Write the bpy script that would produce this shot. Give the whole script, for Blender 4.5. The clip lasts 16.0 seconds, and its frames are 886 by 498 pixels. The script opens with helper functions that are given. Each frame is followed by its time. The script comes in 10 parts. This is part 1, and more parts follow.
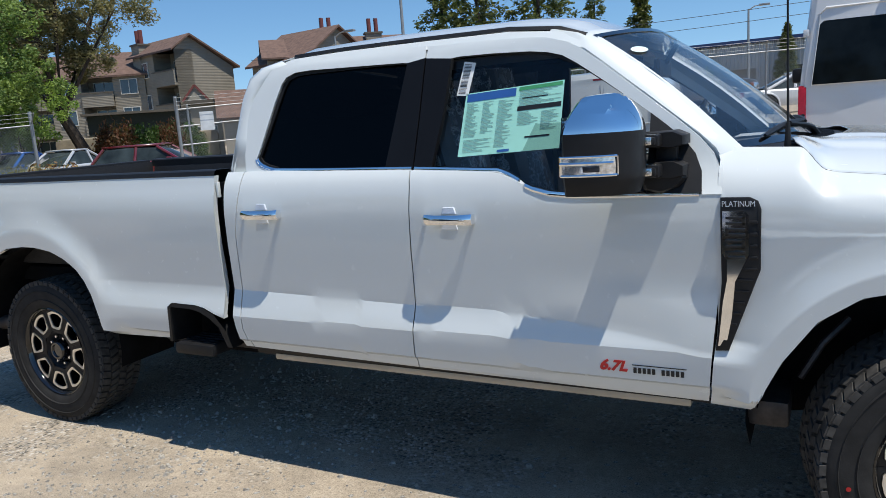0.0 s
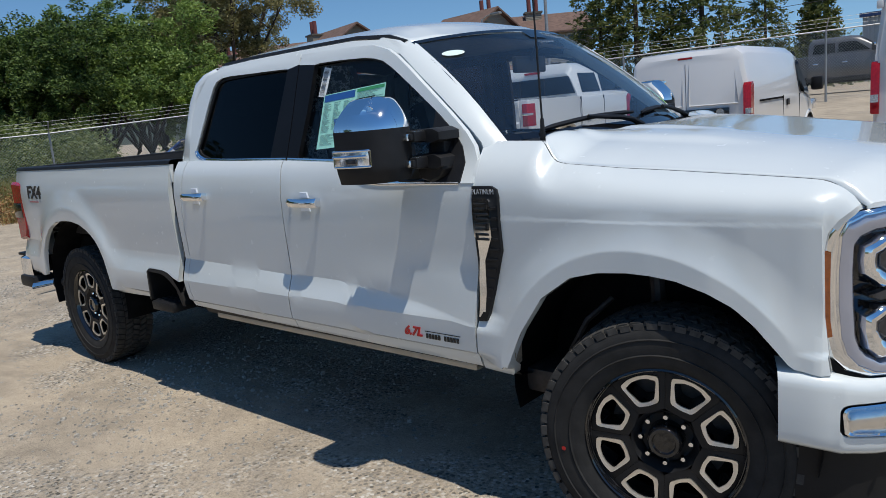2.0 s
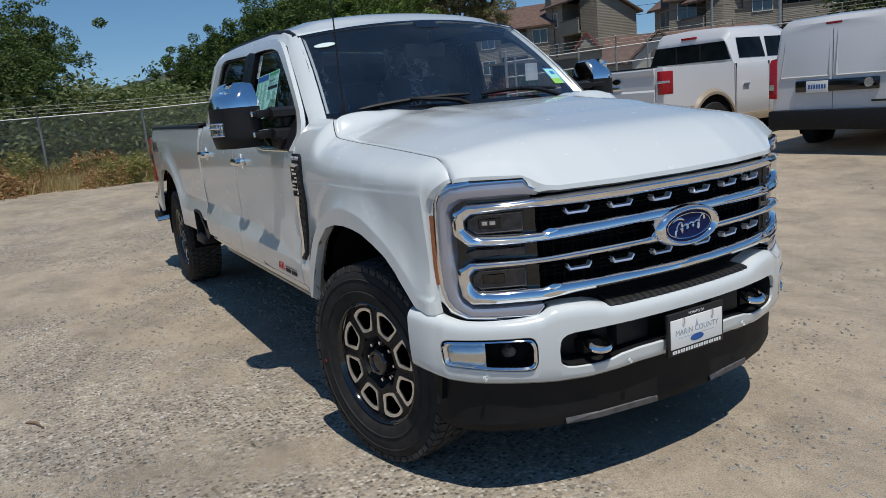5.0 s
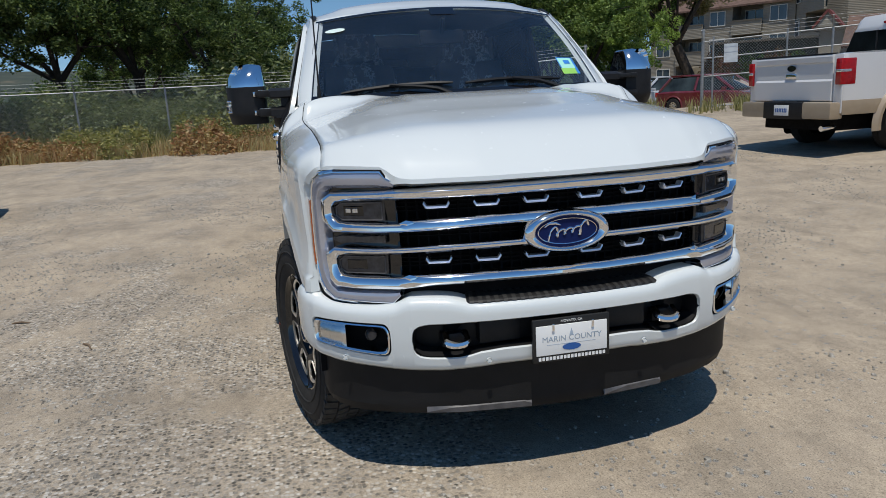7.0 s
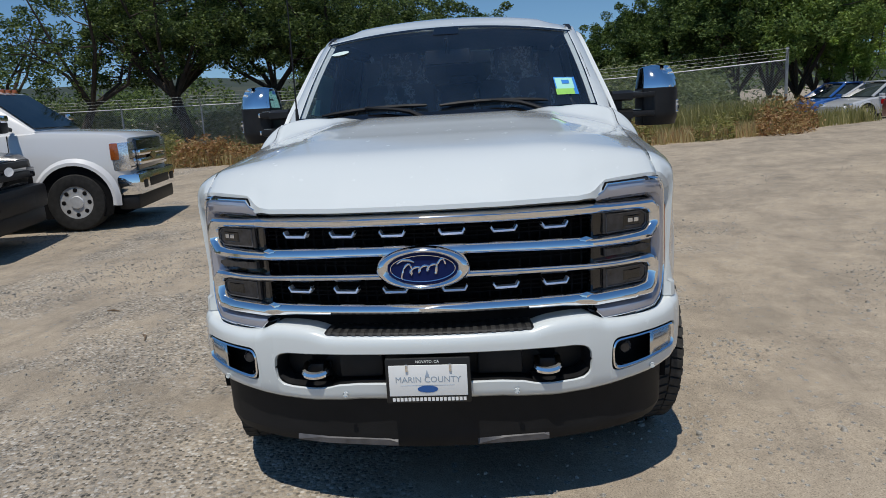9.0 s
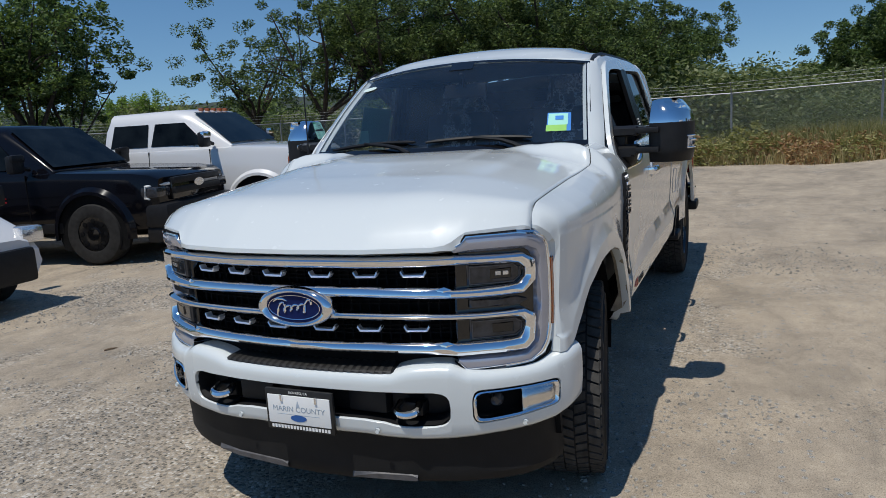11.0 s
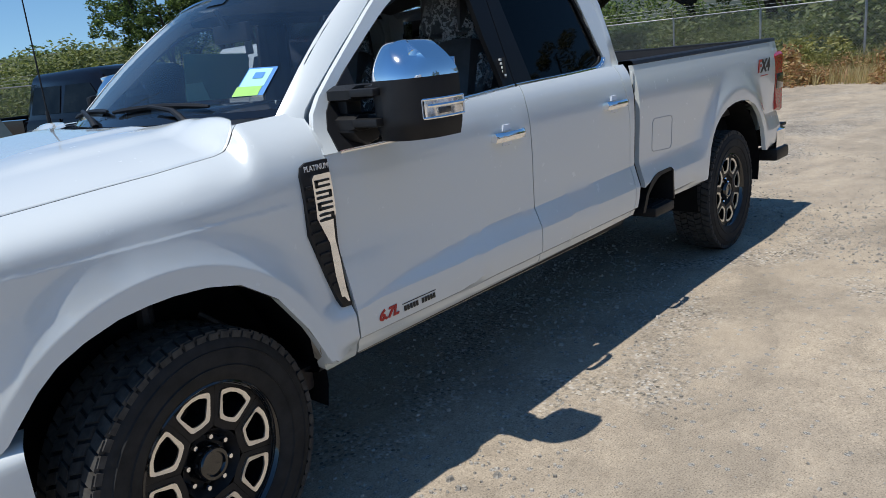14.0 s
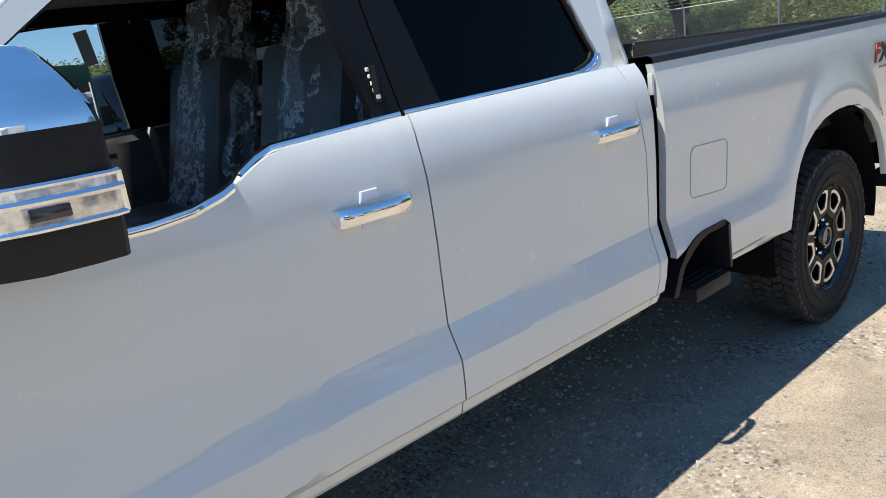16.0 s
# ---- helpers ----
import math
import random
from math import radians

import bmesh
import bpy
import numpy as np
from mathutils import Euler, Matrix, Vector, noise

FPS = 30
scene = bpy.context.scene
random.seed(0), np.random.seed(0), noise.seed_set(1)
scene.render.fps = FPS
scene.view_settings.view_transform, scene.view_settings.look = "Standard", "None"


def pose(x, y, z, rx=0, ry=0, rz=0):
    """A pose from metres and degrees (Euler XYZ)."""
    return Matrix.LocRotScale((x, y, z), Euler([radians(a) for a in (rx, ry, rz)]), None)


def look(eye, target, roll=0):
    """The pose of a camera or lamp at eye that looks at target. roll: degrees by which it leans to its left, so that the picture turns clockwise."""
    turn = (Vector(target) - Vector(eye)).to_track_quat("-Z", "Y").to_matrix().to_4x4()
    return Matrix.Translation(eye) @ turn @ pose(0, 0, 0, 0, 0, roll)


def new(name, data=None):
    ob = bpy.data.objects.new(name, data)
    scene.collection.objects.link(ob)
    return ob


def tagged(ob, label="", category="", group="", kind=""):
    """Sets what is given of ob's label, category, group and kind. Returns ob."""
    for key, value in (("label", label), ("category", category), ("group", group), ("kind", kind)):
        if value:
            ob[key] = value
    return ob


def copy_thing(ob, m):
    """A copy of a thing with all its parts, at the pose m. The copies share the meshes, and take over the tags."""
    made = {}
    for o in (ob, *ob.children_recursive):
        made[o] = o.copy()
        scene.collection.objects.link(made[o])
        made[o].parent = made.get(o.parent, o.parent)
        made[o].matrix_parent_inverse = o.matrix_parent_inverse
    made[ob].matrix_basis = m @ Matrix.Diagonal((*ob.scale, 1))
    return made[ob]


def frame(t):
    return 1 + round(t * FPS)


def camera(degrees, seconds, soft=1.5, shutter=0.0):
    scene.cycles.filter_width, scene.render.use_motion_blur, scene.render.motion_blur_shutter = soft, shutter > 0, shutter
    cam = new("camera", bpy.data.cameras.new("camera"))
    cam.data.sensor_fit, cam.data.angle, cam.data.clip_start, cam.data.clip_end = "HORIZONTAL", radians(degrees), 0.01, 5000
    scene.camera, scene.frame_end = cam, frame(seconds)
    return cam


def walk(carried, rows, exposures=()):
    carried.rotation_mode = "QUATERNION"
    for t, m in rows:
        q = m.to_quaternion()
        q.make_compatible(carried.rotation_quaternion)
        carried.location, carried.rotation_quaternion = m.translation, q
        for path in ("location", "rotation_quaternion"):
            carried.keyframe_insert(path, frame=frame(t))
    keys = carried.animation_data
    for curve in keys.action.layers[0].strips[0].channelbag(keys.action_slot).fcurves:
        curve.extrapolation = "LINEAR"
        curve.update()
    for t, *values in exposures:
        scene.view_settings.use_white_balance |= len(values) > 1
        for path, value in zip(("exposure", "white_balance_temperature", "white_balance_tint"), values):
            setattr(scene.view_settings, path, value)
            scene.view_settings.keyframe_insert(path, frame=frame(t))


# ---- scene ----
cam = camera(62.7, 16.0, soft=0.5)
PATH = [
    (0, (-0.384, -3.511, 1.626), (-1.312, -1.775, 1.273), -4.1),
    (0.5, (-0.047, -3.408, 1.617), (-1.064, -1.719, 1.281), -4.5),
    (1, (0.363, -3.337, 1.579), (-0.739, -1.703, 1.238), -4.8),
    (1.5, (0.728, -3.259, 1.594), (-0.474, -1.704, 1.222), -5.2),
    (2, (1.029, -3.095, 1.585), (-0.281, -1.63, 1.218), -5.3),
    (2.5, (1.383, -2.956, 1.541), (-0.021, -1.58, 1.176), -5.2),
    (3, (1.686, -2.826, 1.559), (0.201, -1.537, 1.193), -5.0),
    (3.5, (1.954, -2.644, 1.552), (0.388, -1.455, 1.186), -4.9),
    (4, (2.269, -2.463, 1.519), (0.637, -1.372, 1.133), -4.9),
    (4.5, (2.563, -2.309, 1.534), (0.892, -1.294, 1.109), -5.1),
    (4.7, (2.637, -2.225, 1.518), (0.951, -1.235, 1.098), -5.1),
    (6.8, (3.261, -1.082, 1.497), (1.361, -0.623, 1.075), -3.3),
    (7, (3.274, -0.967, 1.491), (1.363, -0.565, 1.057), -3.0),
    (7.5, (3.336, -0.625, 1.474), (1.406, -0.382, 1.008), -3.1),
    (8, (3.329, -0.368, 1.503), (1.385, -0.283, 1.04), -3.2),
    (8.5, (3.295, -0.099, 1.522), (1.341, -0.146, 1.099), -3.3),
    (9, (3.284, 0.279, 1.517), (1.33, 0.113, 1.125), -3.2),
    (9.2, (3.291, 0.408, 1.529), (1.34, 0.185, 1.151), -3.2),
    (11.3, (2.918, 1.752, 1.614), (1.146, 0.887, 1.277), -3.7),
    (11.5, (2.805, 1.88, 1.595), (1.059, 0.964, 1.261), -3.6),
    (12, (2.504, 2.202, 1.599), (0.825, 1.179, 1.234), -1.6),
    (12.5, (2.164, 2.485, 1.636), (0.565, 1.353, 1.23), -2.3),
    (13, (1.802, 2.668, 1.614), (0.267, 1.455, 1.196), -3.2),
    (13.5, (1.322, 2.894, 1.573), (-0.14, 1.607, 1.12), -4.8),
    (14, (0.864, 2.898, 1.607), (-0.556, 1.589, 1.088), -5.9),
    (14.5, (0.442, 2.83, 1.601), (-0.949, 1.502, 1.053), -7.2),
    (15, (0.010, 2.722, 1.606), (-1.320, 1.334, 1.054), -8.0),
    (15.5, (-0.335, 2.519, 1.603), (-1.616, 1.083, 1.057), -8.1),
    (16, (-0.741, 2.392, 1.563), (-1.968, 0.898, 1.049), -8.0),
]
walk(cam, [(t, look(eye, target, roll)) for t, eye, target, roll in PATH],
     exposures=[(t, e, k, 8) for t, e, k in ((0, 0.53, 6850), (0.5, 0.50, 6800), (1.5, 0.25, 6800), (2.5, 0.12, 6750), (3.5, -0.03, 6750), (4.5, -0.05, 6800), (7, 0.0, 6850), (9, -0.08, 6800), (11.5, -0.06, 6650), (12.5, 0.08, 6650), (13.5, 0.31, 6600), (14.5, 0.43, 6650), (15.5, 0.85, 6750), (16, 0.93, 7100))])

from mathutils.bvhtree import BVHTree

# ---- light ----
SUN_WAY = Vector((0.575, -0.135, 1.50)).normalized()
world = bpy.data.worlds.new("daylight")
scene.world = world
world.use_nodes = True
wn = world.node_tree.nodes
sky = wn.new("ShaderNodeTexSky")
sky.sky_type = "NISHITA"
sky.sun_disc = False
sky.sun_elevation = math.asin(SUN_WAY.z)
sky.sun_rotation = math.atan2(SUN_WAY.x, SUN_WAY.y)
sky.air_density, sky.dust_density, sky.ozone_density = 1.0, 0.0, 2.5
# a clear, deep blue sky down to the horizon: the dome is looked up a little higher
tcs = wn.new("ShaderNodeTexCoord")
lift = wn.new("ShaderNodeVectorMath")
lift.operation = "ADD"
lift.inputs[1].default_value = (0.0, 0.0, 0.10)
world.node_tree.links.new(tcs.outputs["Generated"], lift.inputs[0])
world.node_tree.links.new(lift.outputs[0], sky.inputs[0])
deep = wn.new("ShaderNodeHueSaturation")
deep.inputs["Saturation"].default_value = 1.22
world.node_tree.links.new(sky.outputs[0], deep.inputs["Color"])
world.node_tree.links.new(deep.outputs[0], wn["Background"].inputs[0])
wn["Background"].inputs[1].default_value = 0.106
sun = new("sun", bpy.data.lights.new("sun", "SUN"))
sun.data.energy, sun.data.angle, sun.data.color = 3.5, radians(0.53), (1.0, 0.97, 0.93)
sun.matrix_world = look(SUN_WAY * 50, (0, 0, 0))


# ---- materials ----
def nodes_of(name):
    m = bpy.data.materials.new(name)
    m.use_nodes = True
    nt = m.node_tree
    return m, nt, nt.nodes["Principled BSDF"]


def rgb(c):
    return (c[0], c[1], c[2], 1.0)


def tex_noise(nt, scale, detail=3.0, rough=0.55, coord="Object"):
    tc = nt.nodes.new("ShaderNodeTexCoord")
    n = nt.nodes.new("ShaderNodeTexNoise")
    n.inputs["Scale"].default_value = scale
    n.inputs["Detail"].default_value = detail
    n.inputs["Roughness"].default_value = rough
    nt.links.new(tc.outputs[coord], n.inputs["Vector"])
    return n


def ramp(nt, src, stops):
    r = nt.nodes.new("ShaderNodeValToRGB")
    e = r.color_ramp.elements
    while len(e) < len(stops):
        e.new(0.5)
    for k, (p, c) in enumerate(stops):
        e[k].position, e[k].color = p, rgb(c)
    nt.links.new(src, r.inputs[0])
    return r


def mixc(nt, fac, a, b, mode="MIX"):
    m = nt.nodes.new("ShaderNodeMix")
    m.data_type, m.blend_type = "RGBA", mode
    for slot, val in ((0, fac), (6, a), (7, b)):
        if isinstance(val, (int, float)):
            m.inputs[slot].default_value = val
        elif isinstance(val, tuple):
            m.inputs[slot].default_value = rgb(val)
        else:
            nt.links.new(val, m.inputs[slot])
    return m.outputs[2]


def bump(nt, bsdf, src, strength, distance):
    b = nt.nodes.new("ShaderNodeBump")
    b.inputs["Strength"].default_value, b.inputs["Distance"].default_value = strength, distance
    nt.links.new(src, b.inputs["Height"])
    nt.links.new(b.outputs[0], bsdf.inputs["Normal"])
    return b


def simple(name, col, rough=0.5, metal=0.0, coat=0.0, var=0.12, scale=6.0, bmp=0.0, bscale=200.0, spec=0.5):
    """A plain material with a slight two-scale variation and a fine relief."""
    m, nt, b = nodes_of(name)
    n1 = tex_noise(nt, scale, 4)
    lo = tuple(c * (1 - var) for c in col)
    hi = tuple(min(1.0, c * (1 + var)) for c in col)
    r = ramp(nt, n1.outputs[0], [(0.3, lo), (0.7, hi)])
    nt.links.new(r.outputs[0], b.inputs["Base Color"])
    b.inputs["Roughness"].default_value, b.inputs["Metallic"].default_value = rough, metal
    b.inputs["Coat Weight"].default_value, b.inputs["Coat Roughness"].default_value = coat, 0.03
    b.inputs["Specular IOR Level"].default_value = spec
    if bmp:
        n2 = tex_noise(nt, bscale, 2)
        bump(nt, b, n2.outputs[0], bmp, 0.002)
    return m


def car_paint(name, col, rough=0.28, dust=(0.62, 0.56, 0.47), amount=0.10):
    """Clear-coated paint with a thin film of dust in patches."""
    m, nt, b = nodes_of(name)
    n1 = tex_noise(nt, 1.7, 6, 0.65)
    r = ramp(nt, n1.outputs[0], [(0.40, (0, 0, 0)), (0.85, (amount, amount, amount))])
    nt.links.new(mixc(nt, r.outputs[0], col, dust), b.inputs["Base Color"])
    n2 = tex_noise(nt, 22, 4)
    r2 = ramp(nt, n2.outputs[0], [(0.3, (rough * 0.93,) * 3), (0.75, (rough * 1.07,) * 3)])
    nt.links.new(r2.outputs[0], b.inputs["Roughness"])
    b.inputs["Coat Weight"].default_value, b.inputs["Coat Roughness"].default_value = 1.0, 0.07
    return m


def glass(name, tint, gloss=0.02, ior=1.5):
    """A pane: tinted see-through with a real Fresnel gloss."""
    m, nt, b = nodes_of(name)
    nt.nodes.remove(b)
    t = nt.nodes.new("ShaderNodeBsdfTransparent")
    t.inputs[0].default_value = rgb(tint)
    g = nt.nodes.new("ShaderNodeBsdfGlossy")
    g.inputs["Roughness"].default_value = gloss
    # the gloss grows towards grazing angles, alike from inside and outside
    f0 = ((ior - 1) / (ior + 1)) ** 2
    f = nt.nodes.new("ShaderNodeLayerWeight")
    f.inputs[0].default_value = 0.5
    p5 = nt.nodes.new("ShaderNodeMath")
    p5.operation, p5.inputs[1].default_value = "POWER", 5.0
    nt.links.new(f.outputs["Facing"], p5.inputs[0])
    fr = nt.nodes.new("ShaderNodeMath")
    fr.operation, fr.inputs[1].default_value, fr.inputs[2].default_value = "MULTIPLY_ADD", 1 - f0, f0
    nt.links.new(p5.outputs[0], fr.inputs[0])
    x = nt.nodes.new("ShaderNodeMixShader")
    nt.links.new(fr.outputs[0], x.inputs[0])
    nt.links.new(t.outputs[0], x.inputs[1])
    nt.links.new(g.outputs[0], x.inputs[2])
    nt.links.new(x.outputs[0], nt.nodes["Material Output"].inputs[0])
    return m


PAINT = car_paint("white_pearl_paint", (0.650, 0.685, 0.680), 0.26, amount=0.04)
PAINT_W2 = car_paint("white_van_paint", (0.66, 0.66, 0.66), 0.35, amount=0.12)
PAINT_BLACK = simple("black_paint", (0.004, 0.004, 0.006), 0.10, var=0.2, scale=3, spec=0.30)
PAINT_RED = car_paint("dark_red_paint", (0.13, 0.006, 0.012), 0.3, amount=0.1)
PAINT_BLUE = car_paint("blue_paint", (0.02, 0.10, 0.34), 0.3, amount=0.06)
PAINT_SILVER = car_paint("silver_paint", (0.42, 0.44, 0.47), 0.35, amount=0.08)
PAINT_GREY = car_paint("grey_paint", (0.06, 0.06, 0.065), 0.3, amount=0.08)
CHROME = simple("chrome", (0.86, 0.87, 0.89), 0.06, 1.0, var=0.02, scale=3)
SATIN = simple("satin_aluminium", (0.72, 0.71, 0.69), 0.24, 1.0, var=0.05, scale=30)
MACHINED = simple("machined_wheel_face", (0.80, 0.77, 0.72), 0.30, 0.9, var=0.06, scale=60)
BLACKP = simple("black_plastic", (0.011, 0.011, 0.012), 0.50, var=0.25, scale=14, bmp=0.25, bscale=420, spec=0.3)
DARKWIN = simple("dark_window", (0.006, 0.008, 0.009), 0.04, var=0.9, scale=2.2, spec=0.13)
GLOSSB = simple("gloss_black", (0.006, 0.006, 0.007), 0.08, coat=0.6, var=0.2)
DARK = simple("dark_underbody", (0.007, 0.007, 0.0075), 0.85, var=0.4, scale=9, bmp=0.3, bscale=40, spec=0.1)
STEEL = simple("dirty_steel", (0.09, 0.08, 0.075), 0.55, 0.6, var=0.4, scale=18, bmp=0.2, bscale=90)
RUBBER = simple("tyre_rubber", (0.024, 0.0235, 0.023), 0.78, var=0.30, scale=16, bmp=0.35, bscale=160, spec=0.22)
TREAD = simple("dusty_tread", (0.058, 0.055, 0.051), 0.9, var=0.35, scale=22, bmp=0.3, bscale=120, spec=0.15)
LINER = simple("bed_liner", (0.010, 0.010, 0.011), 0.62, var=0.3, scale=40, bmp=0.8, bscale=300)
LEATHER = simple("black_leather", (0.060, 0.059, 0.060), 0.45, var=0.25, scale=12, bmp=0.4, bscale=220)
HEADLINER = simple("grey_headliner", (0.26, 0.25, 0.24), 0.9, var=0.1, scale=30)
WHITEP = simple("white_paper", (0.78, 0.78, 0.76), 0.6, var=0.04)
TEALP = simple("pale_green_paper", (0.36, 0.74, 0.62), 0.6, var=0.05)
PALEP = simple("pale_sticker", (0.62, 0.74, 0.70), 0.5, var=0.05)
BLUEP = simple("blue_print", (0.02, 0.10, 0.33), 0.5, var=0.1)
GREENP = simple("green_print", (0.05, 0.30, 0.12), 0.5, var=0.1)
LIMEP = simple("lime_print", (0.30, 0.62, 0.12), 0.5, var=0.1)
INKP = simple("dark_ink", (0.14, 0.26, 0.25), 0.6, var=0.2)
BLACKINK = simple("black_ink", (0.010, 0.010, 0.010), 0.5, var=0.2)
REDV = simple("red_vinyl", (0.42, 0.014, 0.014), 0.35, var=0.1)
REDLENS = simple("red_lens", (0.36, 0.010, 0.014), 0.12, coat=0.3, var=0.3, scale=40)
AMBER = simple("amber_lens", (0.30, 0.075, 0.015), 0.12, coat=0.8, var=0.25, scale=60)
CLEARLENS = simple("clear_lens", (0.80, 0.81, 0.82), 0.14, 0.75, coat=0.8, var=0.35, scale=70)
DRL = simple("frosted_light_guide", (0.40, 0.41, 0.47), 0.14, 0.45, coat=0.9, var=0.06, scale=8)
SMOKE = simple("smoked_lens", (0.040, 0.040, 0.044), 0.07, coat=0.3, var=0.5, scale=30)
BRACKET = simple("pale_chrome", (0.80, 0.84, 0.92), 0.28, 0.7, var=0.03, scale=5)
RIBGREY = simple("worn_step_rib", (0.022, 0.021, 0.020), 0.6, var=0.4, scale=30)
DAMP = simple("matt_black_plastic", (0.009, 0.009, 0.0095), 0.6, var=0.25, scale=8, bmp=0.2, bscale=300, spec=0.25)
# grey plastic; on the dam's lip it stands for sun on black
LIPGREY = simple("mid_grey_plastic", (0.085, 0.082, 0.085), 0.5, var=0.3, scale=25)
GLASS = glass("window_glass", (0.62, 0.66, 0.66))
GLASS_W = glass("windscreen_glass", (0.84, 0.89, 0.91), 0.02, 2.0)
GLASS_D = glass("privacy_glass", (0.028, 0.030, 0.034), 0.02, 1.28)
PLASTIC = glass("clear_plastic_cover", (0.72, 0.76, 0.78), 0.22, 1.35)
pnt = PLASTIC.node_tree
# milky haze of the plastic, plus highlights on its folds painted as white streaks
haze_glint = pnt.nodes.new("ShaderNodeBsdfDiffuse")
haze_glint.inputs[0].default_value = rgb((0.75, 0.78, 0.80))
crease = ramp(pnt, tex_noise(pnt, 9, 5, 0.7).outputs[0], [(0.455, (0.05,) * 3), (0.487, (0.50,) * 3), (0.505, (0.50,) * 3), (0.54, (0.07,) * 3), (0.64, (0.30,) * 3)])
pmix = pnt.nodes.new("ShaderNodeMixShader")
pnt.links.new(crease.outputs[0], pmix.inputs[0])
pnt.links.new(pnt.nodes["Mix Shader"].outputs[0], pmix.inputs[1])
pnt.links.new(haze_glint.outputs[0], pmix.inputs[2])
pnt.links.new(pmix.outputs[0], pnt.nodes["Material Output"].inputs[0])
wnt = GLASS_W.node_tree
# thin dust film, tinted blue to paint in the sky's reflection
film = wnt.nodes.new("ShaderNodeBsdfDiffuse")
film.inputs[0].default_value = rgb((0.48, 0.63, 0.84))
fine = ramp(wnt, tex_noise(wnt, 3.0, 5, 0.7).outputs[0], [(0.35, (0.006,) * 3), (0.70, (0.022,) * 3)])
wmix = wnt.nodes.new("ShaderNodeMixShader")
wnt.links.new(fine.outputs[0], wmix.inputs[0])
wnt.links.new(wnt.nodes["Mix Shader"].outputs[0], wmix.inputs[1])
wnt.links.new(film.outputs[0], wmix.inputs[2])
wnt.links.new(wmix.outputs[0], wnt.nodes["Material Output"].inputs[0])
OVALBLUE = simple("badge_blue", (0.006, 0.014, 0.075), 0.45, coat=0.0, var=0.1, spec=0.12)
DUSTEDGE = simple("dusty_seal", (0.30, 0.26, 0.20), 0.8, var=0.3, scale=30)


# ---- geometry helpers ----
class Geo:
    """A growing list of vertices and faces."""

    def __init__(self):
        self.v, self.f = [], []

    def add(self, v, f, m=None):
        k = len(self.v)
        if m is not None:
            v = [m @ Vector(p) for p in v]
        self.v += [tuple(p) for p in v]
        self.f += [tuple(i + k for i in q) for q in f]
        return self

    def grid(self, rows, close_u=False, close_v=False, flip=False):
        """A sheet through rows of points."""
        n, m = len(rows), len(rows[0])
        f = []
        for i in range(n if close_u else n - 1):
            for j in range(m if close_v else m - 1):
                q = (i * m + j, i * m + (j + 1) % m, ((i + 1) % n) * m + (j + 1) % m, ((i + 1) % n) * m + j)
                f.append(q[::-1] if flip else q)
        return self.add([p for r in rows for p in r], f)

    def box(self, a, b, m=None, r=0.0):
        """A box from corner a to corner b, its edges chamfered by r."""
        (x0, y0, z0), (x1, y1, z1) = a, b
        if r <= 0:
            v = [(x, y, z) for z in (z0, z1) for y in (y0, y1) for x in (x0, x1)]
            return self.add(v, [(0, 2, 3, 1), (4, 5, 7, 6), (0, 1, 5, 4), (2, 6, 7, 3), (0, 4, 6, 2), (1, 3, 7, 5)], m)
        bm = bmesh.new()
        bmesh.ops.create_cube(bm, size=1)
        for p in bm.verts:
            p.co = Vector(((p.co.x + 0.5) * (x1 - x0) + x0, (p.co.y + 0.5) * (y1 - y0) + y0, (p.co.z + 0.5) * (z1 - z0) + z0))
        bmesh.ops.bevel(bm, geom=bm.edges[:], offset=min(r, 0.49 * min(x1 - x0, y1 - y0, z1 - z0)), segments=2, profile=0.6, affect="EDGES")
        bm.verts.index_update()
        self.add([p.co[:] for p in bm.verts], [[q.index for q in g.verts] for g in bm.faces], m)
        bm.free()
        return self

    def prism(self, loop, h0, h1, axis="y", r=0.0):
        """A loop of 2D points stood up between h0 and h1 along an axis (chamfered by r at h1)."""
        def put(p, h):
            return {"y": (p[0], h, p[1]), "z": (p[0], p[1], h), "x": (h, p[0], p[1])}[axis]
        n = len(loop)
        cx, cy = sum(p[0] for p in loop) / n, sum(p[1] for p in loop) / n
        rings = [[put(p, h0) for p in loop]]
        if r > 0:
            s = 1 if h1 > h0 else -1
            size = max(max(abs(p[0] - cx), abs(p[1] - cy)) for p in loop)
            k = 1 - r / size
            rings += [[put(p, h1 - s * r) for p in loop], [put((cx + (p[0] - cx) * k, cy + (p[1] - cy) * k), h1) for p in loop]]
        else:
            rings += [[put(p, h1) for p in loop]]
        v = [p for q in rings for p in q]
        f = [(i * n + j, i * n + (j + 1) % n, (i + 1) * n + (j + 1) % n, (i + 1) * n + j) for i in range(len(rings) - 1) for j in range(n)]
        f += [tuple(range(n))[::-1], tuple((len(rings) - 1) * n + j for j in range(n))]
        return self.add(v, f)

    def tube(self, pts, r, n=8, caps=True, squash=1.0):
        """A round bar along points; r is one radius or one for each point."""
        pts = [Vector(p) for p in pts]
        rs = r if isinstance(r, (list, tuple)) else [r] * len(pts)
        rows = []
        for i, p in enumerate(pts):
            d = (pts[min(i + 1, len(pts) - 1)] - pts[max(i - 1, 0)]).normalized()
            a = d.cross(Vector((0, 0, 1)) if abs(d.z) < 0.9 else Vector((1, 0, 0))).normalized()
            c = d.cross(a)
            rows.append([p + rs[i] * (math.cos(t) * a + squash * math.sin(t) * c) for t in (2 * math.pi * k / n for k in range(n))])
        k = len(self.v)
        self.grid(rows, close_v=True)
        if caps:
            self.f += [tuple(k + j for j in range(n))[::-1], tuple(k + (len(pts) - 1) * n + j for j in range(n))]
        return self

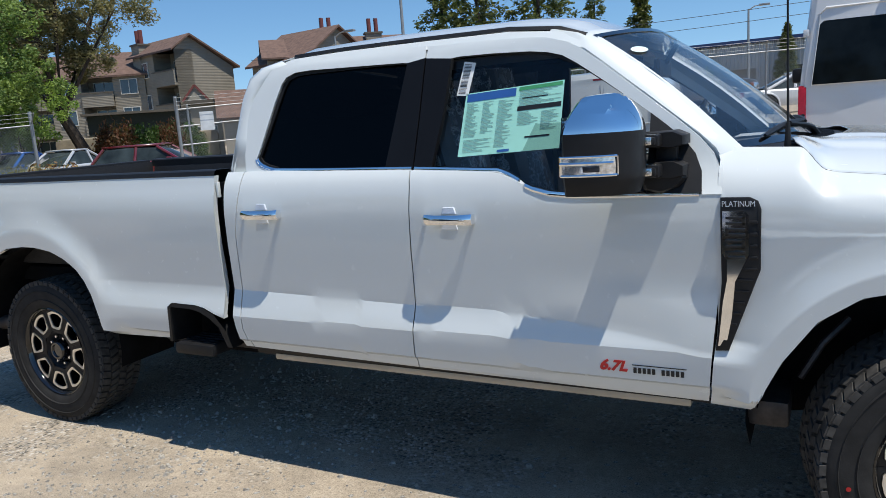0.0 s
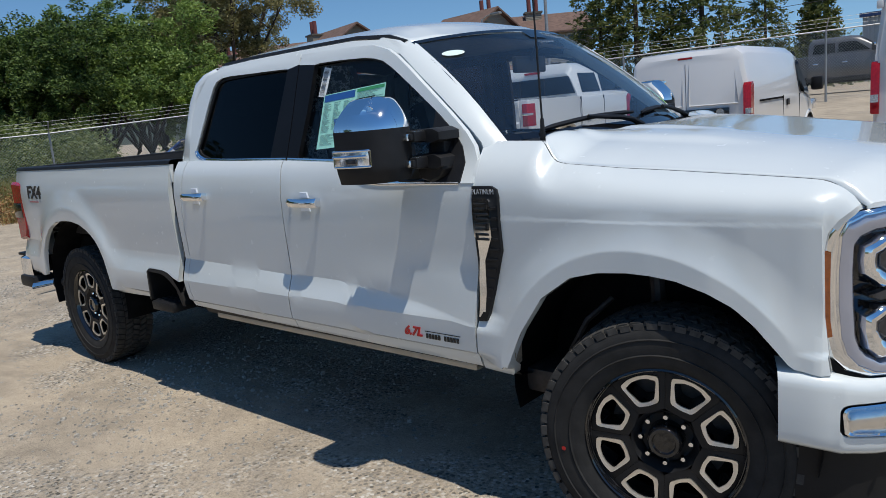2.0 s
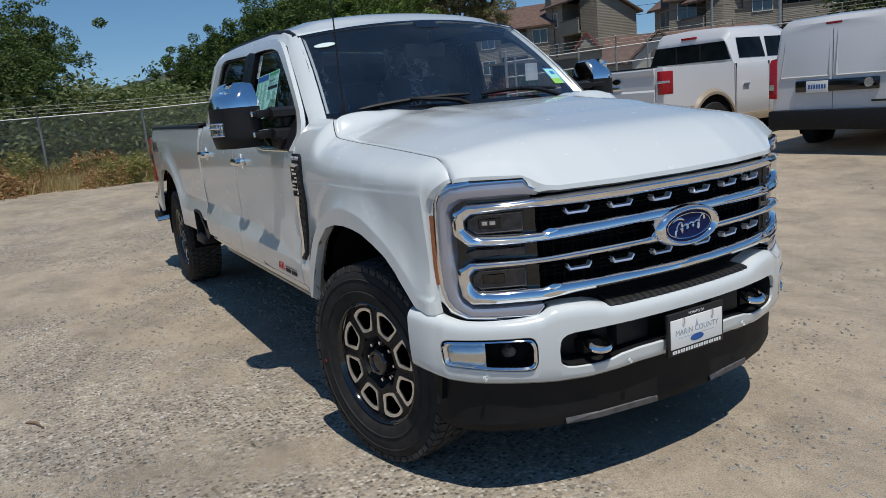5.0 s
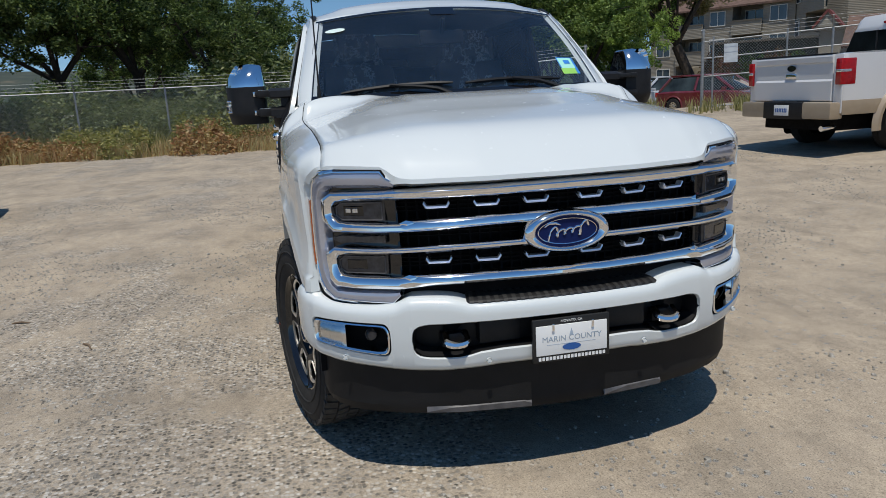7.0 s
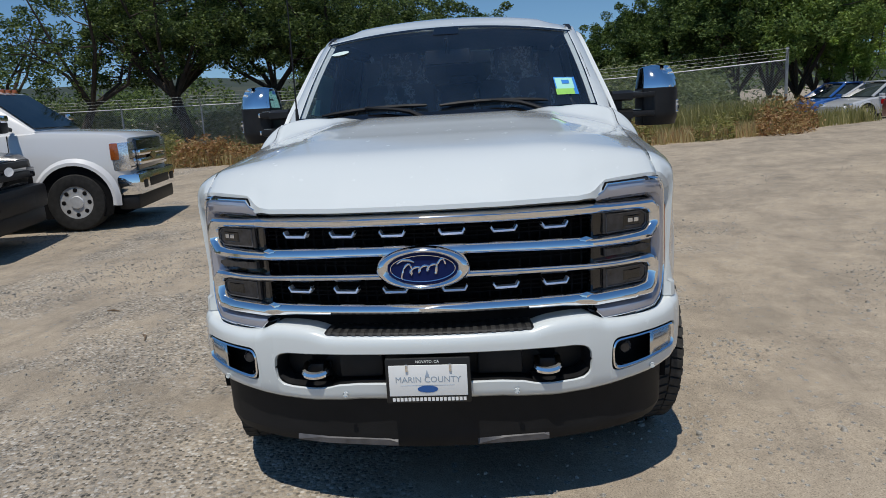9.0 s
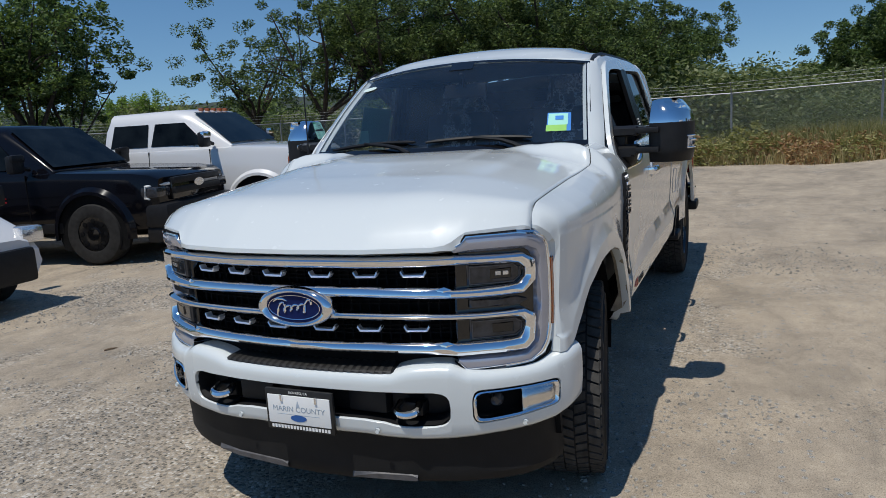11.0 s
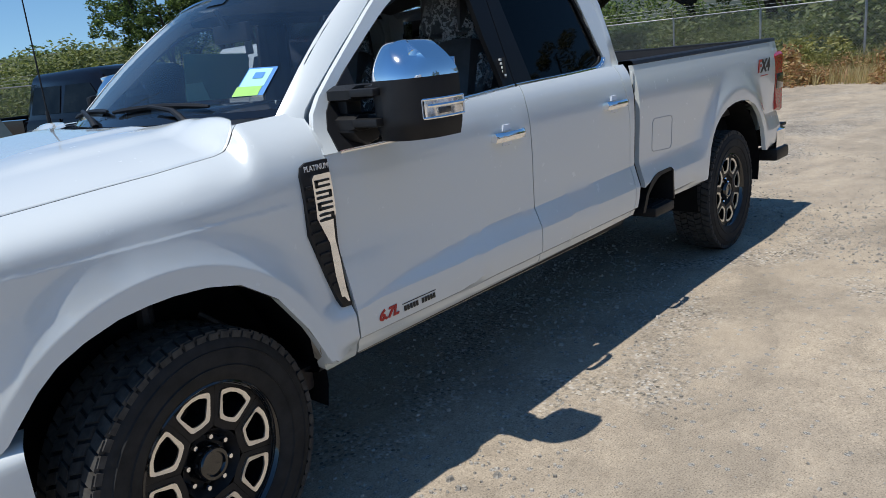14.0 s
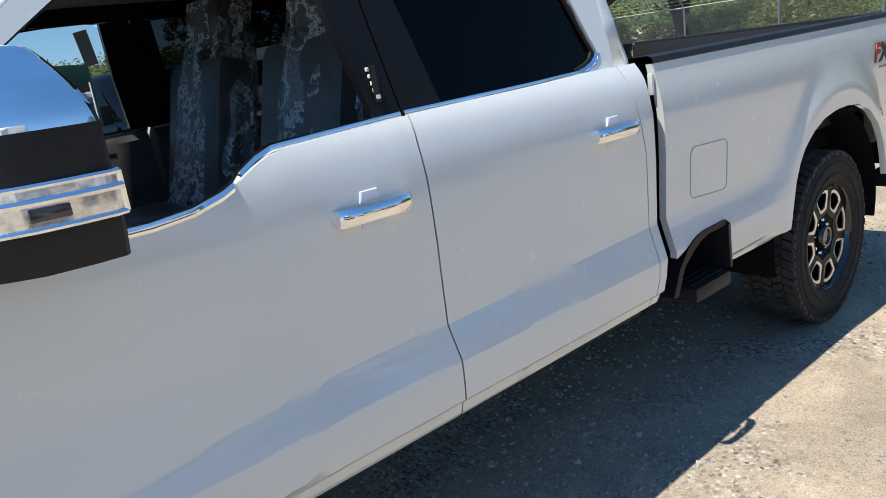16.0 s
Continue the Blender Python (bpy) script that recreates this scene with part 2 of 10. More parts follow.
    def lathe(self, prof, n=48, axis="y", m=None):
        """A profile of (radius, height) turned round an axis."""
        rows = []
        for r, h in prof:
            ring = []
            for k in range(n):
                t = 2 * math.pi * k / n
                p = (r * math.cos(t), h, r * math.sin(t)) if axis == "y" else (r * math.cos(t), r * math.sin(t), h)
                ring.append(m @ Vector(p) if m is not None else p)
            rows.append(ring)
        return self.grid(rows, close_v=True)

    def moved(self, m):
        g = Geo()
        g.v = [tuple(m @ Vector(p)) for p in self.v]
        g.f = list(self.f) if m.determinant() > 0 else [q[::-1] for q in self.f]
        return g

    def mesh(self, name, mat, smooth=35.0):
        me = bpy.data.meshes.new(name)
        me.from_pydata(self.v, [], self.f)
        bm = bmesh.new()
        bm.from_mesh(me)
        bmesh.ops.recalc_face_normals(bm, faces=bm.faces[:])
        bm.to_mesh(me)
        bm.free()
        if smooth > 0:
            me.polygons.foreach_set("use_smooth", [True] * len(me.polygons))
            me.set_sharp_from_angle(angle=radians(smooth))
        for q in (mat if isinstance(mat, (list, tuple)) else [mat]):
            me.materials.append(q)
        me.update()
        return me


def part(name, geo, mat, parent=None, label="", smooth=35.0, kind="", solid=0.0):
    """Links a Geo as one mesh object under a thing or a part."""
    ob = new(name, geo.mesh(name, mat, smooth))
    ob.parent = parent
    if solid:
        s = ob.modifiers.new("thickness", "SOLIDIFY")
        s.thickness, s.offset = solid, 0.0
    if label:
        ob["label"] = label
    if kind:
        ob["kind"] = kind
    return ob


def thing(name, label, category, at=None, group=""):
    ob = new(name)
    ob.empty_display_size = 0.2
    if at is not None:
        ob.matrix_world = at
    return tagged(ob, label, category, group)


def structure(name, geo, mat, label, category, smooth=35.0):
    return tagged(part(name, geo, mat, None, smooth=smooth), label, category, kind="structure")


def lerp_list(xs, ys, x):
    return float(np.interp(x, xs, ys))


def smooth01(t):
    t = min(1.0, max(0.0, t))
    return t * t * (3 - 2 * t)


MIR = Matrix.Diagonal((1, -1, 1, 1))


def ground_z(x, y):
    """The lot rises gently towards the vans."""
    return 0.055 * min(18.0, max(0.0, y - 2.6)) * smooth01((y - 2.6) / 2.0) * smooth01((x + 24.0) / 7.0)

# ---- the pickup truck ----
# x forward with 0 at the front axle, y to its left, z up; each side part is built for +y and mirrored
REAR_X, TAIL_X = -4.40, -5.43
truck = thing("pickup_truck", "white crew-cab heavy-duty pickup truck with chrome grille", "truck")
SIDES = (("left", 1), ("right", -1))


def both(name, geo, mat, parents=None, label="", smooth=35.0, solid=0.0):
    """One part on each side of the truck."""
    out = []
    for k, (_, s) in enumerate(SIDES):
        g = geo if s > 0 else geo.moved(MIR)
        out.append(part(name, g, mat, parents[k] if parents else truck, label, smooth, solid=solid))
    return out


CREASE_X, CREASE_Z = [-5.5, -2.83, -1.9, -1.46, -1.03, -0.92, -0.74, -0.5], [0.890, 0.887, 0.865, 0.857, 0.822, 0.805, 0.776, 0.770]


def side_y(x, z):
    """Half width of the body side at a place of the doors and the bed."""
    zc = lerp_list(CREASE_X, CREASE_Z, x)
    zl = min(0.775, zc - 0.012)
    depth = 0.036 * min(1.0, (zc - zl) / 0.085)
    zs = [0.545, 0.575, 0.600, 0.622, 0.634, 0.648, 0.70, zl - 0.012, zl, zc, zc + 0.015, 1.0, 1.1, 1.2, 1.27, 1.33, 1.38, 1.412, 1.432, 1.45]
    top = 1.0 - depth
    ys = [0.915, 0.945, 0.962, 0.969, 0.974, 0.990, 0.996, 1.0, 0.997, top, top + 0.001, 0.970, 0.976, 0.979, 0.978, 0.970, 0.957, 0.941, 0.926, 0.912]
    return lerp_list(zs, ys, z)


def side_levels(z0, z1, zc):
    """Heights for the rows of a side panel, closer where the section bends."""
    zl = min(0.775, zc - 0.012)
    base = [0.575, 0.600, 0.622, 0.634, 0.648, 0.70, zl - 0.012, zl, zl + (zc - zl) * 0.5, zc, zc + 0.015, 0.95, 1.02, 1.1, 1.16, 1.22, 1.27, 1.30, 1.33, 1.36, 1.385, 1.405, 1.42, 1.432, 1.442]
    return [z0] + [z for z in base if z0 + 0.006 < z < z1 - 0.004] + [z1]


def rimmed(geo, rows, depth=0.022, lip=0.004):
    """A sheet with its border rolled inwards, so that panels have gaps with depth."""
    geo.grid(rows)
    n, m = len(rows), len(rows[0])
    border = [rows[0][j] for j in range(m)] + [rows[i][m - 1] for i in range(1, n)] + [rows[n - 1][j] for j in range(m - 2, -1, -1)] + [rows[i][0] for i in range(n - 2, 0, -1)]
    c = sum((Vector(p) for p in border), Vector()) / len(border)
    r1, r2 = [], []
    for p in border:
        q = Vector(p)
        back = (c - q).normalized() * 0.002
        r1.append(q + Vector((back.x, -lip, back.z)))
        r2.append(q + Vector((back.x * 2, -depth, back.z * 2)))
    geo.grid([[Vector(p) for p in border], r1, r2], close_v=True)
    return geo


def side_panel(xa, xb, za, zb, nx, zfix=None):
    """A side panel between two seam curves x(z), a bottom z(x) and a top z(x)."""
    rows = []
    for i in range(nx + 1):
        u = i / nx
        xm = xa(1.0) * (1 - u) + xb(1.0) * u
        z0, z1 = za(xm), zb(xm)
        zs = zfix(z0, z1, xm) if zfix else side_levels(z0, z1, lerp_list(CREASE_X, CREASE_Z, xm))
        rows.append([(xa(z) * (1 - u) + xb(z) * u, z) for z in zs])
    m = max(len(r) for r in rows)
    out = []
    for r in rows:
        zs = [p[1] for p in r]
        t = np.linspace(0, len(zs) - 1, m)
        if len(zs) == m:
            pts = r
        else:
            zz = np.interp(t, range(len(zs)), zs)
            pts = [(float(np.interp(z, zs, [p[0] for p in r])), float(z)) for z in zz]
        out.append([(x, side_y(x, z), z) for x, z in pts])
    return out


def seam_a(z):
    return lerp_list([0.55, 0.62, 0.78, 1.02, 1.307, 1.33, 1.40], [-0.735, -0.725, -0.712, -0.690, -0.684, -0.684, -0.690], z)


def seam_b(z):
    return lerp_list([0.55, 0.863, 1.115, 1.347, 1.44], [-1.903, -1.894, -1.888, -1.880, -1.890], z)


def seam_c(z):
    return lerp_list([0.55, 0.613, 0.70, 0.88, 1.15, 1.364, 1.45], [-2.805, -2.817, -2.845, -2.847, -2.838, -2.795, -2.790], z)


def cab_rear(z):
    return lerp_list([0.55, 0.62, 0.73, 0.88, 1.33, 1.45], [-2.85, -2.87, -2.895, -2.897, -2.890, -2.895], z)


def sill(x):
    return lerp_list([-2.9, -1.9, -0.72], [0.606, 0.590, 0.577], x)


def belt(x):
    return lerp_list([-2.9, -2.75, -2.70, -2.63, -2.37, -1.9, -1.506, -1.46, -1.415, -1.35, -1.281, -1.194, -0.69], [1.475, 1.475, 1.462, 1.444, 1.436, 1.428, 1.410, 1.394, 1.370, 1.342, 1.324, 1.316, 1.318], x)


G = 0.0025
fd = side_panel(lambda z: seam_b(z) + G, lambda z: seam_a(z) - G, sill, belt, 30)
rd = side_panel(lambda z: seam_c(z) + G, lambda z: seam_b(z) - G, sill, lambda x: min(belt(x), 1.446), 26)
doors_f = both("front_door", rimmed(Geo(), fd), PAINT, label="white front door with smooth skin and a lower crease", smooth=14)
doors_r = both("rear_door", rimmed(Geo(), rd), PAINT, label="white rear door with a dark privacy window", smooth=14)
corner = side_panel(lambda z: cab_rear(z), lambda z: seam_c(z) - G, sill, lambda x: 1.446, 5)
both("cab_corner", rimmed(Geo(), corner, 0.05), PAINT, smooth=14)


# greenhouse: the side leans in above the belt
def green_y(z):
    return lerp_list([1.30, 1.45, 1.86, 1.90, 1.93, 1.945], [0.928, 0.900, 0.787, 0.774, 0.757, 0.738], z)


def flat_y(x, z):
    return side_y(x, z) if z < 1.37 else green_y(z) + 0.012 * max(0.0, (1.45 - z) / 0.08) if z < 1.45 else green_y(z)


def ring_rows(outer, inner, n=3, lift=0.010):
    rows = []
    for (x0, z0), (x1, z1) in zip(outer, inner):
        row = [(x0, flat_y(x0, z0) - 0.02, z0)]
        for k in range(n + 1):
            u = k / n
            x, z = x0 * (1 - u) + x1 * u, z0 * (1 - u) + z1 * u
            row.append((x, flat_y(x, z) + lift * 0.3, z))
        row.append((x1, flat_y(x1, z1) - 0.022, z1))
        rows.append(row)
    return rows


F_OUT = [(-1.884, 1.43), (-1.868, 1.65), (-1.855, 1.874), (-1.852, 1.923), (-1.6, 1.918), (-1.42, 1.910), (-1.34, 1.902), (-1.25, 1.875), (-1.189, 1.840), (-1.12, 1.788), (-1.045, 1.728), (-0.95, 1.653), (-0.849, 1.572), (-0.77, 1.505), (-0.722, 1.45), (-0.695, 1.39), (-0.687, 1.316)]
F_IN = [(-1.802, 1.43), (-1.762, 1.65), (-1.738, 1.862), (-1.70, 1.866), (-1.55, 1.863), (-1.40, 1.855), (-1.33, 1.845), (-1.27, 1.828), (-1.215, 1.796), (-1.155, 1.755), (-1.09, 1.709), (-1.0, 1.643), (-0.91, 1.577), (-0.82, 1.503), (-0.778, 1.45), (-0.755, 1.39), (-0.749, 1.316)]
R_OUT = [(-1.890, 1.43), (-1.874, 1.65), (-1.861, 1.876), (-1.864, 1.926), (-2.1, 1.934), (-2.46, 1.938), (-2.60, 1.930), (-2.69, 1.902), (-2.755, 1.845), (-2.802, 1.76), (-2.812, 1.66), (-2.808, 1.54), (-2.797, 1.46), (-2.79, 1.446), (-2.70, 1.441), (-2.60, 1.436)]
R_IN = [(-2.025, 1.43), (-1.985, 1.65), (-1.945, 1.863), (-1.970, 1.866), (-2.12, 1.871), (-2.46, 1.881), (-2.54, 1.878), (-2.59, 1.862), (-2.615, 1.832), (-2.648, 1.75), (-2.678, 1.66), (-2.714, 1.55), (-2.735, 1.495), (-2.715, 1.473), (-2.68, 1.458), (-2.62, 1.443)]
both("window_frame", Geo().grid(ring_rows(F_OUT[2:], F_IN[2:])), PAINT, doors_f)
both("window_frame", Geo().grid(ring_rows(R_OUT[2:], R_IN[2:])), PAINT, doors_r)
PILLARB = simple("black_pillar_film", (0.008, 0.008, 0.009), 0.35, var=0.1, spec=0.18)
both("pillar_cover", Geo().grid(ring_rows(F_OUT[:3], F_IN[:3], lift=0.012)), PILLARB, doors_f, "gloss black pillar cover")
both("pillar_cover", Geo().grid(ring_rows(R_OUT[:3], R_IN[:3], lift=0.012)), PILLARB, doors_r, "gloss black pillar cover")


def seal_ring(inner, off):
    """The black rubber channel round a window."""
    rows = []
    c = Vector((sum(p[0] for p in inner) / len(inner), sum(p[1] for p in inner) / len(inner)))
    for p in inner:
        q = Vector(p)
        k = q + (c - q).normalized() * off
        rows.append([(q.x, flat_y(q.x, q.y) - 0.004, q.y), (q.x, flat_y(q.x, q.y) - 0.012, q.y), (k.x, flat_y(k.x, k.y) - 0.014, k.y), (k.x, flat_y(k.x, k.y) - 0.03, k.y)])
    return rows


F_LOOP = F_IN + [(-1.0, 1.318), (-1.194, 1.318), (-1.281, 1.326), (-1.35, 1.344), (-1.415, 1.372), (-1.46, 1.396), (-1.506, 1.412), (-1.65, 1.420)]
both("window_seal", Geo().grid(seal_ring(F_IN[2:13] , 0.016)), BLACKP, doors_f)
both("window_seal", Geo().grid(seal_ring(R_IN[2:], 0.016)), BLACKP, doors_r)


def pane_of(loop, back, cut=None):
    n = len(loop)
    cx, cz = sum(p[0] for p in loop) / n, sum(p[1] for p in loop) / n
    v = [(cx, flat_y(cx, cz) - back, cz)] + [(x, flat_y(x, z) - back, z) for x, z in loop]
    return Geo().add(v, [(0, 1 + k, 1 + (k + 1) % n) for k in range(n)])


fw = [p for p in F_LOOP if p[0] < -0.925] + []
FW_TOP = [(-1.80, 1.42), (-1.762, 1.65), (-1.735, 1.845), (-1.70, 1.866), (-1.55, 1.863), (-1.40, 1.855), (-1.33, 1.845), (-1.27, 1.828), (-1.215, 1.796), (-1.155, 1.755), (-1.09, 1.709), (-1.0, 1.643), (-0.93, 1.592), (-0.93, 1.318), (-1.194, 1.312), (-1.281, 1.32), (-1.35, 1.338), (-1.415, 1.366), (-1.46, 1.39), (-1.506, 1.406), (-1.65, 1.415)]
panes = [part("window_pane", pane_of(FW_TOP, 0.022).moved(MIR), GLASS, doors_f[1], "lightly tinted glass")]
panes += both("window_pane", pane_of(R_IN + [(-2.4, 1.436), (-2.2, 1.434)], 0.022), GLASS_D, doors_r, "dark privacy glass")
for p in panes:
    p.visible_shadow = False


# belt trim: a chrome strip along the lower edge of the windows
def trim_strip(xs, w=0.015):
    rows = []
    for x in xs:
        z = min(belt(x), 1.446) if x > -2.72 else belt(x)
        y = flat_y(x, z)
        rows.append([(x, y - 0.012, z + w * 0.9), (x, y + 0.002, z + w * 0.75), (x, y + 0.006, z), (x, y + 0.004, z - w * 0.5), (x, y - 0.008, z - w * 0.6)])
    return rows


both("belt_trim", Geo().grid(trim_strip([-1.882, -1.7, -1.506, -1.48, -1.46, -1.435, -1.415, -1.38, -1.35, -1.315, -1.281, -1.24, -1.194, -1.1, -0.95, -0.80, -0.757])), CHROME, doors_f, "chrome belt strip")
rear_trim = Geo().grid(trim_strip([-2.62, -2.5, -2.37, -2.1, -1.894]))
rt = [Vector(p) for p in ((-2.735, 0, 1.497), (-2.722, 0, 1.478), (-2.70, 0, 1.463), (-2.66, 0, 1.449), (-2.62, 0, 1.442))]
rear_trim.grid([[(q.x, flat_y(q.x, q.z) - 0.01, q.z + 0.012), (q.x - 0.004, flat_y(q.x, q.z) + 0.006, q.z), (q.x - 0.01, flat_y(q.x, q.z) - 0.004, q.z - 0.012)] for q in rt])
both("belt_trim", rear_trim, CHROME, doors_r, "chrome belt strip")


# bed side
def arch_rear(x):
    return lerp_list([-4.99, -4.965, -4.93, -4.86, -4.74, -4.60, -4.45, -4.33, -4.20, -4.08, -3.97, -3.91, -3.875, -3.85], [0.60, 0.72, 0.82, 0.92, 1.01, 1.058, 1.072, 1.070, 1.05, 1.005, 0.93, 0.82, 0.70, 0.60], x)


def bed_y(x, z):
    y = side_y(x, min(z, 1.37)) - (0.015 * smooth01((z - 1.37) / 0.06) if z > 1.37 else 0.0)
    r = math.hypot((x + 4.42) / 0.56, (z - 0.50) / 0.575)
    if z > 0.6:
        f = min(1.0, max(0.0, (1.40 - r) / 0.24)) ** 1.5
        y = max(y, y * (1 - f) + 1.004 * f)
    return y - 0.03 * smooth01((-5.20 - x) / 0.25)


def bed_bottom(x):
    if -4.99 < x < -3.85:
        return arch_rear(x)
    if x <= -4.99:
        return 0.63
    # the notch for the side step
    if -3.352 < x:
        return lerp_list([-3.352, -3.335, -3.31, -3.15, -3.09, -3.02, -2.955], [0.62, 0.78, 0.803, 0.800, 0.79, 0.765, 0.745], x)
    return lerp_list([-3.85, -3.8, -3.35], [0.598, 0.594, 0.607], x)


bx = sorted(set([TAIL_X, -5.35, -5.25, -5.12, -5.02] + [-4.99, -4.975, -4.965, -4.95, -4.93] + [round(-4.9 + 0.05 * k, 3) for k in range(20)] + [-3.91, -3.89, -3.875, -3.86, -3.85, -3.80, -3.70, -3.6, -3.5, -3.42, -3.36, -3.352, -3.344, -3.335, -3.31, -3.25, -3.15, -3.09, -3.02, -2.985, -2.955]))
rows = []
for x in bx:
    z0 = bed_bottom(x)
    zs = list(np.interp(np.linspace(0, 1, 26), np.linspace(0, 1, 12), [z0 + (1.435 - z0) * k / 11 for k in range(12)]))
    keep = [0.622, 0.634, 0.648, 0.70, 0.763, 0.775, 0.83, 0.890, 0.905]
    zz = sorted([z0] + [z for z in keep if z > z0 + 0.004] + [(1.435 - max(z0, 0.905)) * k / 16 + max(z0, 0.905) for k in range(1, 17)])
    while len(zz) < 26:
        zz.insert(1, zz[0] + (zz[1] - zz[0]) / 2)
    rows.append([(x, bed_y(x, z), z) for z in zz])
bed_sides = both("bed_side", rimmed(Geo(), rows, 0.03), PAINT, label="white cargo bed side with flared wheel arch")
rail = Geo()
rail.grid([[(x, bed_y(x, 1.435) - 0.004, 1.430), (x, bed_y(x, 1.435) + 0.003, 1.438), (x, bed_y(x, 1.43) - 0.004, 1.456), (x, bed_y(x, 1.43) - 0.02, 1.462), (x, 0.845, 1.460), (x, 0.832, 1.45), (x, 0.832, 1.40)] for x in (TAIL_X, -5.3, -5.15, -4.6, -4.0, -3.4, -2.955)])
both("rail_cap", rail, BLACKP, bed_sides, "black plastic rail cap")

# inside of the bed
inner = Geo()
xs = [TAIL_X + 0.03 + 0.05 * k for k in range(49)]
inner.grid([[(x, 0.835, 1.41), (x, 0.80 + (0.012 if k % 3 else 0.0), 1.30), (x, 0.79 + (0.012 if k % 3 else 0.0), 0.97), (x, 0.76, 0.93)] for k, x in enumerate(xs)])
for m in (1, -1):
    part("bed_inner_wall", inner if m > 0 else inner.moved(MIR), LINER, truck, "black spray-in bed liner")
fl = Geo()
ys = [-0.78 + 0.04 * k for k in range(40)]
fl.grid([[(x, y, 0.93 + (0.012 if (k // 2) % 2 else 0.0)) for k, y in enumerate(ys)] for x in (TAIL_X + 0.03, -4.2, -2.97)])
part("bed_floor", fl, LINER, truck, "ribbed black bed floor")
for s in (1, -1):
    part("wheel_housing", Geo().box((-4.9, min(0.56 * s, 0.81 * s), 0.92), (-3.92, max(0.56 * s, 0.81 * s), 1.16), r=0.05), LINER, truck)
front = Geo()
front.box((-2.99, -0.84, 0.90), (-2.955, 0.84, 1.455), r=0.01)
for k in range(7):
    front.box((-3.005, -0.72 + k * 0.22, 0.98), (-2.985, -0.60 + k * 0.22, 1.38), r=0.008)
part("bed_front_wall", front, LINER, truck)
tg = Geo().box((TAIL_X - 0.055, -0.80, 0.72), (TAIL_X + 0.02, 0.80, 1.43), r=0.02)
tailgate = part("tailgate", tg, PAINT, truck, "closed white tailgate")
part("top_cap", Geo().box((TAIL_X - 0.06, -0.795, 1.425), (TAIL_X + 0.03, 0.795, 1.458), r=0.012), BLACKP, tailgate)

part("inner_panel", Geo().box((TAIL_X + 0.021, -0.81, 0.93), (TAIL_X + 0.032, 0.81, 1.44), r=0.004), LINER, tailgate, "black liner inside the tailgate")

# tail lamps wrap the corner
tl = Geo()
loop = [(TAIL_X + 0.170, 1.340), (TAIL_X + 0.03, 1.352), (TAIL_X - 0.03, 1.35), (TAIL_X - 0.03, 0.88), (TAIL_X + 0.10, 0.90), (TAIL_X + 0.135, 0.96), (TAIL_X + 0.15, 1.06)]
tl.prism(loop, 0.853, 0.972, "y", 0.02)
lamps = both("tail_lamp", tl, REDLENS, label="red tail lamp with a dark middle band")
both("lens_band", Geo().box((TAIL_X - 0.04, 0.90, 1.065), (TAIL_X + 0.12, 0.977, 1.185), r=0.01), GLOSSB, lamps)

# rear bumper
rb = Geo()
for s in (1,):
    path = [(0.99, -5.28), (1.0, -5.42), (0.985, -5.52), (0.93, -5.60), (0.80, -5.635), (0.4, -5.65), (0.0, -5.65), (-0.4, -5.65), (-0.80, -5.635), (-0.93, -5.60), (-0.985, -5.52), (-1.0, -5.42), (-0.99, -5.28)]
    rb.grid([[(x + 0.03, y * 0.97, 0.56), (x, y, 0.575), (x - 0.005, y * 1.0, 0.66), (x, y, 0.735), (x + 0.03, y * 0.97, 0.75), (x + 0.07, y * 0.93, 0.75)] for y, x in path])
rbump = part("rear_bumper", rb, CHROME, truck, "chrome rear bumper with black ends")
part("bumper_step", Geo().box((-5.66, -0.95, 0.738), (-5.44, 0.95, 0.762), r=0.008), BLACKP, rbump)
for s in (1, -1):
    part("bumper_end", Geo().box((-5.52, s * 0.93 - 0.09, 0.50), (-5.22, s * 0.93 + 0.09, 0.60), r=0.03), BLACKP, rbump)

# ---- cab roof, windscreen, hood, fenders ----
def roof_z(x, y):
    """Height of the roof skin."""
    e = lerp_list([-2.80, -2.74, -2.6, -2.3, -1.9, -1.5, -1.3, -1.17], [1.885, 1.925, 1.950, 1.956, 1.955, 1.950, 1.930, 1.885], x)
    crown = lerp_list([-2.80, -2.6, -2.0, -1.4, -1.17, -1.05], [0.045, 0.065, 0.075, 0.07, 0.055, 0.045], x)
    return e + crown * (1 - (abs(y) / 0.72) ** 2.2)


def header_x(y):
    return -1.055 - 0.125 * (abs(y) / 0.70) ** 2


rows = []
for k in range(25):
    u = k / 24
    row = []
    for j in range(25):
        y = -0.715 + 1.43 * j / 24
        x = header_x(y) * (1 - u) + -2.80 * u
        bulge = 0.018 * (smooth01((0.62 - abs(y)) / 0.06)) * smooth01(u / 0.08)
        row.append((x, y, roof_z(x, y) + (bulge if abs(y) < 0.62 else 0.0)))
    rows.append(row)
roof = part("roof", Geo().grid(rows), PAINT, truck, "white roof skin", solid=0.006)
rail_rows = []
for x in (-1.195, -1.25, -1.3, -1.4, -1.5, -1.7, -1.9, -2.1, -2.3, -2.5, -2.58, -2.63):
    k = max(0.0, (-2.56 - x) / 0.20)
    z = roof_z(min(-1.195, max(x, -2.66)), 0.72) - 0.045 * k * k
    o = 0.010 * k
    rail_rows.append([(x, 0.705, z - 0.004), (x, 0.728 - o, z - 0.006), (x, 0.745 - o, z - 0.008), (x, 0.755 - o * 0.6, z - 0.022), (x - 0.005, 0.768, z - 0.045)])
both("roof_rail", Geo().grid(rail_rows), PAINT, label="white roof rail")
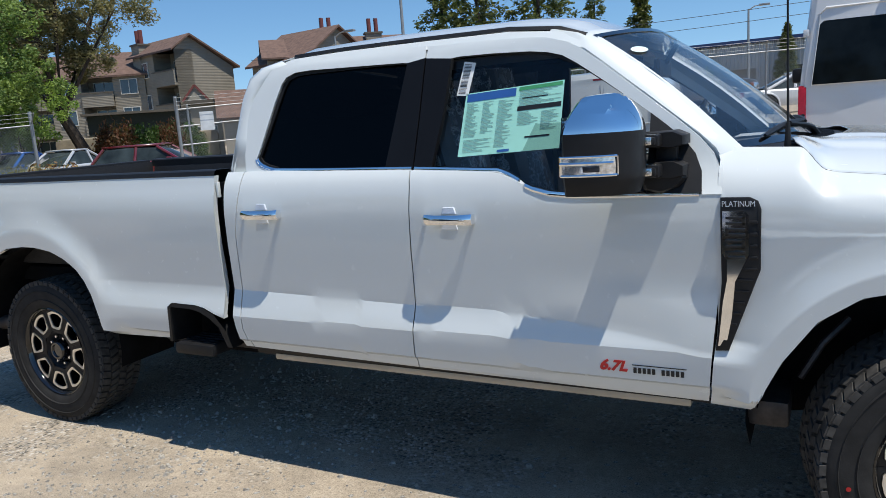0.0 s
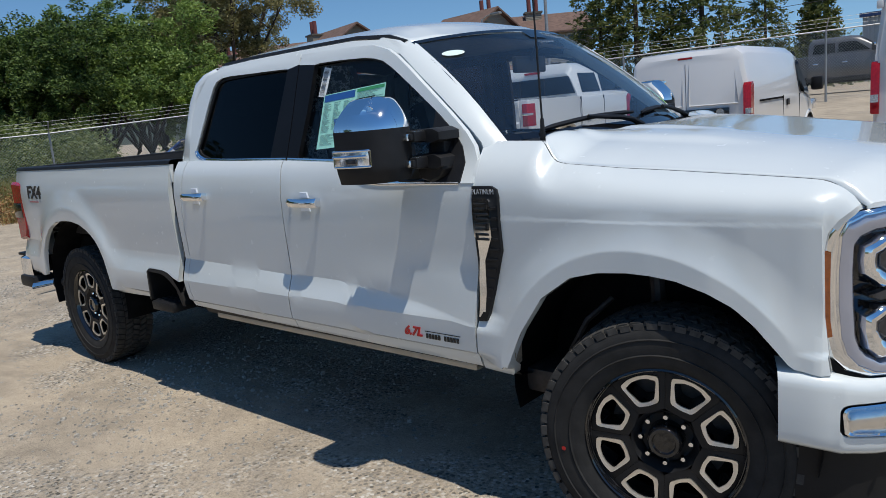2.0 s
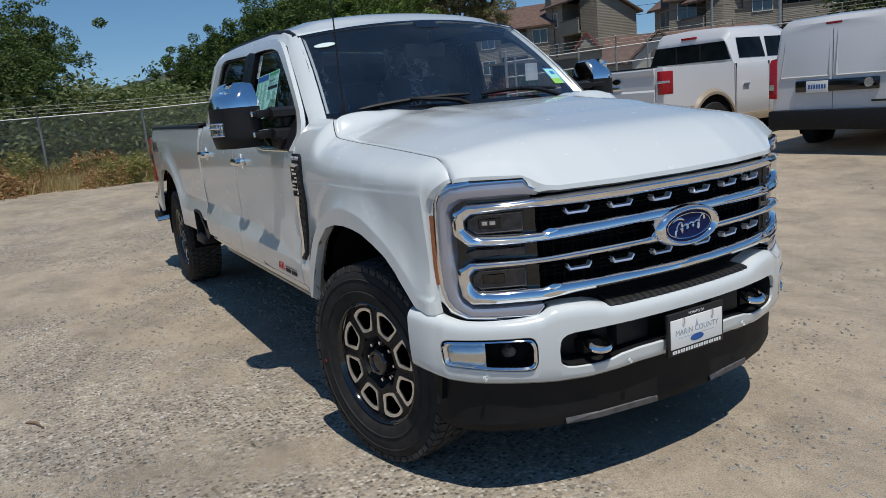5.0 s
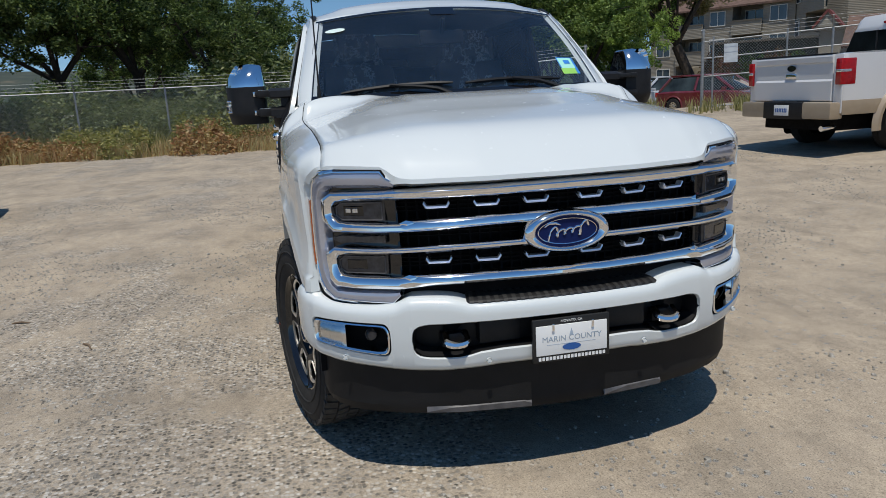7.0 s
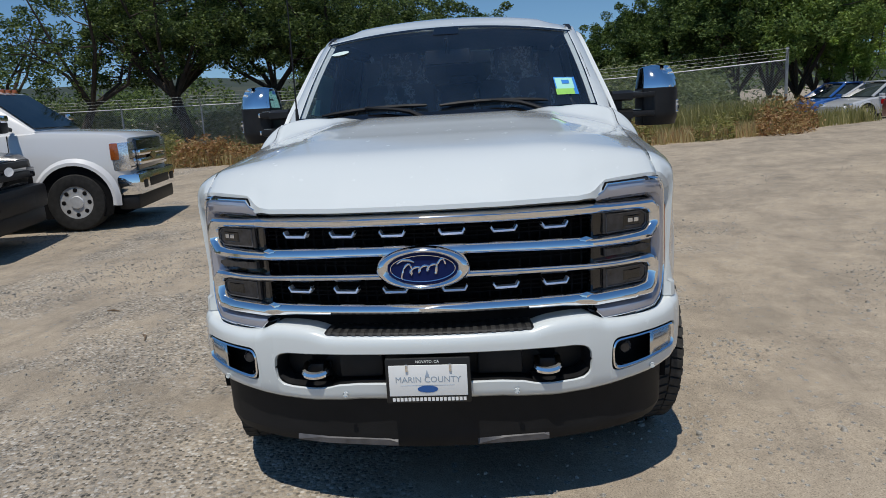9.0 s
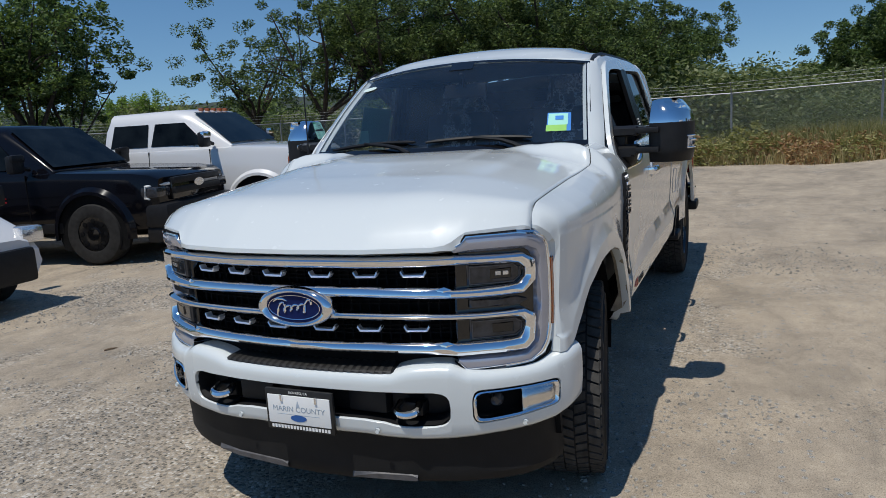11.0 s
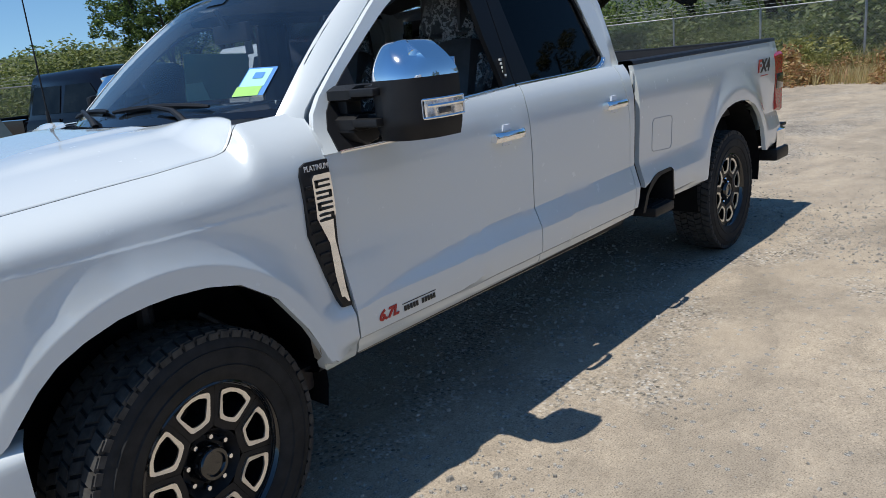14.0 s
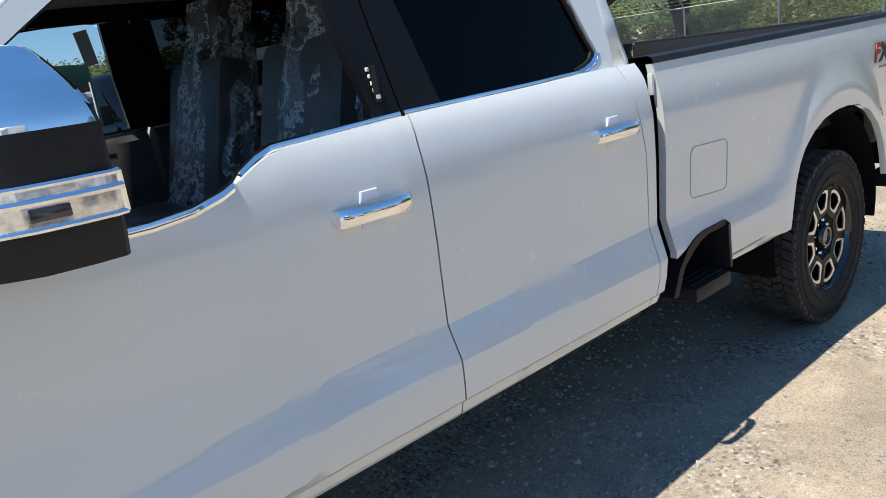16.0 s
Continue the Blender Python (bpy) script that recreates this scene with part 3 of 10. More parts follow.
both("roof_ditch_trim", Geo().grid([[(r[0][0], 0.702, r[0][2] + 0.012), (r[0][0], 0.708, r[0][2] + 0.018), (r[0][0], 0.722, r[0][2] + 0.017), (r[0][0], 0.732, r[0][2] + 0.002)] for r in rail_rows[:-1]]), BLACKP, label="black roof ditch strip")

def ws(u, v, lift=0.0):
    """The windscreen: u across from -1 to 1, v up from 0 to 1."""
    yb, yt = 0.818, 0.712
    a = abs(u) ** 2
    xb, xt = -0.43 - 0.22 * a, -1.06 - 0.115 * a
    zb, zt = 1.452, 1.945 - 0.052 * a
    b = 0.018 * math.sin(math.pi * v)
    return (xb * (1 - v) + xt * v + b * 0.6 + lift * 0.6, u * (yb * (1 - v) + yt * v), zb * (1 - v) + zt * v + b + lift * 0.8)


# A pillars: from the roof rail down to the cowl, outside the glass
a_out = [(-1.35, 0.752, 1.912), (-1.26, 0.757, 1.888), (-1.19, 0.768, 1.846), (-1.12, 0.786, 1.794), (-1.045, 0.802, 1.734), (-0.95, 0.820, 1.659), (-0.849, 0.842, 1.578), (-0.765, 0.860, 1.511), (-0.715, 0.868, 1.462), (-0.69, 0.875, 1.41)]
a_in = [(-1.30, 0.708, 1.935), (-1.21, 0.704, 1.912)] + [ws(0.984, v, 0.007) for v in (0.955, 0.82, 0.675, 0.495, 0.295, 0.115, 0.0)] + [(-0.59, 0.815, 1.40)]
rows = []
for (x0, y0, z0), (x1, y1, z1) in zip(a_out, a_in):
    mx, my, mz = (x0 + x1) / 2, (y0 + y1) / 2, (z0 + z1) / 2
    rows.append([(x0 - 0.035, y0 - 0.012, z0 - 0.026), (x0, y0, z0), (mx, my + 0.012, mz + 0.008), (x1, y1, z1), (x1 - 0.01, y1 - 0.03, z1 - 0.012)])
both("a_pillar", Geo().grid(rows), PAINT, label="white windscreen pillar")


screen = part("windscreen", Geo().grid([[ws(-1 + 2 * k / 24, j / 12) for j in range(13)] for k in range(25)]), GLASS_W, truck, "large tinted windscreen")
screen.visible_shadow = False
band = Geo()
def off(p, d=0.004):
    return (p[0] + d * 0.6, p[1], p[2] + d * 0.8)
band.grid([[off(ws(-1 + 2 * k / 24, v)) for v in (0.968, 0.985, 1.0)] for k in range(25)])
for s in (-1, 1):
    band.grid([[off(ws(s * w, j / 12)) for j in range(13)] for w in (0.972, 0.986, 1.0)])
band.grid([[off(ws(-1 + 2 * k / 24, v)) for v in (0.0, 0.02, 0.045)] for k in range(25)])
band.grid([[off(ws(-0.10 + 0.20 * k / 8, v)) for v in (0.89, 0.93, 0.970)] for k in range(9)])
part("black_border", band, GLOSSB, screen, "black ceramic border")
st = Geo().add([off(ws(-0.90 + 0.055 + 0.075 * math.cos(t), 0.80 + 0.028 * math.sin(t)), 0.006) for t in (2 * math.pi * k / 20 for k in range(20))], [tuple(range(20))])
part("round_sticker", st, PALEP, screen, "pale oval sticker")
SKYP = simple("bright_blue_print", (0.03, 0.22, 0.62), 0.5, var=0.1)
for m, d, (u0, u1, v0, v1) in ((SKYP, 0.005, (0.735, 0.880, 0.14, 0.325)), (LIMEP, 0.006, (0.732, 0.855, 0.14, 0.20)), (TEALP, 0.006, (0.742, 0.862, 0.20, 0.315)), (SKYP, 0.007, (0.785, 0.835, 0.25, 0.29))):
    part("tax_sticker", Geo().add([off(ws(a, b), d) for a, b in ((u0, v0), (u1, v0), (u1, v1), (u0, v1))], [(0, 1, 2, 3)]), m, screen, "blue and green paper sticker")

# cab back with its window
back = Geo()
rows = []
for z, x, w in ((1.40, -2.92, 0.89), (1.46, -2.915, 0.885), (1.60, -2.89, 0.85), (1.75, -2.86, 0.81), (1.86, -2.82, 0.775), (1.90, -2.80, 0.74)):
    rows.append([(x + 0.05, w + 0.012, z), (x + 0.012, w - 0.004, z), (x, w - 0.04, z), (x - 0.004, w - 0.12, z)] + [(x - 0.004, y, z) for y in (0.0,)] + [(x - 0.004, -w + 0.12, z), (x, -w + 0.04, z), (x + 0.012, -w + 0.004, z), (x + 0.05, -w - 0.012, z)])
back.grid([[r[j] for j in (0, 1, 2, 3)] for r in rows])
back.grid([[r[j] for j in (5, 6, 7, 8)] for r in rows])
back.grid([[(-2.924, y, z) for y in (-0.80, 0.0, 0.80)] for z in (0.95, 1.50)])
back.grid([[(-2.842, y, 1.83) for y in (-0.69, 0.0, 0.69)], [(-2.80, y, roof_z(-2.80, y)) for y in (-0.715, 0.0, 0.715)]])
part("cab_back", back, PAINT, truck, "white cab back wall", solid=0.006)
bg = Geo().grid([[(-2.905, y, 1.50) for y in (-0.74, 0, 0.74)], [(-2.845, y, 1.83) for y in (-0.69, 0, 0.69)]])
bw = part("back_window", bg, GLASS_D, truck, "dark sliding rear window")
bw.visible_shadow = False
cp = [[(-2.80, 0.90, 1.444), (-2.85, 0.903, 1.444), (-2.885, 0.895, 1.444), (-2.91, 0.85, 1.444)],
      [(-2.812, 0.862, 1.60), (-2.85, 0.865, 1.60), (-2.878, 0.852, 1.60), (-2.892, 0.81, 1.60)],
      [(-2.815, 0.84, 1.68), (-2.842, 0.843, 1.68), (-2.865, 0.832, 1.68), (-2.878, 0.79, 1.68)],
      [(-2.80, 0.818, 1.77), (-2.83, 0.822, 1.77), (-2.848, 0.806, 1.78), (-2.858, 0.76, 1.79)],
      [(-2.755, 0.80, 1.85), (-2.79, 0.798, 1.86), (-2.814, 0.780, 1.872), (-2.825, 0.72, 1.885)],
      [(-2.69, 0.776, 1.904), (-2.73, 0.768, 1.914), (-2.762, 0.750, 1.918), (-2.775, 0.70, 1.924)],
      [(-2.60, 0.764, 1.922), (-2.63, 0.753, 1.936), (-2.65, 0.734, 1.941), (-2.66, 0.70, 1.944)]]
cp = [[(r[0][0] + 0.045, r[0][1] - 0.012, r[0][2] - (0.02 if r[0][2] > 1.8 else 0.0))] + r for r in cp]
both("c_pillar", Geo().grid(cp), PAINT, label="white rear cab pillar", solid=0.004)


# fenders
HX = [-0.735, -0.66, -0.56, -0.46, -0.449, -0.430, -0.416, -0.40, -0.385, -0.35, -0.23, -0.15, 0.0, 0.25, 0.42, 0.478, 0.505, 0.53, 0.555, 0.577, 0.60]
HZ = [1.464, 1.460, 1.456, 1.452, 1.448, 1.428, 1.407, 1.388, 1.377, 1.368, 1.357, 1.348, 1.337, 1.318, 1.305, 1.299, 1.290, 1.274, 1.254, 1.235, 1.226]
HY = [0.832, 0.834, 0.836, 0.840, 0.845, 0.852, 0.857, 0.860, 0.863, 0.864, 0.860, 0.852, 0.842, 0.835, 0.833, 0.832, 0.833, 0.836, 0.841, 0.845, 0.846]


def arch_front(x):
    return lerp_list([-0.600, -0.585, -0.57, -0.548, -0.50, -0.397, -0.274, -0.164, -0.06, 0.017, 0.10, 0.197, 0.27, 0.329, 0.38, 0.414, 0.43, 0.55], [0.555, 0.570, 0.60, 0.66, 0.76, 0.905, 0.990, 1.016, 1.023, 1.020, 1.008, 0.976, 0.935, 0.880, 0.815, 0.770, 0.757, 0.735], x)


def fender_top(x):
    return lerp_list([-0.735, -0.46, -0.43, -0.40, -0.37, -0.33, -0.25, -0.15] + HX[12:], [1.464, 1.454, 1.441, 1.416, 1.396, 1.380, 1.363, 1.350] + HZ[12:], x)


def fender_y(x, z):
    """The fender's skin, smooth past the hood seam and led to the seam's line at its edge."""
    seam, edge = lerp_list(HX, HZ, x), lerp_list(HX, HY, x)
    return fender_skin(x, z) + (edge - fender_skin(x, seam)) * smooth01((z - seam + 0.09) / 0.09)


def fender_skin(x, z):
    top, ty = fender_top(x), 0.838
    plan = lerp_list([-0.75, -0.2, 0.1, 0.3, 0.45, 0.56], [0.982, 0.984, 0.978, 0.962, 0.938, 0.905], x)
    low = lerp_list([0.545, 0.575, 0.62, 0.648, 0.74, 0.765, 0.80], [0.92, 0.945, 0.965, 0.99, 0.996, 0.985, 0.97], z) if x < -0.3 else 0.985
    sh = 1.185
    if z < 0.80:
        y = low if x < -0.3 else plan
    elif z < sh:
        y = lerp_list([0.80, 0.90, 1.0, sh], [0.966, 0.968, 0.974, 0.984], z) + plan - 0.984
    else:
        # shoulder: a quarter round from the side up to the hood seam
        t = min(1.0, (z - sh) / (top - sh))
        y = ty + (plan - 0.002 - ty) * (1 - t ** 3.2)
    r = math.hypot((x + 0.05) / 0.49, (z - 0.52) / 0.50)
    f = min(1.0, max(0.0, (1.40 - r) / 0.25)) ** 1.5
    lipy = lerp_list([-0.6, 0.0, 0.2, 0.35, 0.45], [1.004, 1.004, 0.992, 0.965, 0.938], x)
    if z > 0.6:
        y = max(y, y * (1 - f) + lipy * f)
    return y


fx = sorted(set([-0.73, -0.70, -0.68, -0.66, -0.64, -0.62, -0.60, -0.593, -0.585, -0.578, -0.57, -0.558, -0.548, -0.535, -0.52] + [round(-0.51 + 0.0125 * k, 4) for k in range(73)] + [0.40, 0.414, 0.43, 0.45, 0.475, 0.497]))
rows = []
for x in fx:
    z0 = arch_front(x) if x > -0.6 else lerp_list([-0.735, -0.6], [0.566, 0.556], x)
    z1 = lerp_list(HX, HZ, x)
    zs = [z0 + (z1 - z0) * (k / 72) for k in range(73)]
    rows.append([(x if k else x, fender_y(x, z), z) for k, z in enumerate(zs)])
# front edge along the head lamp
front_col = []
last = rows[-1]
for k, p in enumerate(last):
    zz = last[0][2] + (1.234 - last[0][2]) * k / 72
    xx = lerp_list([0.73, 0.80, 0.914, 1.113, 1.16, 1.194, 1.215, 1.235], [0.522, 0.512, 0.500, 0.500, 0.509, 0.532, 0.556, 0.578], zz)
    yy = fender_y(xx, zz) - 0.012
    if zz > 1.12:
        yy = min(yy, lerp_list([1.12, 1.15, 1.194, 1.215, 1.228, 1.235], [0.914, 0.909, 0.894, 0.876, 0.860, 0.845], zz))
    front_col.append((xx, yy, zz))
for w in (0.25, 0.5, 0.75):
    swell = 4 * w * (1 - w)
    rows.append([tuple(a * (1 - w) + b_ * w + swell * d * smooth01((k / 72 - 0.55) / 0.45) for a, b_, d in zip(p, q, (0.0, 0.003, 0.009))) for k, (p, q) in enumerate(zip(last, front_col))])
rows.append(front_col)
# the seam with the door follows its line
rows[0] = [(seam_a(z) + G + 0.001 if z < 1.40 else lerp_list([1.40, 1.45, 1.47], [-0.688, -0.712, -0.73], z), y, z) for _, y, z in rows[0]]
fenders = both("fender", rimmed(Geo(), rows, 0.035), PAINT, label="white front fender with a flared wheel arch")
both("fender_lip", Geo().grid([[p, (p[0] + 0.010, p[1] - 0.016, p[2] - 0.010), (p[0] - 0.02, p[1] - 0.05, p[2] - 0.02)] for p in front_col if p[2] > 1.17]), PAINT, fenders)

# hood
def nose_x(y):
    """Where the rounded nose of the hood would reach the grille's top."""
    return lerp_list([0.0, 0.3, 0.55, 0.64, 0.75, 0.80, 0.847], [0.848, 0.833, 0.779, 0.742, 0.684, 0.650, 0.612], abs(y))


def hood_z(x, y):
    """Height of the hood: a flat middle, sides and nose that roll down, rear corners that rise to the cowl."""
    top = lerp_list([-0.5, -0.25, 0.0, 0.3, 0.55, 0.85], [1.455, 1.447, 1.430, 1.399, 1.361, 1.312], x)
    edge = lerp_list([-0.50, -0.15, 0.478, 0.65], [1.372, 1.349, 1.301, 1.288], x)
    a = abs(y)
    roll = min(1.0, max(0.0, (a - 0.34) / 0.50)) ** 2
    inner = lerp_list([-0.46, -0.43, -0.395, -0.35, -0.15], [1.452, 1.428, 1.392, 1.369, 1.349], x)
    rise = inner + (lerp_list(HX, HZ, x) - inner) * smooth01((a - 0.72) / 0.12)
    corner = (rise - edge) * smooth01((a - 0.36) / 0.46) if x < -0.15 else 0.0
    plateau = 0.009 * smooth01((0.40 - a) / 0.05) * smooth01((0.10 - x) / 0.30) + 0.010 * smooth01((0.60 - a) / 0.08) * smooth01((0.30 - x) / 0.35)
    z = top + (edge - top) * roll + corner + plateau - 0.005
    w = lerp_list([0.0, 0.5, 0.84], [0.30, 0.25, 0.14], a)
    near = min(1.0, max(0.0, 1 - (nose_x(y) - x) / w))
    return z - (z - 1.188) * near ** 2.2


def hood_front(y):
    """Where the hood ends above the grille and the lamps."""
    return lerp_list([0.0, 0.3, 0.55, 0.595, 0.64, 0.75, 0.80, 0.845], [0.846, 0.831, 0.777, 0.754, 0.706, 0.645, 0.612, 0.578], abs(y))


def hood_back(y):
    a = abs(y)
    return lerp_list([0.0, 0.30, 0.36, 0.44, 0.62, 0.80, 0.845], [-0.30, -0.33, -0.36, -0.44, -0.50, -0.475, -0.44], a)


rows = []
NY = 84
for j in range(NY + 1):
    v = -1 + 2 * j / NY
    a = abs(v)
    row = []
    for k in range(45):
        u = (k / 44) ** 1.35
        ymax = 0.847
        y0 = v * ymax
        xb, xf = hood_back(y0), hood_front(y0)
        x = xb * (1 - u) + xf * u
        lim = lerp_list(HX, HY, x) - 0.004
        y = v * lim
        z = hood_z(x, y)
        if a > 0.985:
            z = lerp_list(HX, HZ, x)
        row.append((x, y, z))
    x, y, z = row[-1]
    row.append((x + 0.012, y, z - 0.008))
    lip = 0.022 * smooth01((abs(y) - 0.57) / 0.05)
    row.append((x + 0.014, y, z - 0.022 - lip))
    row.append((x - 0.02, y, z - 0.034 - lip))
    rows.append(row)
nc = len(rows[0])
hood_net = ([p for r in rows for p in r], [(i * nc + j, (i + 1) * nc + j, (i + 1) * nc + j + 1, i * nc + j + 1) for i in range(len(rows) - 1) for j in range(nc - 1)])
hood = part("hood", Geo().grid(rows), PAINT, truck, "broad white hood with a raised centre", solid=0.004)

# dark tube between hood and fenders, in place of the gap's shade
both("hood_seam", Geo().tube([(x, lerp_list(HX, HY, x) - 0.002, lerp_list(HX, HZ, x) - 0.0016) for x in [-0.452 + 0.0125 * k for k in range(81)]], 0.0026, 5, caps=False), DARK, fenders, "dark tube drawn as the shaded gap along the hood")

# cowl at the foot of the windscreen, with vents
cowl = Geo()
cowl.grid([[(hood_back(y) + 0.03, y, hood_z(hood_back(y) + 0.03, y) - 0.022), (ws(y / 0.80 if abs(y) < 0.8 else math.copysign(1, y), 0)[0] - 0.03, y, 1.452)] for y in [-0.80 + 0.05 * k for k in range(33)]])
cw = part("cowl_panel", cowl, BLACKP, truck, "black plastic cowl with slots", solid=0.006)
slots = Geo()
for y in [0.04 * k for k in range(-14, 15)]:
    x0 = ws(y / 0.8, 0)[0]
    slots.box((x0 + 0.018, y - 0.004, 1.440), (x0 + 0.075, y + 0.004, 1.456))
part("cowl_rib", slots, BLACKP, cw, kind="stuff")


# wipers: an arm and a blade each
def wiper(pivot, elbow, tip, blade0, blade1):
    g = Geo().tube([pivot, ((pivot[0] + elbow[0]) / 2, (pivot[1] + elbow[1]) / 2, pivot[2] + 0.03), elbow, tip], [0.015, 0.012, 0.010, 0.008], 8)
    w = part("wiper", g, BLACKP, truck, "black windscreen wiper")
    b = Geo()
    n = 9
    pts = [tuple(blade0[i] * (1 - k / n) + blade1[i] * k / n + (0.012 * math.sin(math.pi * k / n) if i == 2 else 0) for i in range(3)) for k in range(n + 1)]
    b.tube(pts, [0.006] + [0.011] * (n - 1) + [0.006], 6)
    part("wiper_blade", b, BLACKP, w)


def on_ws(u, v, d=0.018):
    p = ws(u, v)
    return (p[0] + d * 0.6, p[1], p[2] + d * 0.8)


wiper((-0.42, -0.10, 1.455), on_ws(-0.28, 0.04, 0.03), on_ws(-0.50, 0.075, 0.03), on_ws(-0.80, 0.035), on_ws(-0.10, 0.085))
wiper((-0.47, 0.52, 1.452), on_ws(0.48, 0.05, 0.03), on_ws(0.30, 0.085, 0.03), on_ws(-0.02, 0.075), on_ws(0.66, 0.075))

# antenna on the right fender
an = part("antenna", Geo().tube([(-0.50, -0.765, 1.45), (-0.50, -0.765, 1.53)], [0.012, 0.007], 10), BLACKP, truck, "thin black whip antenna")
part("antenna_rod", Geo().tube([(-0.50, -0.765, 1.53), (-0.51, -0.765, 2.25)], [0.0042, 0.0028], 8), BLACKP, an)

# ---- front end: lamps, grille, bumper ----
def face_x(y):
    """Plan of the lamp and grille face."""
    return lerp_list([0.0, 0.2, 0.4, 0.5, 0.563, 0.62, 0.70, 0.76, 0.80, 0.83, 0.85, 0.87, 0.89, 0.91], [0.842, 0.832, 0.800, 0.776, 0.757, 0.734, 0.696, 0.662, 0.634, 0.605, 0.575, 0.538, 0.49, 0.43], abs(y))


def bump_x(y):
    """Plan of the bumper."""
    return lerp_list([0.0, 0.15, 0.31, 0.45, 0.576, 0.65, 0.70, 0.75, 0.81, 0.86, 0.91, 0.94, 0.955, 0.963], [0.872, 0.868, 0.853, 0.828, 0.793, 0.765, 0.740, 0.708, 0.661, 0.614, 0.556, 0.505, 0.455, 0.39], abs(y))


def out_of(plan, y, z, d, e=0.02):
    t = (plan(y + e) - plan(y - e)) / (2 * e)
    n = Vector((1, -t, 0)).normalized()
    return Vector((plan(y), y, z)) + n * d


def on_face(y, z, d=0.0):
    """A point of the face, pushed out by d along its normal."""
    return out_of(face_x, y, z, d)


def bp(y, z, d=0.0):
    return out_of(bump_x, y, z, d)


def face_plate(loop, d0, d1, inset=0.006):
    """A plate on the lamp face with an outline of (y, z), standing from depth d0 to d1."""
    n = len(loop)
    cy, cz = sum(p[0] for p in loop) / n, sum(p[1] for p in loop) / n
    def sh(p, k):
        v = Vector((cy - p[0], cz - p[1]))
        v = v.normalized() * k
        return p[0] + v.x, p[1] + v.y
    g = Geo()
    rings = [[on_face(y, z, d0) for y, z in loop], [on_face(y, z, d1 - inset) for y, z in loop], [on_face(*sh(p, inset), d1) for p in loop]]
    g.grid(rings, close_v=True)
    k = len(g.v) - n
    g.f.append(tuple(range(k, k + n)))
    return g


def densify(loop, step=0.03):
    out = []
    for a, b in zip(loop, loop[1:] + loop[:1]):
        m = max(1, int(math.dist(a, b) / step))
        out += [(a[0] + (b[0] - a[0]) * k / m, a[1] + (b[1] - a[1]) * k / m) for k in range(m)]
    return out


def between(outer, inner, prof, plan=None):
    """A moulding between two outlines of (y, z); prof holds (share of the way in, height)."""
    put = on_face if plan is None else plan
    rows = []
    for (a, b), (c, d) in zip(outer, inner):
        rows.append([put(a + (c - a) * f, b + (d - b) * f, h) for f, h in prof])
    return Geo().grid(rows)


def split(path, m=3):
    """The same outline with m times the points."""
    out = []
    for a, b in zip(path, path[1:]):
        out += [(a[0] + (b[0] - a[0]) * k / m, a[1] + (b[1] - a[1]) * k / m) for k in range(m)]
    return out + [path[-1]]


lamp_loop = [(0.600, 1.140), (0.64, 1.180), (0.72, 1.185), (0.80, 1.185), (0.85, 1.178), (0.870, 1.165), (0.880, 1.14), (0.884, 1.05), (0.884, 0.95), (0.882, 0.85), (0.876, 0.79), (0.858, 0.752), (0.83, 0.738), (0.75, 0.732), (0.68, 0.728), (0.624, 0.727), (0.596, 0.760), (0.596, 0.90), (0.600, 1.05)]
lamp_units = both("head_lamp", face_plate(densify(lamp_loop), -0.09, -0.022), GLOSSB, label="large C-shaped head lamp with chrome loops")
guide_out = [(0.592, 1.172), (0.627, 1.191), (0.643, 1.214), (0.72, 1.216), (0.80, 1.216), (0.845, 1.206), (0.866, 1.183), (0.873, 1.15), (0.876, 1.05), (0.876, 0.95), (0.873, 0.85), (0.866, 0.80), (0.852, 0.765), (0.825, 0.742), (0.75, 0.736), (0.68, 0.732), (0.624, 0.731), (0.597, 0.760)]
guide_in = [(0.606, 1.153), (0.625, 1.153), (0.66, 1.153), (0.72, 1.154), (0.785, 1.154), (0.825, 1.152), (0.846, 1.136), (0.854, 1.112), (0.855, 1.05), (0.854, 0.95), (0.851, 0.85), (0.845, 0.815), (0.836, 0.797), (0.812, 0.776), (0.75, 0.775), (0.68, 0.775), (0.64, 0.775), (0.602, 0.772)]
both("light_guide", between(split(guide_out), split(guide_in), ((-0.30, -0.062), (-0.26, -0.050), (-0.10, -0.014), (0.0, 0.002), (0.12, 0.008), (0.5, 0.010), (0.8, 0.006), (0.88, -0.004), (1.0, -0.014), (1.0, -0.05))), DRL, lamp_units, "frosted white light guide")
both("guide_edge", between(split(guide_out), split([(a[0] + (b[0] - a[0]) * 0.1, a[1] + (b[1] - a[1]) * 0.1) for a, b in zip(guide_out, guide_in)]), ((-0.08, 0.0), (0.0, 0.010), (0.7, 0.011), (1.0, 0.006))), CHROME, lamp_units, "thin chrome edge")
trim_out = [(0.80, 1.224), (0.852, 1.217), (0.880, 1.192), (0.890, 1.15), (0.893, 1.05), (0.893, 0.95), (0.890, 0.85), (0.884, 0.79), (0.868, 0.748), (0.835, 0.728), (0.75, 0.722)]
trim_in = [(0.80, 1.216), (0.845, 1.206), (0.866, 1.183), (0.873, 1.15), (0.876, 1.05), (0.876, 0.95), (0.873, 0.85), (0.866, 0.80), (0.852, 0.765), (0.825, 0.742), (0.75, 0.736)]
both("outer_trim", between(split(trim_out), split(trim_in), ((-0.5, -0.06), (-0.4, -0.03), (0.0, -0.004), (0.3, 0.003), (0.75, 0.006), (1.0, 0.004))), CHROME, lamp_units, "chrome outer trim")
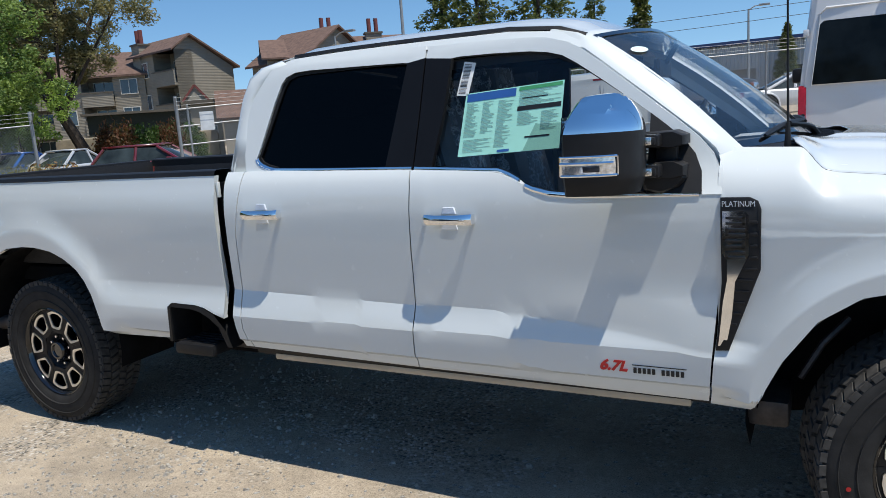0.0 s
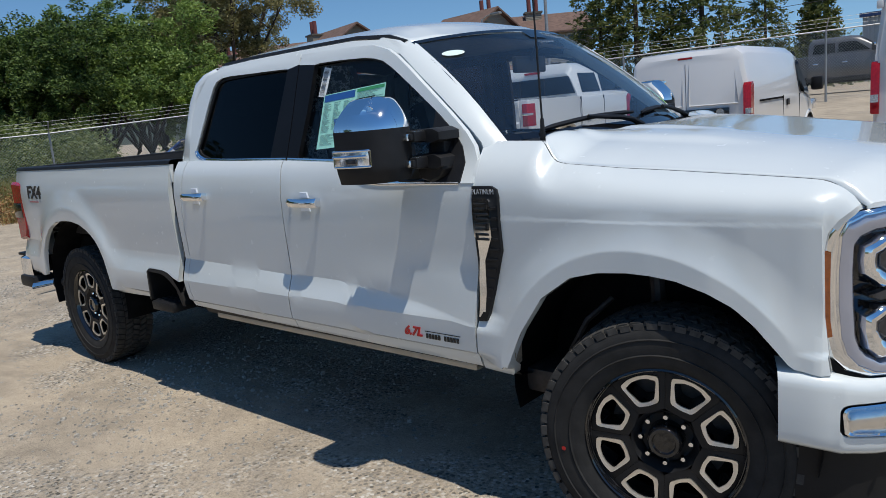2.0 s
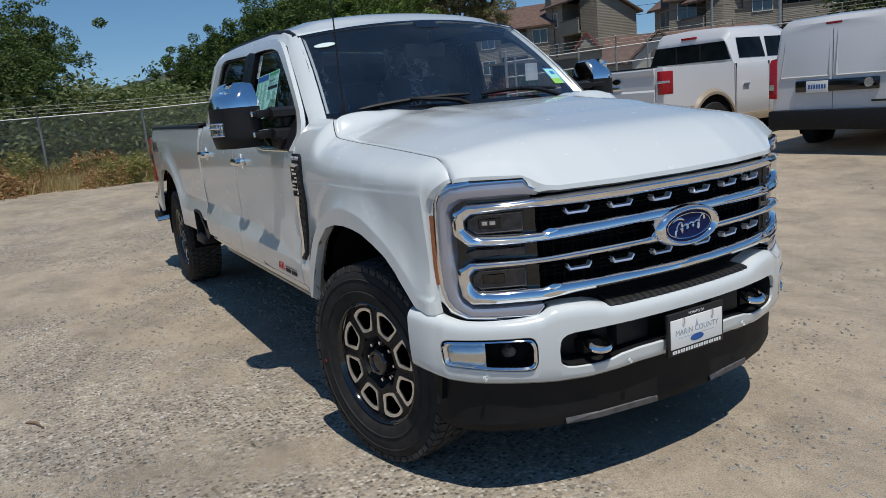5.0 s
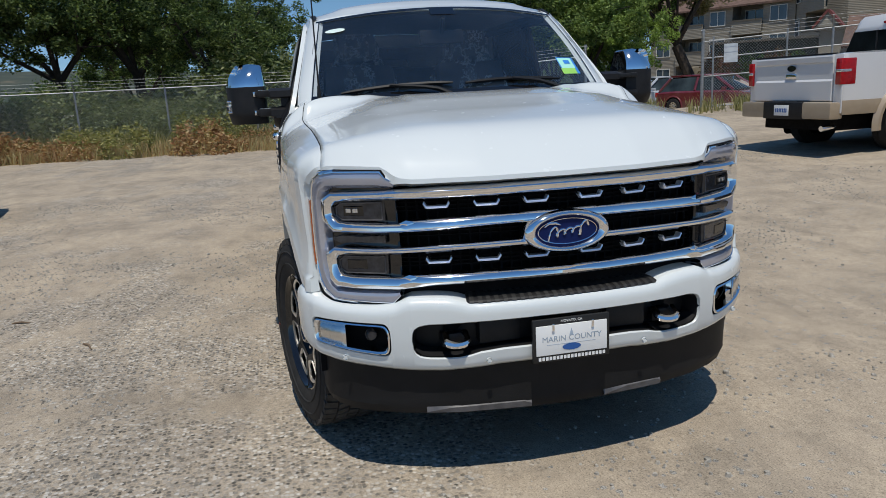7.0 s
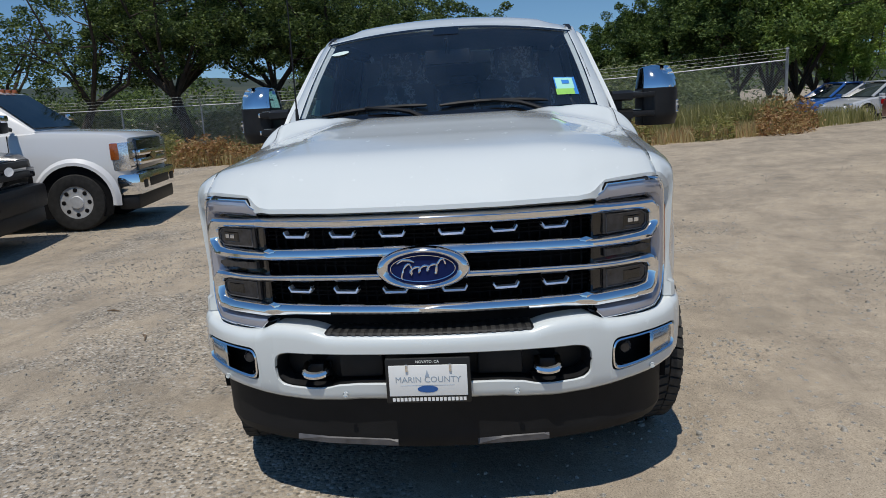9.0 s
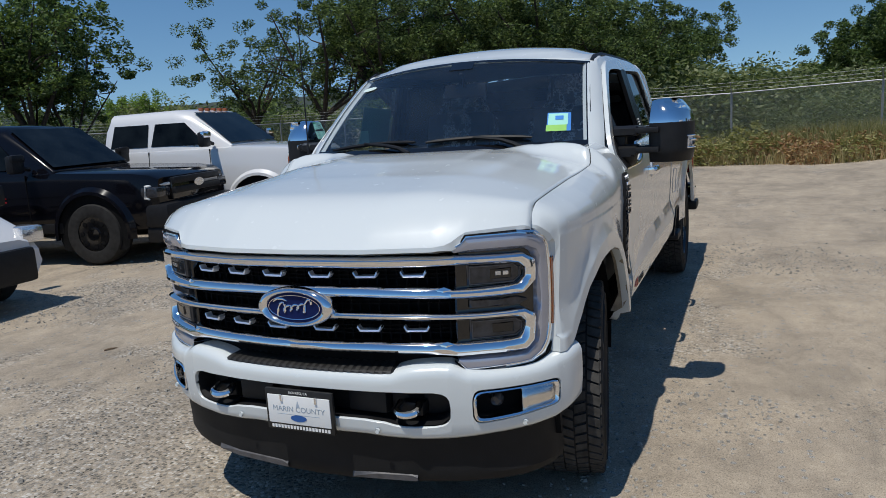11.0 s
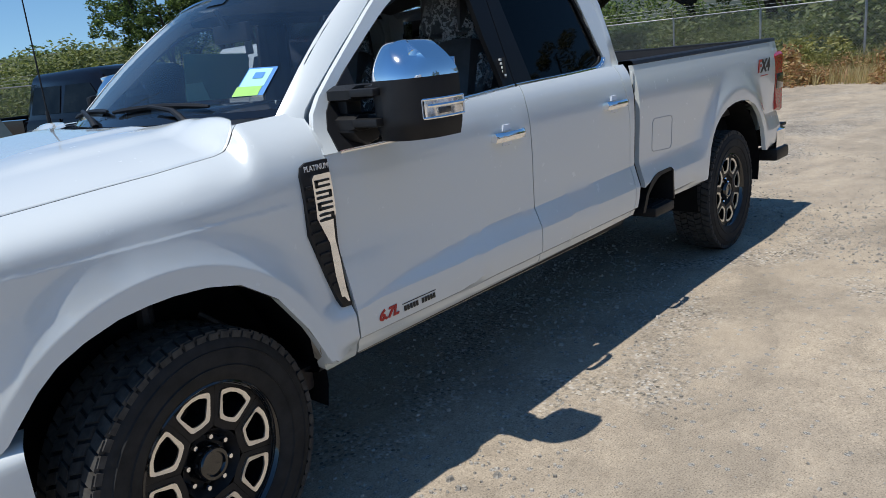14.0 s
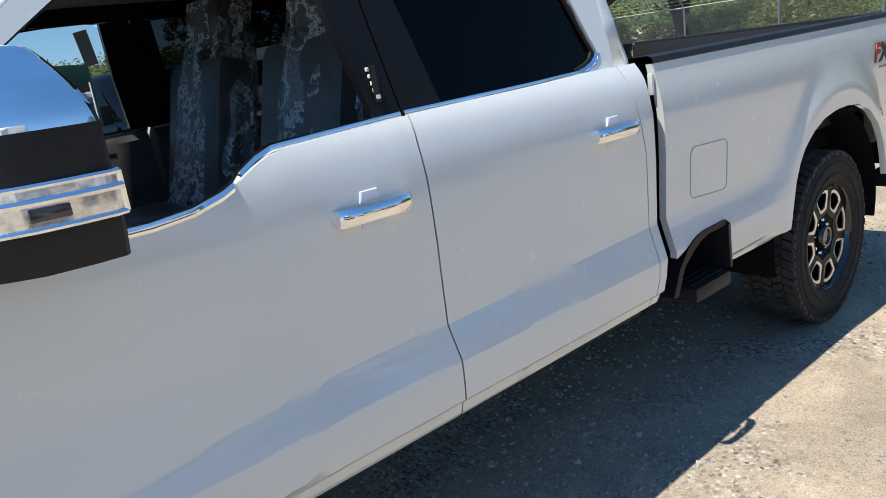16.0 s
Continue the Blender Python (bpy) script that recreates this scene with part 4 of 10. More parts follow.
# dark band that draws the shade of the gap between lamp and body
gap_out = [(0.583, 1.166), (0.622, 1.195), (0.641, 1.218), (0.72, 1.220), (0.80, 1.222), (0.856, 1.218), (0.885, 1.194), (0.898, 1.15), (0.901, 1.05), (0.901, 0.95), (0.898, 0.85), (0.892, 0.785), (0.875, 0.738), (0.838, 0.714), (0.75, 0.710), (0.68, 0.718), (0.617, 0.718), (0.586, 0.757)]
gap_in = [(0.592, 1.172), (0.627, 1.191), (0.643, 1.214), (0.72, 1.216), (0.80, 1.221), (0.85, 1.215), (0.878, 1.190), (0.888, 1.15), (0.891, 1.05), (0.891, 0.95), (0.888, 0.85), (0.882, 0.79), (0.866, 0.750), (0.833, 0.730), (0.75, 0.724), (0.68, 0.731), (0.624, 0.731), (0.597, 0.760)]
tops = [0.615 + 0.231 * k / 14 for k in range(15)]
both("lamp_top", Geo().grid([[(hood_front(y) - 0.012, y, lerp_list([0.60, 0.64, 0.845], [1.204, 1.217, 1.226], y)), out_of(face_x, y, lerp_list([0.60, 0.64, 0.80, 0.852], [1.190, 1.213, 1.221, 1.214], y), -0.002)] for y in tops]), DRL, lamp_units, "clear lens over the lamp")
both("lamp_gap_shade", between(split(gap_out), split(gap_in), ((0.0, -0.03), (0.0, -0.004), (0.3, 0.001), (1.0, 0.002))), DARK, lamp_units, "dark band painted as the shaded gap round the lamp")
mk_o = [(0.892, 1.11), (0.8925, 1.0), (0.892, 0.90), (0.889, 0.845)]
mk_i = [(0.881, 1.10), (0.8815, 1.0), (0.881, 0.90), (0.879, 0.855)]
both("side_marker", between(mk_o, mk_i, ((0.0, -0.03), (0.1, 0.005), (0.9, 0.009), (1.0, 0.0))), AMBER, lamp_units, "amber side marker")

grille = part("grille", Geo(), GLOSSB, truck, "wide chrome four-bar grille with black inserts")
bk = Geo().grid([[(face_x(y) - 0.11, y, z) for z in (0.74, 0.95, 1.18)] for y in [-0.62 + 0.04 * k for k in range(32)]])
grille.data = bk.mesh("grille", DARK)
bar_out = ([(0.0, 1.154), (0.16, 1.153), (0.26, 1.153), (0.46, 1.152), (0.575, 1.150), (0.655, 1.144), (0.745, 1.142), (0.815, 1.141), (0.846, 1.114), (0.848, 1.075), (0.846, 1.034), (0.814, 0.992), (0.745, 0.989), (0.668, 0.988), (0.587, 0.990), (0.545, 0.991), (0.467, 0.994), (0.268, 1.002), (0.0, 1.006)],
           [(0.0, 0.950), (0.27, 0.947), (0.471, 0.943), (0.591, 0.938), (0.673, 0.936), (0.745, 0.937), (0.815, 0.938), (0.844, 0.912), (0.844, 0.87), (0.838, 0.812), (0.816, 0.782), (0.745, 0.781), (0.686, 0.781), (0.604, 0.779), (0.545, 0.786), (0.480, 0.792), (0.279, 0.795), (0.0, 0.796)])
bar_in = ([(0.0, 1.109), (0.16, 1.109), (0.26, 1.107), (0.46, 1.107), (0.578, 1.108), (0.655, 1.108), (0.735, 1.106), (0.80, 1.103), (0.820, 1.083), (0.821, 1.07), (0.820, 1.055), (0.797, 1.031), (0.74, 1.028), (0.668, 1.026), (0.587, 1.026), (0.555, 1.036), (0.467, 1.038), (0.268, 1.043), (0.0, 1.046)],
          [(0.0, 0.918), (0.27, 0.916), (0.471, 0.912), (0.591, 0.909), (0.673, 0.908), (0.745, 0.908), (0.80, 0.905), (0.816, 0.887), (0.816, 0.87), (0.808, 0.845), (0.797, 0.831), (0.745, 0.829), (0.682, 0.829), (0.60, 0.827), (0.558, 0.836), (0.480, 0.835), (0.279, 0.836), (0.0, 0.836)])
for a, b in zip(bar_out, bar_in):
    for s in (1, -1):
        g = between(split(a, 2), split(b, 2), ((0.0, -0.06), (0.0, -0.002), (0.10, 0.009), (0.34, 0.016), (0.60, 0.015), (0.86, 0.006), (1.0, -0.006), (1.0, -0.06)))
        part("grille_bar", g if s > 0 else g.moved(MIR), CHROME, grille, "thick chrome bar looping round the lamp")
# bevelled diamonds where each lower bar meets the lamp
for zc in (1.026, 0.826):
    for s in (1, -1):
        c = on_face(0.562, zc - 0.002, 0.012)
        pts = [on_face(0.590, zc - 0.001, 0.004), on_face(0.565, zc + 0.011, 0.006), on_face(0.535, zc + 0.003, 0.010), on_face(0.560, zc - 0.015, 0.014)]
        g = Geo().add([c] + pts, [(0, 1, 2), (0, 2, 3), (0, 3, 4), (0, 4, 1)])
        part("bar_notch", g if s > 0 else g.moved(MIR), CHROME, grille, smooth=0)
# lamp modules inside the loops, dark lens between them
for k, s in enumerate((1, -1)):
    for z0, z1 in ((1.030, 1.106), (0.832, 0.907)):
        g = face_plate(densify([(0.642, z0), (0.642, z1), (0.795, z1), (0.818, z1 - 0.022), (0.818, z0 + 0.024), (0.797, z0)], 0.02), -0.08, -0.016)
        mod = part("lamp_module", g if s > 0 else g.moved(MIR), SMOKE, lamp_units[k], "smoked lamp module")
        lens = face_plate(densify([(0.715, z0 + 0.020), (0.715, z1 - 0.018), (0.785, z1 - 0.018), (0.785, z0 + 0.020)], 0.03), -0.03, -0.0135, 0.004)
        part("projector", lens if s > 0 else lens.moved(MIR), GLOSSB, mod)
        edge = [(0.650, z0 + 0.006), (0.650, z1 - 0.006), (0.790, z1 - 0.007), (0.808, z1 - 0.022), (0.808, z0 + 0.022), (0.790, z0 + 0.007), (0.650, z0 + 0.006)]
        g = Geo().tube([on_face(y, z, -0.0145) for y, z in split(edge, 5)], 0.0022, 5, caps=False)
        part("lens_rim", g if s > 0 else g.moved(MIR), LIPGREY, mod, "thin grey lens rim")
        if z0 > 1.0:
            for yc in (0.742, 0.766):
                g = face_plate(densify([(yc - 0.009, z0 + 0.033), (yc - 0.009, z0 + 0.049), (yc + 0.009, z0 + 0.049), (yc + 0.009, z0 + 0.033)], 0.02), -0.02, -0.010, 0.002)
                part("led_lens", g if s > 0 else g.moved(MIR), CLEARLENS, mod)
    g = face_plate(densify([(0.645, 0.951), (0.645, 0.978), (0.80, 0.980), (0.83, 0.968), (0.83, 0.960), (0.81, 0.950)], 0.02), -0.06, -0.012)
    part("marker_lens", g if s > 0 else g.moved(MIR), SMOKE, lamp_units[k], "dark centre lens")
# black mesh far behind the bars
mesh = Geo()
for z in (1.06, 1.075, 1.09, 0.965, 0.98, 0.855, 0.87, 0.885):
    mesh.grid([[on_face(y, z - 0.002, -0.065), on_face(y, z - 0.002, -0.055), on_face(y, z + 0.002, -0.055), on_face(y, z + 0.002, -0.065)] for y in [-0.60 + 0.05 * k for k in range(25)]])
for k in range(33):
    y = -0.59 + 0.037 * k
    p = on_face(y, 1.0, -0.066)
    mesh.box((p.x - 0.006, y - 0.003, 0.79), (p.x + 0.004, y + 0.003, 1.13))
part("grille_mesh", mesh, DARK, grille, "black grille mesh")
# small chrome brackets in the upper and the lower opening
for z, ys in ((1.073, (0.104, 0.284, 0.460)), (0.872, (0.104, 0.284, 0.460))):
    for yc in ys:
        for s in (1, -1):
            y0 = yc * s
            path = [(-0.047, 0.017), (-0.037, 0.001), (0.037, 0.001), (0.047, 0.017)]
            g = Geo().grid([[on_face(y0 + a, z + b, -0.03), on_face(y0 + a, z + b, -0.004), on_face(y0 + a * 0.97, z + b + 0.004, 0.0), on_face(y0 + a * 0.92, z + b + 0.0085, -0.002), on_face(y0 + a * 0.92, z + b + 0.0085, -0.03)] for a, b in path])
            part("grille_bracket", g, BRACKET, grille, "small pale chrome bracket")
# oval badge
FX0 = face_x(0)
rings = [[(FX0 + d, 0.165 * r * math.cos(t), 0.966 + (0.077 * r - 0.004 * (1 - r)) * math.sin(t)) for t in (2 * math.pi * k / 48 for k in range(48))] for r, d in ((1.0, -0.02), (1.0, 0.012), (0.97, 0.024), (0.91, 0.033), (0.85, 0.036), (0.79, 0.033), (0.74, 0.026), (0.72, 0.016))]
badge = part("oval_badge", Geo().grid(rings, close_v=True), CHROME, truck, "blue oval badge in a chrome surround")
part("badge_field", Geo().add([(FX0 + 0.022, 0.122 * math.cos(t), 0.966 + 0.055 * math.sin(t)) for t in (2 * math.pi * k / 40 for k in range(40))], [tuple(range(40))]), OVALBLUE, badge)
sw = Geo()
loops = [(-0.082 + 0.034 * t - 0.011 * math.sin(2 * math.pi * t), (0.012 + (0.016 if t < 1 or t > 3.7 else 0.0)) * math.cos(2 * math.pi * t + 2.6) + 0.004 * t - 0.012) for t in [0.08 * k for k in range(61)]]
sw.tube([(FX0 + 0.024, 0.86 * y, 0.968 + 0.9 * z) for y, z in loops], [0.0026 + 0.0022 * abs(math.sin(1.9 * k)) for k in range(len(loops))], 6)
sw.tube([(FX0 + 0.024, y, 0.968 + z) for y, z in ((-0.088, 0.018), (-0.07, 0.031), (-0.045, 0.030), (-0.028, 0.022))], [0.002, 0.005, 0.005, 0.002], 6)
sw.tube([(FX0 + 0.0235, 0.112 * math.cos(t), 0.966 + 0.046 * math.sin(t)) for t in (2 * math.pi * k / 40 for k in range(41))], 0.0016, 5, caps=False)
part("badge_script", sw, CHROME, badge, "silver flourish")


# bumper: a shell with the intake and the fog lamps left free
def bz_top(y):
    return lerp_list([0.0, 0.36, 0.385, 0.41, 0.45, 0.53, 0.585, 0.605, 0.63, 0.70, 0.80, 0.87, 0.93, 0.963], [0.729, 0.729, 0.733, 0.744, 0.751, 0.755, 0.753, 0.746, 0.733, 0.724, 0.722, 0.726, 0.745, 0.752], abs(y))


def bz_bot(y):
    return lerp_list([0.0, 0.15, 0.26, 0.34, 0.466, 0.59, 0.71, 0.84, 0.91, 0.963], [0.487, 0.486, 0.484, 0.476, 0.470, 0.475, 0.485, 0.490, 0.500, 0.525], abs(y))


def in_top(y):
    return lerp_list([0.0, 0.15, 0.37, 0.52, 0.550, 0.566, 0.574, 0.577], [0.660, 0.660, 0.658, 0.656, 0.650, 0.640, 0.624, 0.596], abs(y))


def in_bot(y):
    return lerp_list([0.0, 0.15, 0.255, 0.338, 0.38, 0.42, 0.52, 0.550, 0.566, 0.574, 0.577], [0.552, 0.552, 0.550, 0.542, 0.529, 0.525, 0.528, 0.534, 0.545, 0.560, 0.596], abs(y))


def fog_hi(y):
    return lerp_list([0.650, 0.652, 0.658, 0.668, 0.684, 0.79, 0.90, 0.910, 0.915, 0.917], [0.615, 0.633, 0.649, 0.658, 0.661, 0.660, 0.659, 0.656, 0.650, 0.636], abs(y))


def fog_lo(y):
    return lerp_list([0.650, 0.652, 0.658, 0.668, 0.684, 0.79, 0.90, 0.910, 0.915, 0.917], [0.580, 0.561, 0.546, 0.540, 0.538, 0.546, 0.561, 0.566, 0.574, 0.590], abs(y))


def b_roll(y, z):
    """Depth of the bumper's skin: crowned, rolled in at its top and bottom edge."""
    t, b = bz_top(y), bz_bot(y)
    d = 0.006 - 0.5 * (z - 0.66) ** 2
    if z > t - 0.05:
        d -= 0.026 * ((z - t + 0.05) / 0.05) ** 4.0
    if z < b + 0.022:
        d -= 0.014 * ((b + 0.022 - z) / 0.022) ** 2
    return d


yb = [0.037 * k for k in range(15)] + [0.535, 0.545, 0.552, 0.558, 0.563, 0.567, 0.571, 0.574, 0.5765, 0.5769, 0.585, 0.60, 0.615, 0.63, 0.64, 0.6499, 0.6501, 0.652, 0.655, 0.659, 0.664, 0.67, 0.677, 0.686, 0.696, 0.72, 0.75, 0.78, 0.81, 0.84, 0.865, 0.88, 0.89, 0.898, 0.904, 0.909, 0.913, 0.916, 0.9169, 0.9171, 0.93, 0.94, 0.95, 0.957, 0.963]
yb = [-v for v in yb[:0:-1]] + yb
bumper, upper, lower = Geo(), [], []
for y in yb:
    a = abs(y)
    t, b = bz_top(y), bz_bot(y)
    hole = 0.0
    if a < 0.5768:
        o1, o0, hole = in_top(y), in_bot(y), -0.010
    elif 0.65 < a < 0.917:
        o1, o0, hole = fog_hi(y), fog_lo(y), -0.06
    else:
        o1 = o0 = 0.598 if a < 0.8 else 0.615
    col = [bp(y, t + 0.004, -0.13), bp(y, t + 0.002, -0.06)] + [bp(y, z, b_roll(y, z)) for z in (t, t - 0.008, t - 0.018, t - 0.03, t - 0.045, (t - 0.045) * 0.5 + (o1 + 0.012) * 0.5, o1 + 0.012, o1 + 0.004)]
    col += [bp(y, o1, b_roll(y, o1) - (0.005 if hole else 0.0)), bp(y, o1, hole or b_roll(y, o1))]
    upper.append(col)
    col = [bp(y, o0, hole or b_roll(y, o0)), bp(y, o0, b_roll(y, o0) - (0.005 if hole else 0.0))]
    col += [bp(y, z, b_roll(y, z)) for z in (o0 - 0.004, o0 - 0.012, (o0 + b) / 2, b + 0.022, b + 0.010, b)] + [bp(y, b, -0.08)]
    lower.append(col)
bumper.grid(upper)
bumper.grid(lower)
fb = part("front_bumper", bumper, PAINT, truck, "white painted front bumper with a wide black intake", smooth=50)
in_ys = [0.0, 0.15, 0.26, 0.34, 0.38, 0.42, 0.48, 0.52, 0.537, 0.550, 0.558, 0.566, 0.571, 0.574, 0.5765]
in_ys = [-v for v in in_ys[:0:-1]] + in_ys
in_loop = [(y, in_top(y) + 0.001) for y in in_ys] + [(y, in_bot(y) - 0.001) for y in in_ys[::-1]]
part("intake_wall", Geo().grid([[bp(y, z, d) for y, z in in_loop] for d in (-0.007, -0.02, -0.05, -0.105)], close_v=True), BLACKP, fb, "black lining of the intake")
part("intake_back", Geo().grid([[bp(y, 0.50, -0.10), bp(y, 0.60, -0.085), bp(y, 0.70, -0.10)] for y in [-0.60 + 0.03 * k for k in range(41)]]), BLACKP, fb, "black intake insert")
for s in (1, -1):
    g = Geo().box((0.74, 0.17, 0.56), (0.815, 0.33, 0.652), r=0.012)
    part("intake_panel", g if s > 0 else g.moved(MIR), BLACKP, fb)
    g = Geo().grid([[bp(y, 0.535, -0.10), bp(y, in_bot(y) + 0.018, -0.07), bp(y, in_bot(y) + 0.004, -0.012)] for y in [0.37 + 0.025 * k for k in range(9)]])
    part("intake_sill", g if s > 0 else g.moved(MIR), BLACKP, fb)
part("step_pad", Geo().grid([[bp(y, 0.738, -0.13), bp(y, 0.740, -0.11), bp(y, 0.737, -0.07), bp(y, 0.734, -0.040), bp(y, 0.729, -0.022), bp(y, 0.722, -0.016)] for y in [-0.378 + 0.756 * k / 24 for k in range(25)]]), BLACKP, fb, "ribbed black step pad", solid=0.008)
ribs = Geo()
for k in range(24):
    y = -0.36 + 0.72 * k / 23
    ribs.grid([[bp(y + w, 0.7465, -0.11), bp(y + w, 0.7435, -0.07), bp(y + w, 0.740, -0.036), bp(y + w, 0.734, -0.016), bp(y + w, 0.726, -0.0105)] for w in (-0.008, 0.008)])
part("pad_rib", ribs, RIBGREY, fb, kind="stuff")
# dark strip between bumper and lowest bar
part("gap_strip", Geo().grid([[bp(y, 0.70, -0.10), bp(y, 0.80, -0.10)] for y in [-0.62 + 0.04 * k for k in range(32)]]), DARK, fb)

fog_ys = [0.650, 0.6515, 0.654, 0.659, 0.666, 0.676, 0.696, 0.74, 0.79, 0.84, 0.88, 0.893, 0.902, 0.909, 0.914, 0.917]
fog_out = [(y, fog_hi(y)) for y in fog_ys] + [(y, fog_lo(y)) for y in fog_ys[-2:0:-1]]
fog_rim = [((y - 0.784) * 0.972 + 0.784, (z - 0.600) * 0.93 + 0.600) for y, z in fog_out]
fog_mid = [((y - 0.784) * 0.945 + 0.784, (z - 0.600) * 0.86 + 0.600) for y, z in fog_out]
fog_in = [((y - 0.784) * 0.90 + 0.784, (z - 0.600) * 0.76 + 0.600) for y, z in fog_out]
for s in (1, -1):
    q = Geo().grid([[bp(y, z, -0.03) for y, z in fog_rim], [bp(y, z, 0.004) for y, z in fog_rim], [bp(y, z, 0.008) for y, z in fog_mid], [bp(y, z, 0.001) for y, z in fog_in], [bp(y, z, -0.05) for y, z in fog_in]], close_v=True)
    fz = part("fog_lamp_bezel", q if s > 0 else q.moved(MIR), CHROME, fb, "chrome fog lamp bezel")
    q = Geo().grid([[bp(y, z, -0.05) for y, z in fog_out], [bp(y, z, -0.002) for y, z in fog_out], [bp(y, z, -0.004) for y, z in fog_rim]], close_v=True)
    part("bezel_gap", q if s > 0 else q.moved(MIR), DARK, fz)
    g = Geo().grid([[bp(y, z, -0.001) for z in (0.552 + 0.012 * k / 6, 0.60, 0.650)] for k, y in enumerate(0.806 + 0.098 * k / 6 for k in range(7))])
    part("bezel_panel", g if s > 0 else g.moved(MIR), SATIN, fz, "satin silver filler", solid=0.004)
    g = Geo().grid([[bp(y, z, -0.07) for z in (0.53, 0.60, 0.67)] for y in (0.64, 0.70, 0.78, 0.84, 0.92)])
    part("fog_recess", g if s > 0 else g.moved(MIR), DARK, fz)
    c = bp(0.735, 0.600, -0.045)
    g = Geo().lathe([(0.0, -0.012), (0.016, -0.010), (0.024, 0.0), (0.026, 0.02)], 16, "z", m=Matrix.Translation(c) @ pose(0, 0, 0, 0, -90, 0))
    part("fog_lamp", g if s > 0 else g.moved(MIR), SMOKE, fz)
    for (y, z) in ((0.81, 0.519), (0.307, 0.510)):
        g = Geo().lathe([(0.0, -0.001), (0.0065, -0.001), (0.0072, 0.003), (0.0095, -0.0005), (0.0105, 0.005)], 14, "z", m=Matrix.Translation(bp(y, z, 0.006)) @ pose(0, 0, 0, 0, -90, 0))
        part("parking_sensor", g if s > 0 else g.moved(MIR), PAINT, fb)
    # tow hook: a chrome half ring
    c = Vector((0.825, 0.418, 0.590))
    pts = [c + Vector((-0.035, -0.036, 0.016))] + [c + Vector((0.024 * math.sin(t), -0.038 * math.cos(t), -0.010 * math.sin(t))) for t in [math.pi * k / 10 for k in range(11)]] + [c + Vector((-0.035, 0.036, 0.016))]
    g = Geo().tube(pts, 0.0145, 8)
    hk = part("tow_hook", g if s > 0 else g.moved(MIR), CHROME, truck, "polished chrome tow hook")
    g = Geo().box((0.73, 0.375, 0.555), (0.79, 0.465, 0.605), r=0.008)
    part("hook_base", g if s > 0 else g.moved(MIR), BLACKP, fb)


# air dam below the bumper
def dam_x(y):
    return lerp_list([0.0, 0.15, 0.4, 0.6, 0.72, 0.79, 0.84, 0.875, 0.89], [0.822, 0.816, 0.785, 0.728, 0.670, 0.620, 0.565, 0.50, 0.42], abs(y))


ydam = [-0.89, -0.883, -0.875, -0.86, -0.84, -0.815, -0.79, -0.755, -0.72, -0.66] + [-0.6 + 0.05 * k for k in range(25)] + [0.66, 0.72, 0.755, 0.79, 0.815, 0.84, 0.86, 0.875, 0.883, 0.89]
dam = part("air_dam", Geo().grid([[(dam_x(y) + 0.012, y * 1.01, 0.53), (dam_x(y) + 0.008, y, 0.47), (dam_x(y), y, 0.40), (dam_x(y) - 0.004, y, 0.335), (dam_x(y) - 0.002, y, 0.318), (dam_x(y) - 0.012, y * 0.99, lerp_list([0, 0.4, 0.8, 0.89], [0.280, 0.282, 0.285, 0.290], abs(y))), (dam_x(y) - 0.12, y * 0.95, 0.30)] for y in ydam]), DAMP, truck, "matt black plastic air dam", smooth=25)
# two stretches of the lip, the sun on them put into a grey colour
for y0, y1 in ((-0.53, -0.135), (0.16, 0.42)):
    ys = np.linspace(y0, y1, 14)
    g = Geo().grid([[(dam_x(y) - 0.006, y, 0.316), (dam_x(y) + 0.002, y, 0.288 + 0.024 * lerp_list([y0, y0 + 0.10, y1 - 0.01, y1], [0.15, 0.9, 1.0, 0.6], y)), (dam_x(y) - 0.001, y, 0.288), (dam_x(y) - 0.02, y, 0.284)] for y in ys])
    part("dam_lip", g, LIPGREY, dam, "lower lip of the dam in a painted sunlit grey")

# dealer plate
pl = part("dealer_plate", Geo().box((0.878, -0.152, 0.487), (0.894, 0.148, 0.652), r=0.006), BLACKINK, truck, "white dealer plate in a black frame")
part("plate_sheet", Geo().box((0.890, -0.140, 0.515), (0.897, 0.136, 0.628), r=0.002), WHITEP, pl)
part("plate_oval", Geo().add([(0.8985, -0.004 + 0.036 * math.cos(t), 0.541 + 0.013 * math.sin(t)) for t in (2 * math.pi * k / 24 for k in range(24))], [tuple(range(24))]), BLUEP, pl)
part("plate_line", Geo().box((0.8965, -0.10, 0.5535), (0.8975, 0.09, 0.555)), simple("grey_ink", (0.35, 0.42, 0.5), 0.5), pl)
part("plate_mark", Geo().prism([(-0.012, 0.585), (-0.004, 0.612), (0.004, 0.585)], 0.8965, 0.898, "x"), simple("grey_ink", (0.35, 0.42, 0.5), 0.5), pl)
bars = Geo()
for k in range(19):
    bars.box((0.8935, -0.131 + 0.0139 * k, 0.495), (0.8948, -0.121 + 0.0139 * k, 0.508))
part("frame_lettering", bars, WHITEP, pl, kind="stuff")
for y in (-0.075, 0.078):
    part("plate_screw", Geo().box((0.896, y - 0.005, 0.606), (0.903, y + 0.005, 0.634), r=0.003), CHROME, pl)

# raised marks across the nose of the hood, one block a letter
skin = BVHTree.FromPolygons(*hood_net)


def on_hood(x, y, lift):
    hit = skin.ray_cast(Vector((x, y, 3.0)), Vector((0, 0, -1)))[0]
    return (x, y, (hit.z if hit else hood_z(x, y)) + lift)


